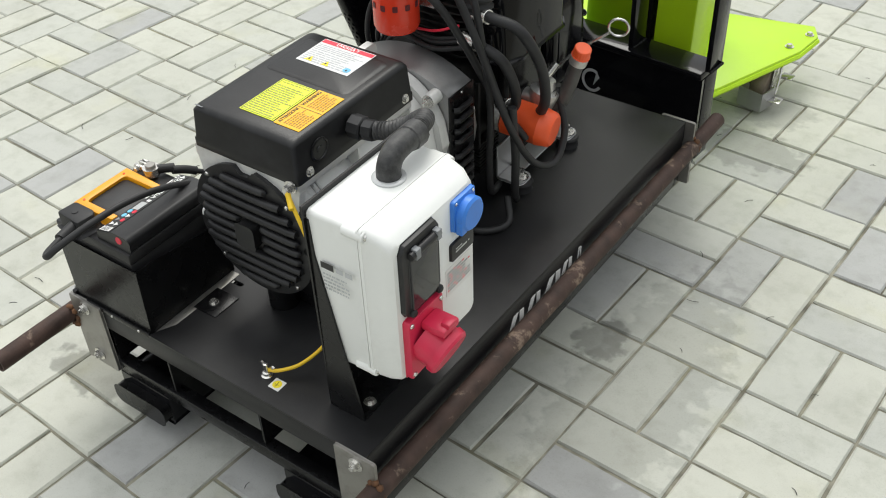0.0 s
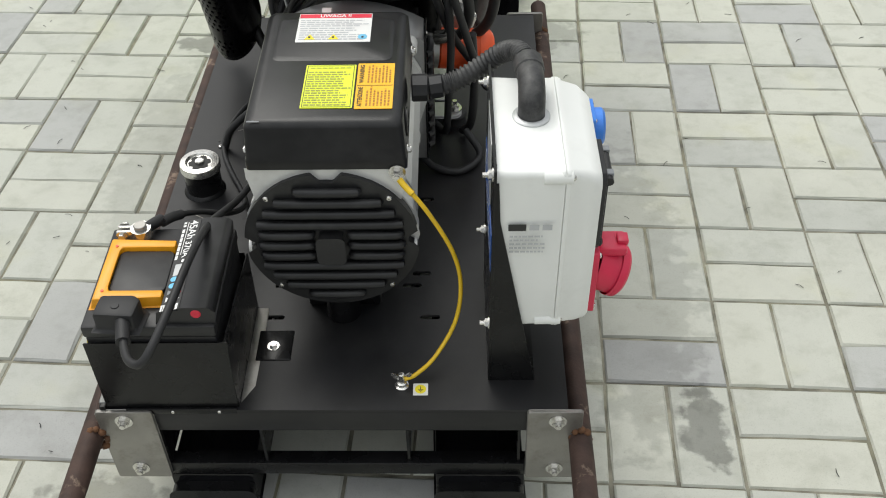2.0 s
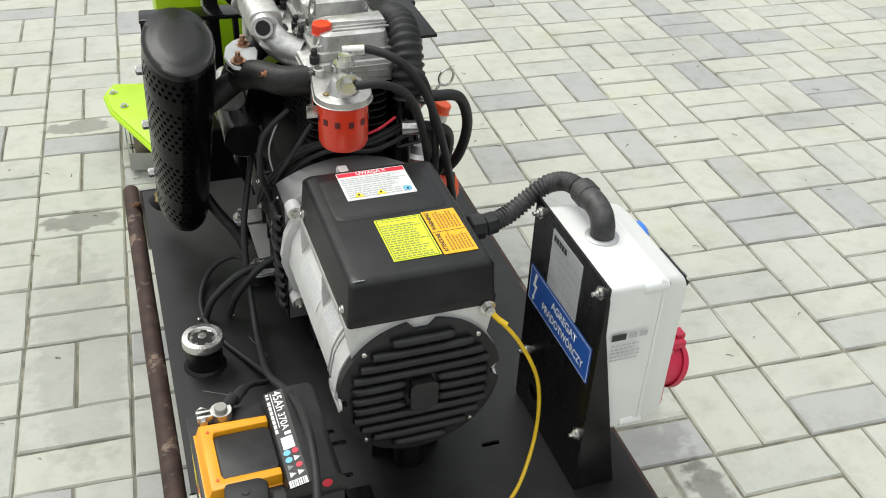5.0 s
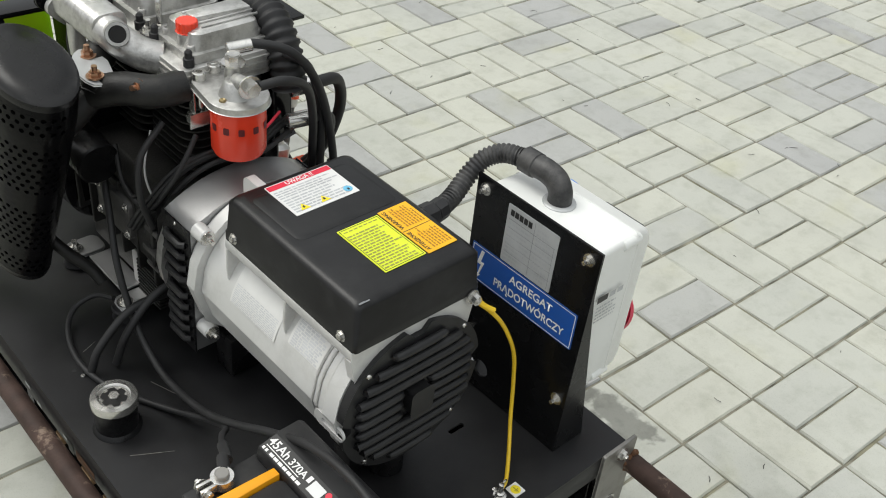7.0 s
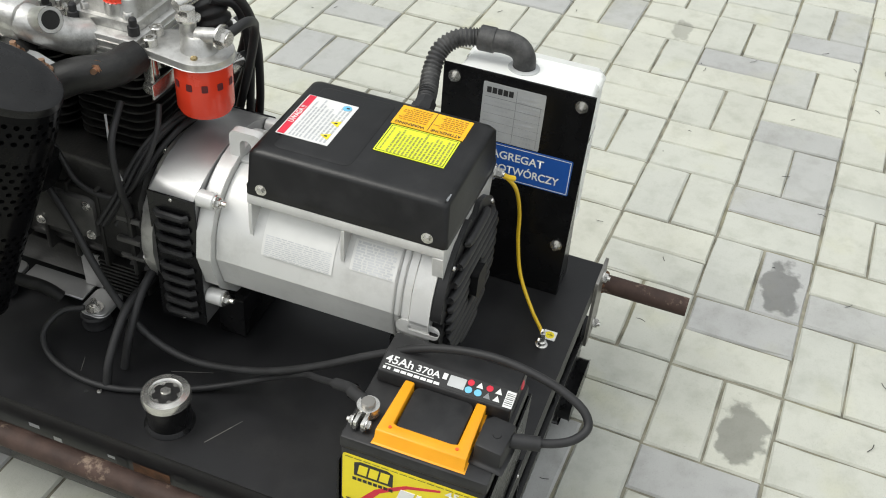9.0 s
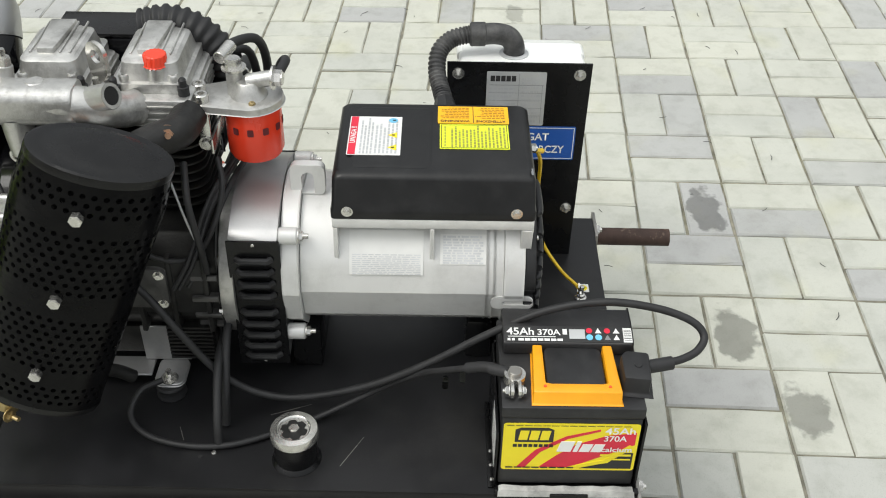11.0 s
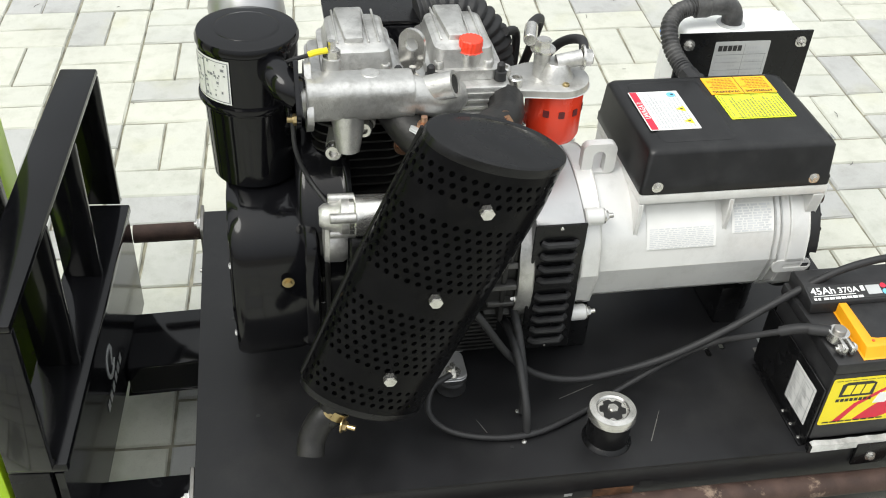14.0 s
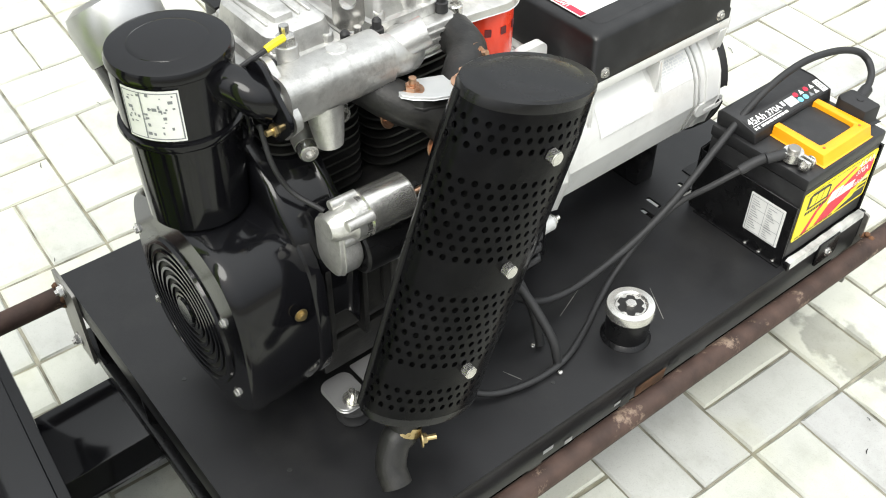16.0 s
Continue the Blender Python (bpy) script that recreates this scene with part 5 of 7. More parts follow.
part("sheath", tube([(-0.262, 0.208, 0.434), (-0.248, 0.240, 0.420), (-0.225, 0.28, 0.392), (-0.198, 0.315, 0.358), (-0.188, 0.37, 0.318), (-0.194, 0.43, 0.284), (-0.212, 0.48, 0.270), (-0.236, 0.53, 0.268), (-0.258, 0.59, 0.268), (-0.260, 0.65, 0.268), (-0.243, 0.71, 0.270), (-0.215, 0.74, 0.282), (-0.182, 0.73, 0.300), (-0.165, 0.700, 0.306)], 0.0046, 12, 8), M_RUBBER, c2)
part("boot", tube([(-0.2605, 0.2105, 0.4333), (-0.252, 0.229, 0.4265), (-0.244, 0.247, 0.416)], 0.0075, 12, 4), M_RUBBER, c2)

# ---- flywheel housing between alternator and engine ----
fh = thing("coupling_housing", (-0.005, 0.55, 0.30), "grey steel coupling housing with black louvred sides", "housing")
CX = -0.007
arch = [(-0.117, 0.305), (0.117, 0.305), (0.117, 0.535)] + [(0.117 - 0.234 * k / 12, 0.535 + 0.035 * (1 - ((0.117 - 0.234 * k / 12) / 0.117) ** 2)) for k in range(1, 12)] + [(-0.117, 0.535)]
part("arched_cover", prism((CX, 0.5165, 0), (-1, 0, 0), (0, 0, 1), arch, 0.0705), M_SHEET, fh, "grey arched sheet cover", bevel=0.001, segments=1)
for s in (-1, 1):
    x = CX + s * 0.1175
    pl = part("louvred_panel", box(x, x + s * 0.003, 0.514, 0.589, 0.303, 0.536), M_BLACK, fh, "black louvred panel", bevel=0.0008, segments=1)
    for k in range(9):
        z = 0.505 - 0.0215 * k - (0.010 if k > 3 else 0)
        bm = tube([(x + s * 0.003, 0.527, z), (x + s * 0.009, 0.532, z), (x + s * 0.009, 0.570, z), (x + s * 0.003, 0.576, z)], 0.0055, 8, 0)
        part("louvre", bm, M_PLASTIC, pl)
        # dark under each scoop is a black bar on the closed panel
        bars("air_gap", (x + s * 0.003, 0.552 - s * 0.022, z - 0.0095), (0, s, 0), (0, 0, 1), [(0, 0, 0.044, 0.003)], M_INK_SHADE, pl, lift=0.0006)
    for z in (0.530, 0.309):
        screw("screw", (x + s * 0.003, 0.551, z), (s, 0, 0), 0.003, M_ZINC, pl)

# ---- diesel engine ----
en = thing("diesel_engine", (0, 0.76, 0.30), "two-cylinder diesel engine with aluminium heads and a black crankcase", "engine")
part("bell_housing", prism((CX, 0.5875, 0.43), (-1, 0, 0), (0, 0, 1), ring(0.122, 24), 0.022), M_ALU, en, "cast bell housing", bevel=0.003)
for a in range(15, 360, 45):
    bolt("bolt", (CX + 0.112 * math.cos(radians(a)), 0.6095, 0.43 + 0.112 * math.sin(radians(a))), (0, 1, 0), 0.006, M_ZINC, en)
part("crankcase", prism((CX, 0.610, 0), (-1, 0, 0), (0, 0, 1), [(-0.105, 0.385), (-0.085, 0.355), (0.085, 0.355), (0.105, 0.385), (0.108, 0.50), (0.085, 0.530), (-0.085, 0.53), (-0.108, 0.50)], 0.295), M_IRON, en, "black cast crankcase", bevel=0.006)
for k in range(6):
    part("case_rib", box(-0.123, 0.108, 0.625 + 0.05 * k, 0.633 + 0.05 * k, 0.365, 0.505), M_IRON, en, bevel=0.002)
part("timing_cover", box(-0.121, -0.112, 0.63, 0.80, 0.40, 0.50), M_IRON, en, bevel=0.004)
part("sump", box(-0.10, 0.088, 0.628, 0.885, 0.300, 0.3545), M_IRON, en, "finned black oil sump", bevel=0.005)
for k in range(9):
    part("sump_fin", box(-0.117, 0.105, 0.632, 0.70, 0.305 + 0.0075 * k, 0.3085 + 0.0075 * k), M_IRON, en)
for yc in (0.690, 0.826):
    part("cylinder", cyl((0.02, yc, 0.528), (0.02, yc, 0.680), 0.056, 28), M_IRON, en, "black cylinder barrel")
    for k in range(10):
        z = 0.545 + 0.0135 * k
        part("cooling_fin", prism((0.02, yc, z), (1, 0, 0), (0, 1, 0), rounded(0.142, 0.128, 0.03), 0.003), M_IRON, en)
    hd = part("cylinder_head", prism((0.022, yc, 0.681), (1, 0, 0), (0, 1, 0), rounded(0.152, 0.122, 0.012), 0.037), M_ALU, en, "cast aluminium cylinder head", bevel=0.003)
    for k in range(3):
        part("head_fin", prism((0.022, yc, 0.687 + 0.010 * k), (1, 0, 0), (0, 1, 0), rounded(0.158, 0.128, 0.012), 0.0035), M_ALU, hd)
    bm = bmesh.new()
    lay = []
    for z, i in ((0.7185, 0.0), (0.732, 0.0), (0.7325, 0.008), (0.756, 0.014), (0.7595, 0.020)):
        lay.append([bm.verts.new((x, y, z)) for x, y in rounded(0.138 - 2 * i, 0.098 - 2 * i * 0.75, 0.014, 0.035, yc - 0.002, 4)])
    for a, b in zip(lay, lay[1:]):
        for k in range(len(a)):
            bm.faces.new((a[k], a[(k + 1) % len(a)], b[(k + 1) % len(a)], b[k]))
    bm.faces.new(lay[0])
    bm.faces.new(lay[-1])
    vc = part("valve_cover", bm, M_ALU, en, "ribbed aluminium valve cover", sharp=30)
    for k in range(5):
        part("rib", box(0.0, 0.095, yc - 0.030 + 0.0135 * k, yc - 0.027 + 0.0135 * k, 0.759, 0.7625), M_ALU, vc, bevel=0.001, segments=1)
    bm = prism((0.018, yc + 0.004, 0.755), (1, 0, 0), (0, 1, 0), [(-0.018, -0.012), (0.075, -0.019), (0.075, 0.019), (-0.018, 0.012)], 0.012)
    part("top_boss", bm, M_ALU, vc, bevel=0.003)
    for x, y in ((-0.022, -0.034), (-0.022, 0.032), (0.088, -0.034), (0.088, 0.032)):
        part("cover_bolt", lathe((x, yc + y, 0.7325), (0, 0, 1), [(0.0075, 0), (0.0075, 0.007), (0.006, 0.009), (0.0035, 0.009), (0.003, 0.005), (0, 0.005)], 14), M_ALU, vc)
    for y in (-0.05, 0.045):
        part("stud_cap", lathe((-0.035, yc + y * 0.98, 0.7185), (0, 0, 1), [(0.008, 0), (0.008, 0.012), (0.0055, 0.013), (0.0055, 0.022), (0.003, 0.025), (0, 0.025)], 12), M_RUBBER, en, "black rubber stud cap")
# bell housing ribs, inspection covers and studs on the near flank
for k in range(7):
    a = radians(128 + 17 * k)
    c, q = math.cos(a), math.sin(a)
    out = [(0.088, -0.0045), (0.121, -0.0045), (0.121, 0.0045), (0.088, 0.0045)]
    part("housing_rib", prism((CX, 0.6105, 0.43), (c, 0, q), (-q, 0, c), out, -0.040), M_CAST, en, "grey cast rib", bevel=0.0015, segments=1)
flank = part("flank_cover", prism((-0.121, 0.735, 0.452), (0, -1, 0), (0, 0, 1), rounded(0.105, 0.070, 0.014), 0.008), M_CAST, en, "grey cast flank cover", bevel=0.002)
for y, z in ((-0.043, -0.026), (0.043, -0.026), (-0.043, 0.026), (0.043, 0.026)):
    bolt("bolt", (-0.129, 0.735 + y, 0.452 + z), (-1, 0, 0), 0.0052, M_ZINC, flank)
# oil filler with a red cap
of = part("oil_filler", cyl((-0.013, 0.679, 0.728), (-0.013, 0.679, 0.752), 0.016, 20, chamfer=0.002), M_ALU, en)
bm = bmesh.new()
knurl = [((0.0165 if k % 2 else 0.0148) * math.cos(2 * math.pi * k / 32), (0.0165 if k % 2 else 0.0148) * math.sin(2 * math.pi * k / 32)) for k in range(32)]
prism((-0.013, 0.679, 0.752), (1, 0, 0), (0, 1, 0), knurl, 0.016, bm)
part("oil_cap", bm, M_FILTER, of, "knurled red oil cap", bevel=0.0012, segments=1)
# lifting eye between the heads
part("lifting_eye", prism((-0.016, 0.758, 0.755), (0.55, 0.84, 0), (0, 0, 1), rounded(0.036, 0.058, 0.0175, 0, 0, 6), 0.006, holes=[ring(0.0095, 16, 0, 0.008)]), M_ZINC, en, "zinc lifting eye")
bolt("bolt", (-0.032, 0.758, 0.720), (0, 0, 1), 0.009, M_ZINC, en, stud=0.012)

# inlet manifold
im = thing("inlet_manifold", (-0.085, 0.82, 0.68), "cast aluminium inlet manifold bolted to the heads", "manifold")
part("flange", prism((-0.079, 0.902, 0.733), (0.72, 0, 0.69), (-0.69, 0, 0.72), rounded(0.082, 0.052, 0.014), 0.009), M_ALU, im, bevel=0.001)
part("runner", tube([(-0.080, 0.905, 0.733), (-0.082, 0.87, 0.735), (-0.086, 0.82, 0.737), (-0.088, 0.775, 0.735), (-0.080, 0.742, 0.725), (-0.062, 0.722, 0.712), (-0.040, 0.71, 0.704)], 0.0245, 18, 8), M_ALU, im)
part("plenum", prism((-0.084, 0.9015, 0.735), (1, 0, 0), (0, 0, 1), rounded(0.056, 0.053, 0.017, 0, 0, 5), 0.134), M_ALU, im, "squarish cast body", bevel=0.004)
part("runner", tube([(-0.084, 0.86, 0.725), (-0.07, 0.85, 0.712), (-0.045, 0.84, 0.704)], 0.024, 16, 6), M_ALU, im)
part("stub_pipe", tube([(-0.083, 0.755, 0.737), (-0.091, 0.735, 0.746), (-0.098, 0.718, 0.753)], 0.0175, 18, 5, closed_ends=False), M_ALU, im, "open cast stub pipe")
# dark plug gives the hollow stub its inner shade by colour
part("stub_bore", tube([(-0.089, 0.738, 0.744), (-0.0975, 0.7185, 0.7525)], 0.0120, 18, 0), M_IRON, im)
part("stub_rim", lathe((-0.0975, 0.7195, 0.7525), (-0.36, -0.86, 0.36), [(0.0125, 0), (0.0165, 0), (0.017, 0.002), (0.0125, 0.002), (0.0125, 0)], 20), M_ALU, im)
part("boss", cyl((-0.078, 0.821, 0.750), (-0.078, 0.821, 0.7625), 0.0125, 18, chamfer=0.0015), M_ALU, im)
part("drain_boss", lathe((-0.090, 0.850, 0.715), (-0.15, 0, -1), [(0.022, 0), (0.019, 0.025), (0.0165, 0.042), (0.0145, 0.052), (0, 0.052)], 18), M_ALU, im)
part("heater_boss", cyl((-0.060, 0.868, 0.745), (-0.055, 0.866, 0.772), 0.012, 16, chamfer=0.001), M_ALU, im)
bolt("heater_nut", (-0.055, 0.866, 0.772), (0.1, 0, 1), 0.011, M_ZINC, im, washer=False, height=0.010, stud=0.012)
part("yellow_tag", tube([(-0.062, 0.872, 0.786), (-0.064, 0.885, 0.785), (-0.064, 0.895, 0.782)], 0.004, 8, 3), M_INKY, im, "yellow wire tag")
part("heater_wire", tube([(-0.064, 0.893, 0.782), (-0.058, 0.925, 0.768), (-0.05, 0.935, 0.745)], 0.0028, 8, 6), M_RUBBER, im)
for at, way in (((-0.056, 0.911, 0.753), (0, 1, 0)), ((-0.099, 0.911, 0.713), (0, 1, 0))):
    bolt("bolt", at, way, 0.0075, M_BRASS, im, "yellow zinc bolt", stud=0.008)
for at in ((-0.093, 0.831, 0.690), (-0.082, 0.868, 0.650)):
    part("cap_screw", lathe(at, (-1, 0.25, 0), [(0.0115, -0.018), (0.0115, 0), (0.010, 0.002), (0.006, 0.002), (0.0055, -0.004), (0, -0.004)], 16), M_ZINC, im)
    part("lug", cyl((at[0] + 0.014, at[1] - 0.004, at[2]), (at[0] + 0.05, at[1] - 0.012, at[2] + 0.012), 0.013, 14), M_ALU, im)

# exhaust manifold
em2 = thing("exhaust_manifold", (-0.12, 0.72, 0.68), "dark cast iron exhaust manifold with copper nuts", "manifold")
part("branch", tube([(-0.05, 0.79, 0.70), (-0.085, 0.785, 0.702), (-0.115, 0.768, 0.690), (-0.140, 0.74, 0.678), (-0.155, 0.725, 0.655)], 0.024, 16, 6), M_IRON, em2)
part("branch", tube([(-0.045, 0.635, 0.695), (-0.085, 0.645, 0.692), (-0.118, 0.68, 0.690), (-0.145, 0.715, 0.675)], 0.024, 16, 6), M_IRON, em2)
part("flange", prism((-0.140, 0.731, 0.692), (0.24, 0.94, 0.1), (-0.95, 0.24, 0.15), [(-0.042, -0.004), (-0.028, -0.018), (0.028, -0.018), (0.042, -0.004), (0.042, 0.004), (0.028, 0.018), (-0.028, 0.018), (-0.042, 0.004)], 0.012), M_IRON, em2, bevel=0.002)
part("cover_plate", prism((-0.137, 0.731, 0.7035), (0.24, 0.94, 0.1), (-0.95, 0.24, 0.15), [(-0.046, -0.008), (-0.036, -0.017), (-0.016, -0.026), (0.016, -0.026), (0.036, -0.017), (0.046, -0.008), (0.046, 0.008), (0.036, 0.017), (0.016, 0.026), (-0.016, 0.026), (-0.036, 0.017), (-0.046, 0.008)], 0.0035), M_LABELS, em2, "bright zinc blanking plate", bevel=0.0008, segments=1)
for at in ((-0.129, 0.759, 0.709), (-0.146, 0.704, 0.706)):
    bolt("copper_nut", at, (0, 0, 1), 0.0085, M_COPPER, em2, "copper nut", stud=0.009)
for at in ((-0.108, 0.652, 0.702), (-0.113, 0.782, 0.676), (-0.152, 0.748, 0.64), (-0.09, 0.79, 0.722)):
    bolt("copper_nut", at, (-0.8, -0.3, 0.3), 0.0085, M_COPPER, em2, "copper nut", stud=0.008)
part("down_pipe", tube([(-0.15, 0.722, 0.665), (-0.185, 0.72, 0.64), (-0.215, 0.72, 0.62)], 0.021, 14, 6), M_IRON, em2)

# air cleaner
ac = thing("air_cleaner", (0.012, 0.970, 0.565), "gloss black can air cleaner with a paper label", "air filter")
part("bowl", lathe((0.012, 0.970, 0.570), (0, 0, 1), [(0, 0), (0.050, 0), (0.056, 0.005), (0.060, 0.113), (0.064, 0.116), (0.064, 0.122)], 40), M_GLOSS, ac, "gloss black lower bowl")
part("lid", lathe((0.012, 0.970, 0.6925), (0, 0, 1), [(0.0655, -0.004), (0.067, 0), (0.066, 0.004), (0.0620, 0.005), (0.0630, 0.074), (0.0650, 0.076), (0.0650, 0.081), (0.0625, 0.086), (0.058, 0.088), (0.041, 0.0885), (0.040, 0.0895), (0.036, 0.090), (0, 0.090)], 40), M_GLOSS, ac, "gloss black upper can")
bm = bmesh.new()
a0, a1 = radians(103), radians(158)
g = [[bm.verts.new((0.012 + 0.0643 * math.cos(a0 + (a1 - a0) * k / 12), 0.970 + 0.0643 * math.sin(a0 + (a1 - a0) * k / 12), z)) for z in (0.703, 0.763)] for k in range(13)]
for a, b in zip(g, g[1:]):
    bm.faces.new((a[0], b[0], b[1], a[1]))
lb = part("paper_label", bm, M_LABELW, ac, "white label with line drawings")
bm = bmesh.new()
rnd = random.Random(12)
for k in range(38):
    a = a0 + (a1 - a0) * (0.08 + 0.8 * rnd.random())
    z = 0.709 + 0.049 * rnd.random()
    da, dz = 0.02 + 0.06 * rnd.random(), 0.0008 + 0.003 * rnd.random()
    q = [bm.verts.new((0.012 + 0.0648 * math.cos(b), 0.970 + 0.0648 * math.sin(b), c)) for b, c in ((a, z), (a + da, z), (a + da, z + dz), (a, z + dz))]
    bm.faces.new(q)
for z in (0.7055, 0.7595):
    for k in range(12):
        b0, b1 = a0 + (a1 - a0) * (0.03 + 0.94 * k / 12), a0 + (a1 - a0) * (0.03 + 0.94 * (k + 1) / 12)
        q = [bm.verts.new((0.012 + 0.0648 * math.cos(b), 0.970 + 0.0648 * math.sin(b), c)) for b, c in ((b0, z), (b1, z), (b1, z + 0.001), (b0, z + 0.001))]
        bm.faces.new(q)
for b0 in (0.02, 0.35, 0.955):
    b0, b1 = a0 + (a1 - a0) * b0, a0 + (a1 - a0) * (b0 + 0.022)
    q = [bm.verts.new((0.012 + 0.0648 * math.cos(b), 0.970 + 0.0648 * math.sin(b), c)) for b, c in ((b0, 0.7055), (b1, 0.7055), (b1, 0.7605), (b0, 0.7605))]
    bm.faces.new(q)
part("line_drawing", bm, M_INKG, lb)
part("outlet_elbow", tube([(-0.030, 0.945, 0.748), (-0.056, 0.937, 0.748), (-0.074, 0.927, 0.741), (-0.080, 0.912, 0.733)], 0.0205, 18, 8), M_GLOSS, ac, "gloss black outlet elbow")
part("elbow_flange", prism((-0.079, 0.918, 0.733), (0.72, 0, 0.69), (-0.69, 0, 0.72), rounded(0.080, 0.050, 0.014), 0.006), M_GLOSS, ac, bevel=0.001)
part("clip", tube([(-0.035, 0.930, 0.66), (-0.047, 0.925, 0.675), (-0.048, 0.925, 0.70), (-0.040, 0.930, 0.718)], 0.004, 8, 4), M_GLOSS, ac)
part("stay", box(0.03, 0.05, 0.90, 0.95, 0.53, 0.5575), M_BLACK, ac, bevel=0.002)
part("intake_neck", tube([(0.05, 0.962, 0.715), (0.08, 0.960, 0.705), (0.118, 0.957, 0.700)], 0.03, 20, 6), M_GLOSS, ac)
IW, IP = (0.56, 0.13, 0.82), (0.094, 0.957, 0.668)
part("intake_body", lathe(IP, IW, [(0, 0), (0.043, 0.001), (0.049, 0.008), (0.049, 0.058), (0.0475, 0.060)], 36), M_GLOSS, ac, "gloss black intake body")
part("intake_cap", lathe(IP, IW, [(0.0502, 0.055), (0.051, 0.058), (0.052, 0.085), (0.0515, 0.100), (0.048, 0.112), (0.036, 0.118), (0, 0.120)], 36), M_SHEET, ac, "dull silver intake cap")

# cooling fan shroud
fs = thing("fan_shroud", (0.0, 0.955, 0.30), "gloss black pressed steel fan shroud with a round grille", "fan shroud")
SZ = 0.422


def shroud_outline(k):
    pts = []
    for a in range(0, 360, 6):
        c, s = math.cos(radians(a)), math.sin(radians(a))
        e = 0.62
        pts.append((k * (0.122 if c > 0 else 0.140) * abs(c) ** e * (1 if c > 0 else -1), k * (0.124 if s < 0 else 0.146) * abs(s) ** e * (1 if s > 0 else -1)))
    return pts


bm = bmesh.new()
lay = []
for y, k in ((0.886, 0.93), (0.890, 0.965), (0.903, 0.972), (0.906, 0.955), (0.918, 0.975), (0.985, 1.0), (0.998, 0.982), (1.003, 0.955)):
    lay.append([bm.verts.new((0.002 + x, y, SZ + z)) for x, z in shroud_outline(k)])
for a, b in zip(lay, lay[1:]):
    for k in range(len(a)):
        bm.faces.new((a[k], a[(k + 1) % len(a)], b[(k + 1) % len(a)], b[k]))
bm.faces.new(lay[0])
bm.faces.new(lay[-1])
part("shell", bm, M_GLOSS, fs, sharp=45)
# thin black disc on the shell paints the shaded depth behind the rings
part("grille_back", cyl((0.006, 1.0031, 0.412), (0.006, 1.0036, 0.412), 0.092, 40), M_INK_SHADE, fs)
for k in range(7):
    r = 0.024 + 0.0115 * k
    part("grille_ring", lathe((0.006, 1.0035, 0.412), (0, 1, 0), [(r - 0.0024, 0), (r - 0.002, 0.003), (r + 0.002, 0.003), (r + 0.0024, 0)], 40), M_GLOSS, fs)
for a in (20, 110, 200, 290):
    c, s = math.cos(radians(a)), math.sin(radians(a))
    part("grille_spoke", prism((0.006, 1.0035, 0.412), (-c, 0, -s), (s, 0, -c), [(0.01, -0.006), (0.095, -0.010), (0.095, 0.010), (0.01, 0.006)], 0.0042), M_GLOSS, fs)
part("grille_hub", cyl((0.006, 1.0035, 0.412), (0.006, 1.009, 0.412), 0.020, 24, chamfer=0.002), M_GLOSS, fs)
part("grille_rim", lathe((0.006, 1.003, 0.412), (0, 1, 0), [(0.093, 0), (0.0945, 0.004), (0.099, 0.004), (0.1005, 0)], 44), M_GLOSS, fs)
for x, z in ((-0.092, 0.348), (-0.092, 0.471), (0.105, 0.353), (0.118, 0.466)):
    bolt("screw", (x, 1.002, z), (0, 1, 0), 0.0052, M_ZINC, fs, "zinc screw")
part("duct", prism((0.002, 0.84, 0), (-1, 0, 0), (0, 0, 1), [(-0.112, 0.40), (0.112, 0.40), (0.118, 0.50), (0.10, 0.56), (0.06, 0.60), (-0.10, 0.66), (-0.112, 0.62)], 0.0715), M_GLOSS, fs, "gloss black air duct", bevel=0.012, segments=3)
bolt("screw", (-0.139, 0.930, 0.475), (-1, 0, 0), 0.0055, M_BRASS, fs, "yellow zinc screw")
# cooling air cowl on the far side
cw = thing("air_cowl", (0.15, 0.77, 0.48), "gloss black cooling air cowl bolted beside the cylinders", "cowl")
part("shell", prism((0.098, 0.635, 0.545), (1, 0, 0), (0, 1, 0), [(0, 0), (0.045, 0.01), (0.060, 0.05), (0.060, 0.19), (0.04, 0.22), (0, 0.22)], 0.187), M_GLOSS, cw, bevel=0.006)
part("top_flange", box(0.10, 0.175, 0.66, 0.86, 0.7325, 0.738), M_BLACK, cw, bevel=0.001)
part("lower_duct", prism((0.098, 0.66, 0.44), (1, 0, 0), (0, 1, 0), rounded(0.04, 0.12, 0.01, 0.021, 0.07), 0.104), M_BLACK, cw, bevel=0.004)

# starter motor
sm = thing("starter_motor", (-0.14, 0.83, 0.55), "starter motor with a bright zinc solenoid", "starter")
part("solenoid", lathe((-0.148, 0.788, 0.592), (0.05, 1, 0), [(0, 0), (0.024, 0), (0.027, 0.003), (0.027, 0.058), (0.024, 0.060), (0.024, 0.066)], 28), M_ZINC, sm, "bright zinc solenoid can")
part("solenoid_end", lathe((-0.148, 0.788, 0.592), (0.05, 1, 0), [(0.024, 0.0605), (0.024, 0.076), (0.020, 0.080), (0.017, 0.098), (0.012, 0.104), (0, 0.104)], 24), M_ALU, sm)
for dx, dz in ((-0.02, 0.012), (-0.006, -0.022), (0.012, 0.02)):
    part("solenoid_screw", cyl((-0.146 + dx, 0.846, 0.592 + dz), (-0.145 + dx, 0.880, 0.592 + dz), 0.0065, 12, chamfer=0.001), M_ALU, sm)
part("nose_casting", lathe((-0.132, 0.855, 0.545), (0.05, 1, 0), [(0, 0), (0.026, 0), (0.030, 0.006), (0.030, 0.024), (0, 0.024)], 26), M_ALU, sm, "cast aluminium nose")
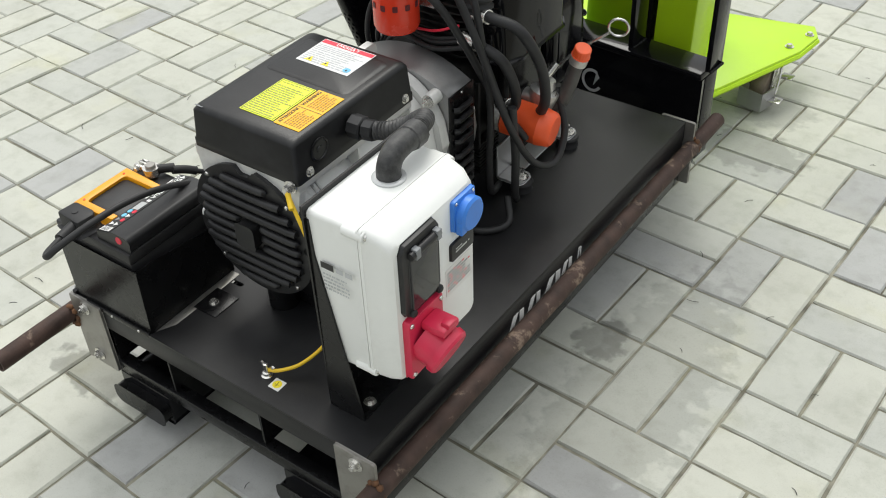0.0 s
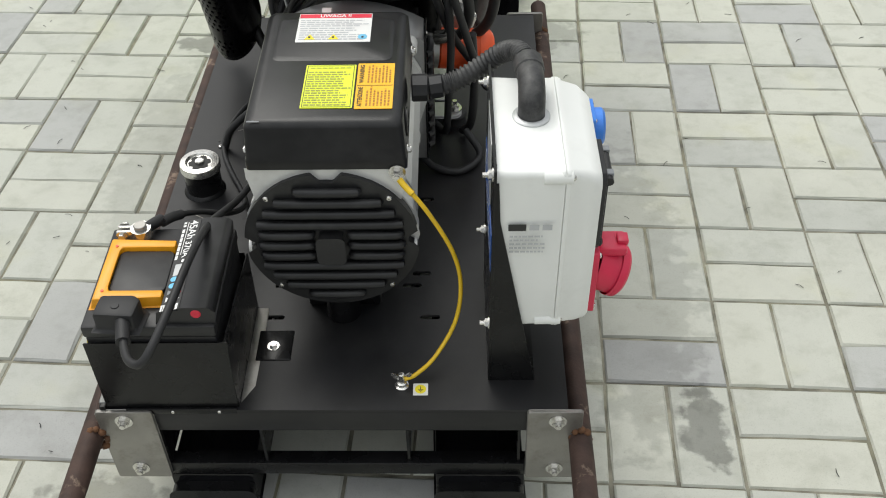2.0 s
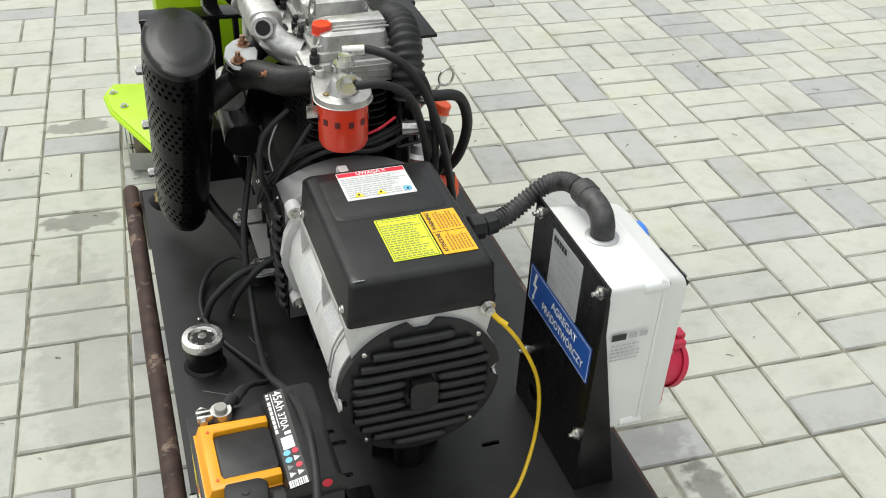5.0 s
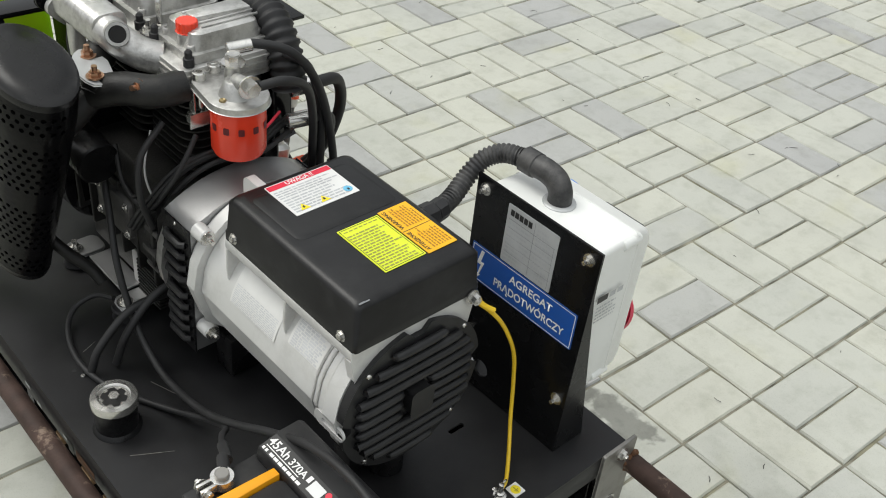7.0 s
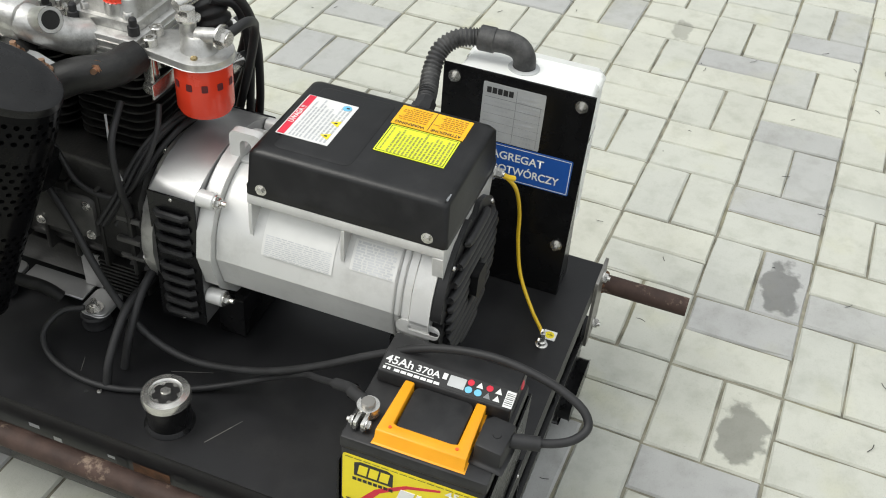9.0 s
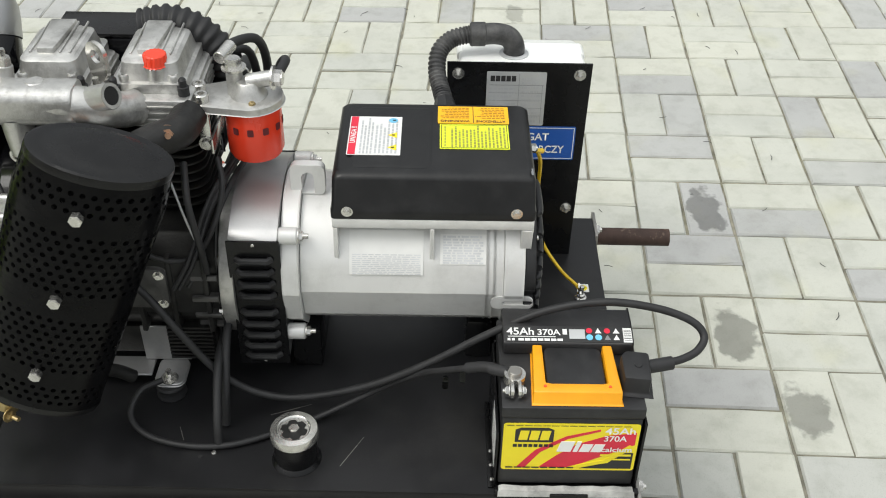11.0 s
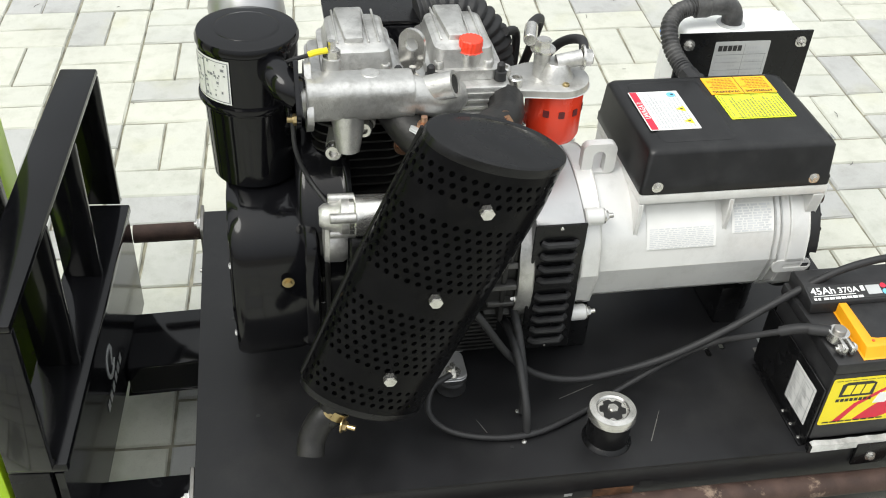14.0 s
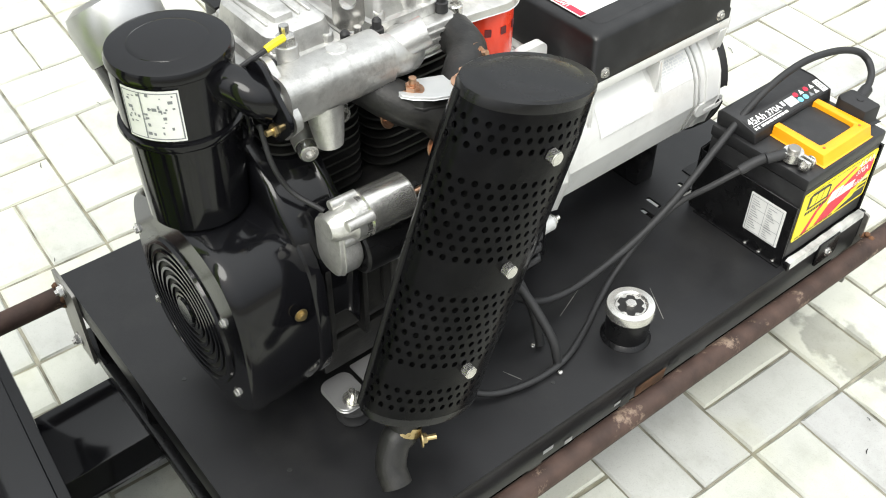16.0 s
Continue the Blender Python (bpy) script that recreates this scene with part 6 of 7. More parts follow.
part("motor_body", cyl((-0.138, 0.735, 0.535), (-0.134, 0.854, 0.538), 0.034, 28, chamfer=0.003), M_BLACK, sm, "black motor body")
part("terminal", cyl((-0.16, 0.787, 0.60), (-0.162, 0.772, 0.602), 0.004, 10), M_COPPER, sm)
part("mount_flange", prism((-0.132, 0.880, 0.555), (-1, 0, 0), (0, 0, 1), rounded(0.05, 0.075, 0.02), 0.006), M_ALU, sm, bevel=0.002)

# silencer in a perforated guard
mf = thing("silencer", (-0.245, 0.79, 0.33), "black silencer in a perforated guard, standing at a slant", "silencer")
T0, T1 = Vector((-0.2435, 0.6925, 0.757)), Vector((-0.2545, 0.8465, 0.382))
LW = (T1 - T0).normalized()
LEN = (T1 - T0).length
SU = LW.cross(Vector((-1, 0, 0))).normalized()
RA, RB = 0.091, 0.059


def guard_at(a, d, k=1.0):
    """The guard's skin: a round the axis (0 faces outward), d along it; it narrows towards the outlet, and the top is cut askew."""
    w = d / LEN
    d += 0.011 * (0.85 + math.sin(a) * k) * (1 - w)
    k *= 1 - 0.06 * max(0.0, 1 - w / 0.14)
    return T0 + LW * d + Vector((-1, 0, 0)) * ((RB - 0.012 * w) * k * math.cos(a)) + SU * ((RA - 0.005 * w) * k * math.sin(a))


bm = bmesh.new()
pitch = 0.0150
rowsn = int(LEN / (pitch * 0.87))
cols = 34
# equal steps along the oval
fine = [guard_at(2 * math.pi * k / 720, 0) for k in range(721)]
run = [0.0]
for p, q in zip(fine, fine[1:]):
    run.append(run[-1] + (q - p).length)
def at_len(s):
    s %= run[-1]
    k = int(np.searchsorted(run, s))
    return 2 * math.pi * k / 720
step = run[-1] / cols
hh = LEN / rowsn
for j in range(rowsn):
    d0, d1 = j * hh, (j + 1) * hh
    u_ = j / rowsn
    band = not (0.03 < u_ < 0.12 or 0.19 < u_ < 0.44 or 0.54 < u_ < 0.78 or 0.86 < u_ < 0.96)
    for i in range(cols):
        s0 = (i + (0.5 if j % 2 else 0)) * step
        s1 = s0 + step
        front = math.cos(at_len((s0 + s1) / 2)) > -0.2
        a0_, a1_ = at_len(s0), at_len(s1)
        if a1_ < a0_:
            a1_ += 2 * math.pi
        if band or not front:
            bm.faces.new([bm.verts.new(guard_at(a, d)) for a, d in ((a0_, d0), ((a0_ + a1_) / 2, d0), (a1_, d0), (a1_, d1), ((a0_ + a1_) / 2, d1), (a0_, d1))])
            continue
        am, dm, ra, rd = (a0_ + a1_) / 2, (d0 + d1) / 2, (a1_ - a0_) * 0.27, hh * 0.31
        outer = [(a0_, d0), (am, d0), (a1_, d0), (a1_, dm), (a1_, d1), (am, d1), (a0_, d1), (a0_, dm)]
        vo = [bm.verts.new(guard_at(a, d)) for a, d in outer]
        hole = [(am + ra * math.cos(radians(t)), dm + rd * math.sin(radians(t))) for t in (225, 270, 315, 0, 45, 90, 135, 180)]
        vi = [bm.verts.new(guard_at(a, d)) for a, d in hole]
        vd = [bm.verts.new(guard_at(a, d, 0.97)) for a, d in hole]
        for k in range(8):
            q = (k + 1) % 8
            bm.faces.new((vo[k], vo[q], vi[q], vi[k]))
            bm.faces.new((vi[k], vi[q], vd[q], vd[k]))
bmesh.ops.remove_doubles(bm, verts=bm.verts, dist=1e-5)
part("perforated_guard", bm, M_GUARD, mf, "black perforated sheet guard")
bm = bmesh.new()
lay = []
for d, k in ((0.004, 0.86), (0.01, 0.9), (LEN - 0.012, 0.9), (LEN - 0.004, 0.86)):
    lay.append([bm.verts.new(guard_at(2 * math.pi * i / 36, d, k)) for i in range(36)])
for a, b in zip(lay, lay[1:]):
    for k in range(36):
        bm.faces.new((a[k], a[(k + 1) % 36], b[(k + 1) % 36], b[k]))
bm.faces.new(lay[0])
bm.faces.new(lay[-1])
# can is coloured black so the guard holes read as shaded
part("inner_can", bm, M_CANSHADE, mf, "inner can coloured black for the shade behind the holes")
for d0, s in ((0.0, -1), (LEN, 1)):
    bm = bmesh.new()
    lay = []
    for dd, k in ((0.004, 1.004), (-0.002, 1.012), (-0.007, 1.0), (-0.009, 0.95), (-0.008, 0.84), (-0.011, 0.74), (-0.013, 0.5), (-0.013, 0.0)):
        d = d0 + dd * (1 if s < 0 else -1)
        lay.append([bm.verts.new(guard_at(2 * math.pi * i / 40, d, k))for i in range(40)] if k else [bm.verts.new(guard_at(0, d, 0.0))])
    for a, b in zip(lay, lay[1:]):
        for k in range(40):
            q = (k + 1) % 40
            bm.faces.new((a[k], a[q], b[q], b[k]) if len(b) > 1 else (a[k], a[q], b[0]))
    part("end_cap", bm, M_BLACK, mf, "pressed black end cap")
for d in (0.0507, 0.1907, 0.3305):
    p = guard_at(0.0, d, 1.01)
    bolt("bolt", p, (-1, 0, 0), 0.0085, M_ZINC, mf, "zinc bolt", height=0.009, washer=False)
part("seam_strip", tube([guard_at(radians(104), d, 1.01) for d in (0.0, 0.2, LEN)], 0.004, 8, 0), M_BLACK, mf)
part("outlet_pipe", tube([guard_at(radians(30), LEN - 0.01, 0.35) + SU * 0.03, T1 + LW * 0.02 + Vector((-0.02, 0.035, 0.0)), Vector((-0.276, 0.900, 0.362)), Vector((-0.287, 0.917, 0.336)), Vector((-0.303, 0.921, 0.317))], 0.0185, 18, 8, closed_ends=False), M_IRON, mf, "dark bent outlet pipe")
# black plug stands in for the shade inside the open pipe
part("outlet_bore", tube([Vector((-0.287, 0.917, 0.337)), Vector((-0.3012, 0.9206, 0.3192))], 0.0165, 18, 0), M_INK_SHADE, mf)
part("pipe_clamp", lathe(T1 + LW * 0.018 + Vector((-0.018, 0.033, 0.004)), (-0.2, 0.55, -0.8), [(0.0195, -0.006), (0.021, -0.006), (0.021, 0.006), (0.0195, 0.006)], 22), M_BRASS, mf, "yellow zinc pipe clamp")
bolt("clamp_bolt", T1 + LW * 0.018 + Vector((-0.040, 0.025, -0.004)), (-0.4, -0.8, 0), 0.007, M_BRASS, mf, stud=0.012)
part("support", tube([T1 + Vector((0.02, 0, 0.03)), (-0.20, 0.80, 0.36), (-0.17, 0.77, 0.325), (-0.16, 0.75, 0.303)], 0.010, 10, 5), M_IRON, mf, "dark support strut")

# fuel filter
ff = thing("fuel_filter", (-0.012, 0.555, 0.617), "red spin-on fuel filter on a cast head", "fuel filter")
part("canister", lathe((-0.012, 0.553, 0.615), (0, 0, 1), [(0, 0.002), (0.028, 0.0), (0.036, 0.004), (0.0395, 0.012), (0.0395, 0.080), (0.036, 0.083)], 36), M_FILTER, ff, "red canister")
for k in range(8):
    a = radians(150 + k * 31)
    c = Vector((-0.012 + 0.0396 * math.cos(a), 0.553 + 0.0396 * math.sin(a), 0.669))
    tdir = Vector((-math.sin(a), math.cos(a), 0))
    part("printed_square", prism(c, tdir, (0, 0, 1), rounded(0.0085, 0.0105, 0.001, 0, 0, 1), 0.0007), M_FADED, ff)
bm = prism((-0.012, 0.560, 0.6985), (1, 0, 0), (0, 1, 0), ring(0.045, 24, 0, -0.006, 180, 360) + [(0.040, 0.03), (0.026, 0.066), (0.010, 0.078), (-0.022, 0.076), (-0.036, 0.055)], 0.010)
part("head_plate", bm, M_ALU, ff, "cast head plate", bevel=0.002)
part("head_boss", lathe((-0.012, 0.556, 0.7085), (0, 0, 1), [(0.026, 0), (0.022, 0.008), (0.017, 0.020), (0.015, 0.022), (0, 0.022)], 22), M_ALU, ff)
part("port", cyl((-0.008, 0.575, 0.708), (-0.005, 0.575, 0.742), 0.0115, 16), M_ALU, ff)
bolt("banjo_bolt", (-0.004, 0.575, 0.744), (0, 0, 1), 0.0115, M_ZINC, ff, "zinc banjo bolt", height=0.014)
part("port", cyl((-0.012, 0.556, 0.728), (-0.013, 0.522, 0.735), 0.011, 16), M_ALU, ff)
bolt("banjo_bolt", (-0.013, 0.522, 0.735), (-0.1, -1, 0), 0.0115, M_ZINC, ff, height=0.013)
for x, y in ((-0.034, 0.617), (-0.004, 0.626)):
    part("cap_screw", lathe((x, y, 0.7085), (0, 0, 1), [(0.010, 0), (0.010, 0.011), (0.0085, 0.0125), (0.005, 0.0125), (0.0045, 0.007), (0, 0.007)], 16), M_ZINC, ff)
    part("stand_off", cyl((x, y, 0.66), (x, y, 0.6985), 0.0075, 12), M_ZINC, ff)
screw("bleed_screw", (-0.040, 0.548, 0.7085), (0, 0, 1), 0.005, M_BRASS, ff)
part("bracket", box(-0.06, 0.03, 0.603, 0.607, 0.640, 0.663), M_ZINC, ff, "zinc mounting bracket", bevel=0.001)
part("bracket_arm", box(-0.050, -0.047, 0.607, 0.622, 0.642, 0.700), M_ZINC, ff, bevel=0.001)
bolt("bolt", (-0.050, 0.6145, 0.652), (-1, 0, 0), 0.007, M_ZINC, ff)

# oil filter, oil filler and dipstick on the far side
ol = thing("oil_filter", (0.175, 0.68, 0.385), "orange spin-on oil filter", "oil filter")
part("canister", lathe((0.115, 0.668, 0.425), (1, 0.12, -0.10), [(0.030, 0), (0.0365, 0.003), (0.0365, 0.07), (0.0375, 0.072), (0.0365, 0.076), (0.034, 0.092), (0.028, 0.098), (0, 0.0985)], 10), M_ORANGE, ol, "orange faceted canister")
part("seat", cyl((0.095, 0.666, 0.427), (0.116, 0.668, 0.425), 0.034, 20), M_ALU, ol)
fi = thing("side_filler", (0.19, 0.765, 0.45), "aluminium oil filler pipe with an orange cap", "oil filler")
part("neck", tube([(0.115, 0.745, 0.40), (0.150, 0.752, 0.405), (0.178, 0.760, 0.425), (0.191, 0.766, 0.460), (0.199, 0.770, 0.495), (0.206, 0.773, 0.520)], 0.0135, 16, 5), M_CAST, fi, "grey cast filler neck")
part("collar", lathe((0.203, 0.7718, 0.509), (0.28, 0.1, 0.95), [(0.0135, -0.004), (0.0165, -0.002), (0.0165, 0.012), (0.014, 0.014)], 20), M_ALU, fi, "aluminium collar")
grip = [((0.0168 if k % 2 else 0.0155) * math.cos(2 * math.pi * k / 36), (0.0168 if k % 2 else 0.0155) * math.sin(2 * math.pi * k / 36)) for k in range(36)]
part("cap", prism((0.2075, 0.7734, 0.524), (0.96, 0, -0.28), (-0.03, 0.99, 0.1), grip, 0.018), M_ORANGE, fi, "orange ribbed cap", bevel=0.0015, segments=1)
dp = thing("dipstick", (0.15, 0.80, 0.45), "steel dipstick with a wire ring", "dipstick")
part("rod", tube([(0.12, 0.80, 0.44), (0.17, 0.815, 0.50), (0.225, 0.835, 0.545)], 0.003, 8, 5), M_ZINC, dp)
part("ring", tube([Vector((0.240, 0.843, 0.556)) + Vector((0.017 * math.cos(radians(a)), 0.006 * math.cos(radians(a)), 0.017 * math.sin(radians(a)))) for a in range(220, 581, 20)], 0.0026, 8, 0), M_ZINC, dp)
fp = thing("fuel_pump", (0.13, 0.73, 0.42), "cast aluminium fuel lift pump", "fuel pump")
part("body", lathe((0.150, 0.725, 0.42), (0.2, 0.2, 1), [(0, 0), (0.02, 0), (0.024, 0.008), (0.028, 0.03), (0.028, 0.038), (0.018, 0.045), (0.014, 0.06), (0, 0.062)], 20), M_ALU, fp)
part("arm", cyl((0.10, 0.72, 0.44), (0.15, 0.725, 0.44), 0.016, 14), M_ALU, fp)
part("fitting", cyl((0.150, 0.735, 0.47), (0.165, 0.76, 0.50), 0.008, 10), M_ZINC, fp)
bolt("bolt", (0.175, 0.73, 0.452), (1, 0, 0), 0.007, M_ZINC, fp)

# hoses and cables round the engine
def hose(pts, r, lab, ends=(), cat="hose", mat=None):
    h = thing("hose" if cat == "hose" else "cable", pts[0], lab, cat, "engine hoses and cables")
    part("sheath", tube(pts, r, 12, 8), mat or M_RUBBER, h)
    for k in ends:
        a, b = (Vector(pts[0]), Vector(pts[1])) if k == 0 else (Vector(pts[-1]), Vector(pts[-2]))
        w = (b - a).normalized()
        part("ferrule", cyl(a - w * 0.006, a + w * 0.030, r * 1.35, 14, chamfer=0.001), M_ZINC, h, "zinc hose ferrule")
    return h


hose([(0.110, 0.600, 0.655), (0.150, 0.590, 0.660), (0.195, 0.600, 0.645), (0.222, 0.625, 0.575), (0.215, 0.655, 0.49), (0.178, 0.69, 0.43), (0.155, 0.70, 0.415)], 0.0095, "thick black fuel hose with zinc ferrules", (0, 1))
hose([(0.095, 0.585, 0.610), (0.135, 0.575, 0.612), (0.170, 0.585, 0.590), (0.180, 0.61, 0.53), (0.165, 0.635, 0.475), (0.13, 0.65, 0.46)], 0.0095, "thick black oil hose with zinc ferrules", (0, 1))
hose([(-0.004, 0.590, 0.757), (0.03, 0.58, 0.760), (0.075, 0.555, 0.745), (0.115, 0.55, 0.69), (0.15, 0.56, 0.60), (0.185, 0.585, 0.47), (0.21, 0.63, 0.375), (0.222, 0.69, 0.345), (0.215, 0.735, 0.39), (0.185, 0.75, 0.46)], 0.0068, "black fuel line from the filter", (0,))
hose([(-0.010, 0.513, 0.735), (0.03, 0.508, 0.735), (0.08, 0.525, 0.70), (0.115, 0.555, 0.62), (0.15, 0.60, 0.50), (0.19, 0.635, 0.415)], 0.0068, "black fuel return line", ())
hose([(0.09, 0.60, 0.72), (0.12, 0.575, 0.70), (0.14, 0.57, 0.62), (0.15, 0.58, 0.50), (0.145, 0.585, 0.38), (0.14, 0.60, 0.30), (0.12, 0.66, 0.272)], 0.0065, "black rubber drain hose")
hose([(0.175, 0.60, 0.30), (0.20, 0.56, 0.275), (0.165, 0.52, 0.270), (0.12, 0.53, 0.272), (0.09, 0.56, 0.285)], 0.0065, "black hose lying on the deck")
hose([(0.185, 0.595, 0.50), (0.19, 0.60, 0.40), (0.185, 0.61, 0.31), (0.17, 0.64, 0.270)], 0.0075, "black hose dropping to the deck")
d = thing("intake_bellows", (0.10, 0.62, 0.66), "black ribbed air duct beside the heads", "air duct")
part("duct", tube([(0.115, 0.73, 0.742), (0.118, 0.69, 0.748), (0.115, 0.65, 0.735), (0.112, 0.62, 0.70), (0.112, 0.61, 0.655)], 0.026, 18, 14, radii=lambda i, n: 0.028 - 0.004 * (i % 4 >= 2)), M_RUBBER, d, sharp=60)
# wiring on the near side
rnd = random.Random(11)
for k in range(5):
    o = Vector((rnd.uniform(-0.012, 0.012), rnd.uniform(-0.012, 0.012), rnd.uniform(-0.01, 0.01)))
    q = [Vector(p) + o for p in ((0.10, 0.60, 0.60), (0.03, 0.585, 0.585), (-0.04, 0.592, 0.590), (-0.085, 0.612, 0.560), (-0.125, 0.635, 0.500), (-0.135, 0.66, 0.455))]
    hose(q, 0.0034 + 0.001 * (k % 2), "black wiring loom strapped along the engine", cat="cable")
hose([(-0.06, 0.60, 0.63), (-0.085, 0.592, 0.60), (-0.11, 0.605, 0.55), (-0.125, 0.64, 0.50), (-0.13, 0.70, 0.51), (-0.12, 0.74, 0.56)], 0.004, "black wire to the starter", cat="cable")
hose([(-0.09, 0.64, 0.64), (-0.135, 0.63, 0.60), (-0.145, 0.62, 0.54), (-0.13, 0.62, 0.48)], 0.005, "black wire beside the crankcase", cat="cable")
hose([(-0.10, 0.66, 0.62), (-0.125, 0.64, 0.57), (-0.118, 0.63, 0.52), (-0.10, 0.625, 0.50)], 0.0017, "thin pale grey wire on the engine", cat="cable", mat=M_LABELS)
hose([(0.08, 0.592, 0.628), (0.04, 0.582, 0.612), (-0.005, 0.587, 0.602)], 0.0024, "thin red wire behind the filter", cat="cable", mat=M_INKR)
hose([(-0.085, 0.912, 0.705), (-0.098, 0.91, 0.66), (-0.105, 0.895, 0.62), (-0.135, 0.875, 0.602)], 0.003, "thin black wire below the manifold", cat="cable")
hose([(-0.055, 0.605, 0.36), (-0.10, 0.603, 0.375), (-0.150, 0.602, 0.365), (-0.200, 0.600, 0.315), (-0.222, 0.601, 0.264)], 0.0065, "black rubber hose through the deck")
hose([(-0.065, 0.62, 0.33), (-0.12, 0.612, 0.35), (-0.185, 0.610, 0.350), (-0.243, 0.606, 0.305), (-0.262, 0.605, 0.264)], 0.0065, "black rubber hose through the deck")
for x, y in ((-0.209, 0.612), (-0.268, 0.616)):
    g = thing("grommet_screw", (x, y, DECK), "small zinc screw in the deck", "screw", "deck screws")
    screw("head", (x, y, DECK), (0, 0, 1), 0.004, M_ZINC, g)

# engine mounts
for s, ys in ((-1, (0.694, 0.868)), (1, (0.68, 0.86))):
    bp_ = thing("mount_plate", (s * 0.13, 0.77, 0.288), "bare steel engine mounting plate", "bracket", "mounting plates")
    xo = -0.138 if s < 0 else 0.135
    for yc in ys:
        out = rounded(0.060, 0.046, 0.014, 0, 0, 4)
        part("plate", prism((xo, yc, 0.288), (1, 0, 0), (0, 1, 0), out, 0.005), M_SHEET, bp_, "bare steel plate", bevel=0.001, segments=1)
    part("bar", box(xo - s * 0.012 - 0.02, xo - s * 0.012 + 0.02, ys[0] + 0.03, ys[1] - 0.03, 0.2885, 0.2925), M_SHEET, bp_, bevel=0.001, segments=1)
    part("upright", box(s * 0.112 - 0.002, s * 0.112 + 0.002, ys[0] - 0.025, ys[0] + 0.045, 0.2935, 0.362), M_SHEET, bp_, bevel=0.001, segments=1)
    for yc in ys:
        mt = thing("rubber_mount", (xo + s * 0.018, yc, DECK), "black rubber engine mount", "engine mount", "engine mounts")
        part("rubber", lathe((xo + s * 0.018, yc, DECK), (0, 0, 1), [(0, 0), (0.021, 0), (0.023, 0.004), (0.020, 0.013), (0.023, 0.022), (0.021, 0.0258), (0, 0.0258)], 22), M_RUBBER, mt)
        bolt("bolt", (xo + s * 0.018, yc, 0.2935), (0, 0, 1), 0.009, M_ZINC, mt, stud=0.010)
# capped filler on the deck
pk = thing("tank_filler", (-0.277, 0.49, DECK), "black filler neck with a scratched steel cap", "filler cap")
part("neck", lathe((-0.277, 0.49, DECK), (0, 0, 1), [(0.036, 0), (0.034, 0.003), (0.031, 0.006), (0.031, 0.048)], 32), M_BLACK, pk, "black filler neck")
part("cap", lathe((-0.277, 0.49, DECK), (0, 0, 1), [(0.031, 0.0485), (0.0345, 0.049), (0.0345, 0.058), (0.033, 0.0615), (0.024, 0.0625), (0.0225, 0.0615), (0.021, 0.0585), (0, 0.0585)], 36), M_ZINC, pk, "scratched steel cap")
part("cap_recess", prism((-0.277, 0.49, DECK + 0.0588), (1, 0, 0), (0, 1, 0), [((0.019 if k % 6 < 4 else 0.015) * math.cos(2 * math.pi * k / 36), (0.019 if k % 6 < 4 else 0.015) * math.sin(2 * math.pi * k / 36)) for k in range(36)], 0.0004), M_IRON, pk, "dark worn recess")
bolt("lock", (-0.277, 0.49, DECK + 0.0592), (0, 0, 1), 0.008, M_ZINC, pk, washer=False, height=0.004)

# ---- paving blocks in pairs, laid crosswise ----
ORIGIN, ACROSS, ALONG = Vector((0.406, 0.0551)), Vector((0.2133, -0.0131)), Vector((0.0131, 0.2133))


def block_mesh(seed):
    """A concrete block with chamfered, slightly chipped upper edges, lying along x."""
    rnd = random.Random(seed)
    me = bpy.data.meshes.new("paving_block")
    lx, ly, c = 0.2082, 0.1016, 0.0030
    vs, fs = [], []
    rim = [(-1, -1), (-0.35, -1), (0.4, -1), (1, -1), (1, 0.1), (1, 1), (0.3, 1), (-0.4, 1), (-1, 1), (-1, -0.1)]
    n = len(rim)
    for k, (z, i) in enumerate(((-0.02, 0.0), (-0.0042, 0.0), (0.0, c))):
        for sx, sy in rim:
            w = 0.0010 if k == 2 else 0.0005
            j = (rnd.gauss(0, w * 0.6), rnd.gauss(0, w)) if k else (0, 0)
            chip = 0.82 if k == 2 and rnd.random() < 0.08 else 1.0
            ex, ey = (i if abs(sx) == 1 else 0), (i if abs(sy) == 1 else 0)
            vs.append(((sx * lx / 2 - math.copysign(ex, sx) + j[0]) * (chip if abs(sx) < 1 else 1), (sy * ly / 2 - math.copysign(ey, sy) + j[1]) * (0.97 if chip < 1 else 1), z + (rnd.uniform(-0.0007, 0.0004) if k == 2 else 0)))
    for k in (0, n):
        for q in range(n):
            fs.append((k + q, k + (q + 1) % n, k + n + (q + 1) % n, k + n + q))
    fs.append(tuple(range(2 * n, 3 * n)))
    me.from_pydata(vs, [], fs)
    me.materials.append(M_BRICK)
    me.update()
    return me


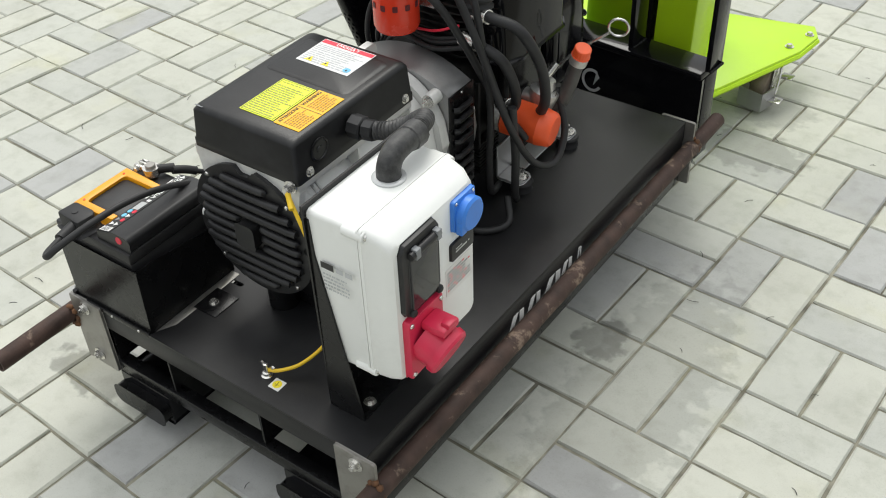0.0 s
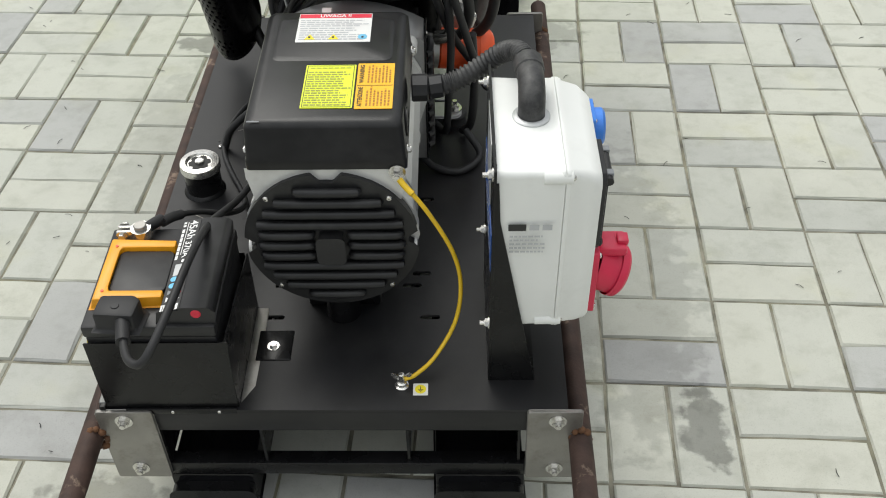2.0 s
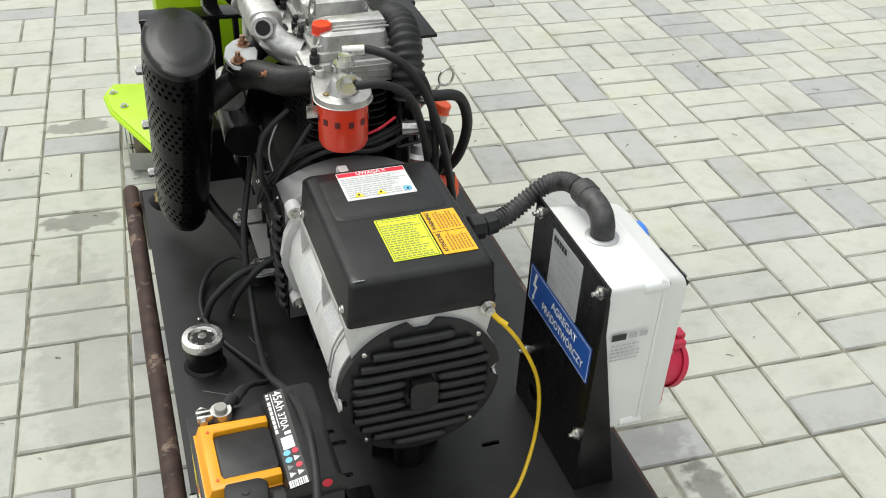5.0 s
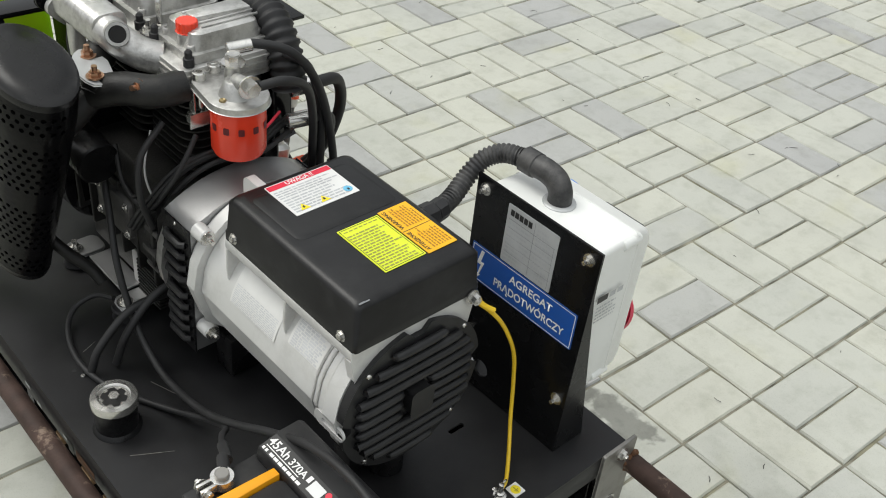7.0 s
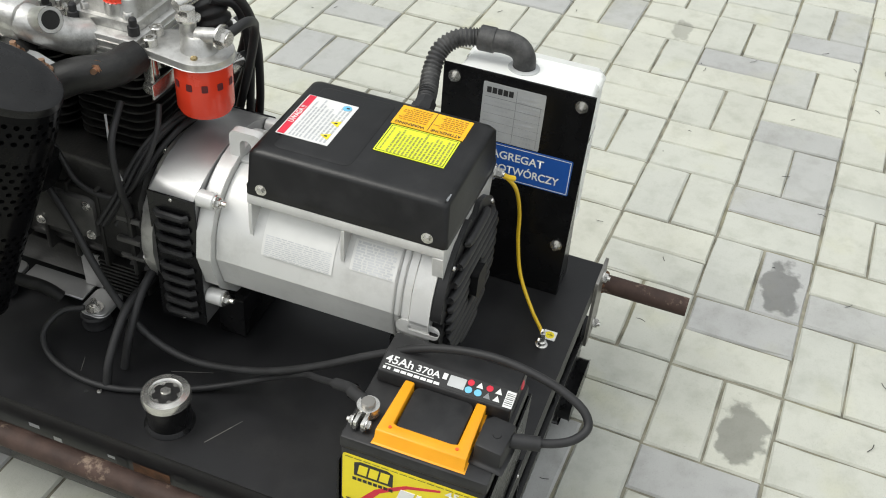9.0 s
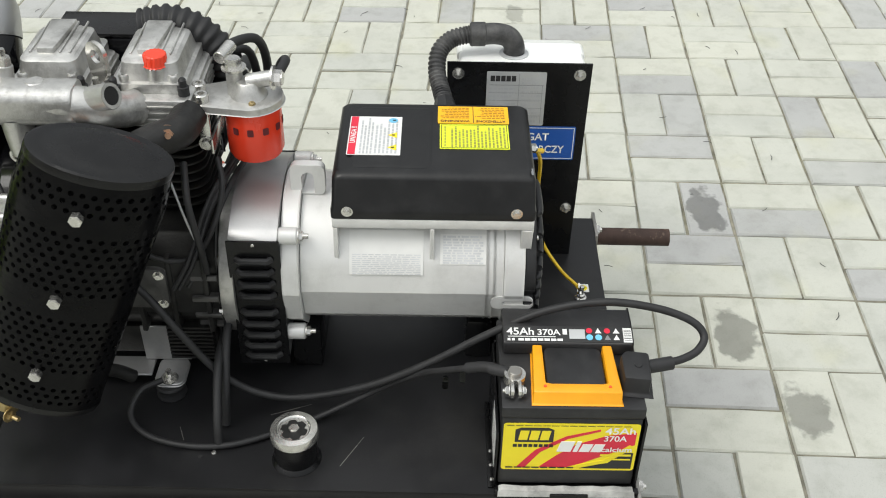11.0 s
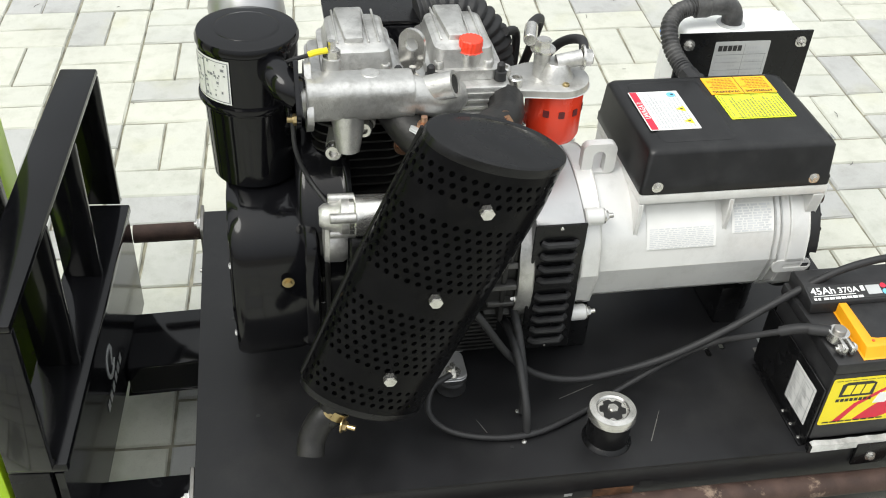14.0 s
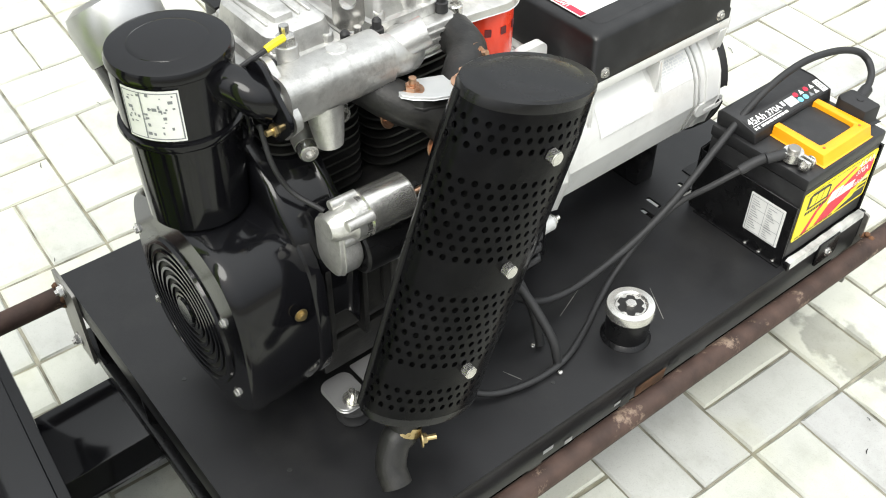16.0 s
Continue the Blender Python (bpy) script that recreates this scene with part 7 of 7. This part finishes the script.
kinds = [block_mesh(k) for k in range(16)]
spots = []
rnd = random.Random(5)
for i in range(-18, 17):
    for j in range(-15, 20):
        x, y = ORIGIN + ACROSS * (i + 0.5) + ALONG * (j + 0.5)
        for k in (-1, 1):
            upright = (i + j) % 2 == 0
            px, py = Vector((x, y)) + (ACROSS if upright else ALONG) * (k / 4)
            spots.append((px + rnd.gauss(0, 0.0008), py + rnd.gauss(0, 0.0008), 86.5 if upright else -3.5, rnd.gauss(0, 0.28), rnd.gauss(0, 0.0008), rnd.gauss(0, 0.35), rnd.gauss(0, 0.35), rnd.randrange(16), rnd.random() < 0.5))
# the stretch round the skid first
spots.sort(key=lambda s: abs(s[0] - 0.15) * 0.95 + abs(s[1] - 0.35))
vs, fs = [], []
for n_, (x, y, turn, da, dz, ta, tb_, kind_, flip) in enumerate(spots):
    m = pose(x, y, dz, ta * 0.6, tb_ * 0.6, turn + da + (180 if flip else 0))
    if n_ < 300:
        ob = new("paving_block", kinds[kind_])
        ob.parent = ground
        ob.matrix_local = m
    else:
        b0 = len(vs)
        vs += [tuple(m @ v_.co) for v_ in kinds[kind_].vertices]
        fs += [tuple(b0 + q for q in p_.vertices) for p_ in kinds[kind_].polygons]
far = bpy.data.meshes.new("far_paving")
far.from_pydata(vs, [], fs)
far.materials.append(M_BRICK)
far.update()
fo_ = new("far_paving", far)
fo_.parent = ground
tagged(fo_, "grey concrete paving blocks further off", kind="stuff")
# dry stalks and bits on the paving
bm = bmesh.new()
rnd = random.Random(9)
for k in range(150):
    x, y, a = rnd.uniform(-1.2, 1.9), rnd.uniform(-0.6, 2.2), rnd.uniform(0, 6.3)
    if -0.4 < x < 0.4 and 0 < y < 1.1:
        continue
    l = rnd.uniform(0.006, 0.026)
    c, s = math.cos(a), math.sin(a)
    tube([(x, y, 0.002), (x + c * l * 0.5 - s * l * 0.1, y + s * l * 0.5 + c * l * 0.1, 0.0028), (x + c * l, y + s * l, 0.002)], 0.0007, 4, 3, bm)
deb = part("dry_stalks", bm, M_IRON)
tagged(deb, "dry stalks and bits strewn on the paving", "debris", kind="stuff")
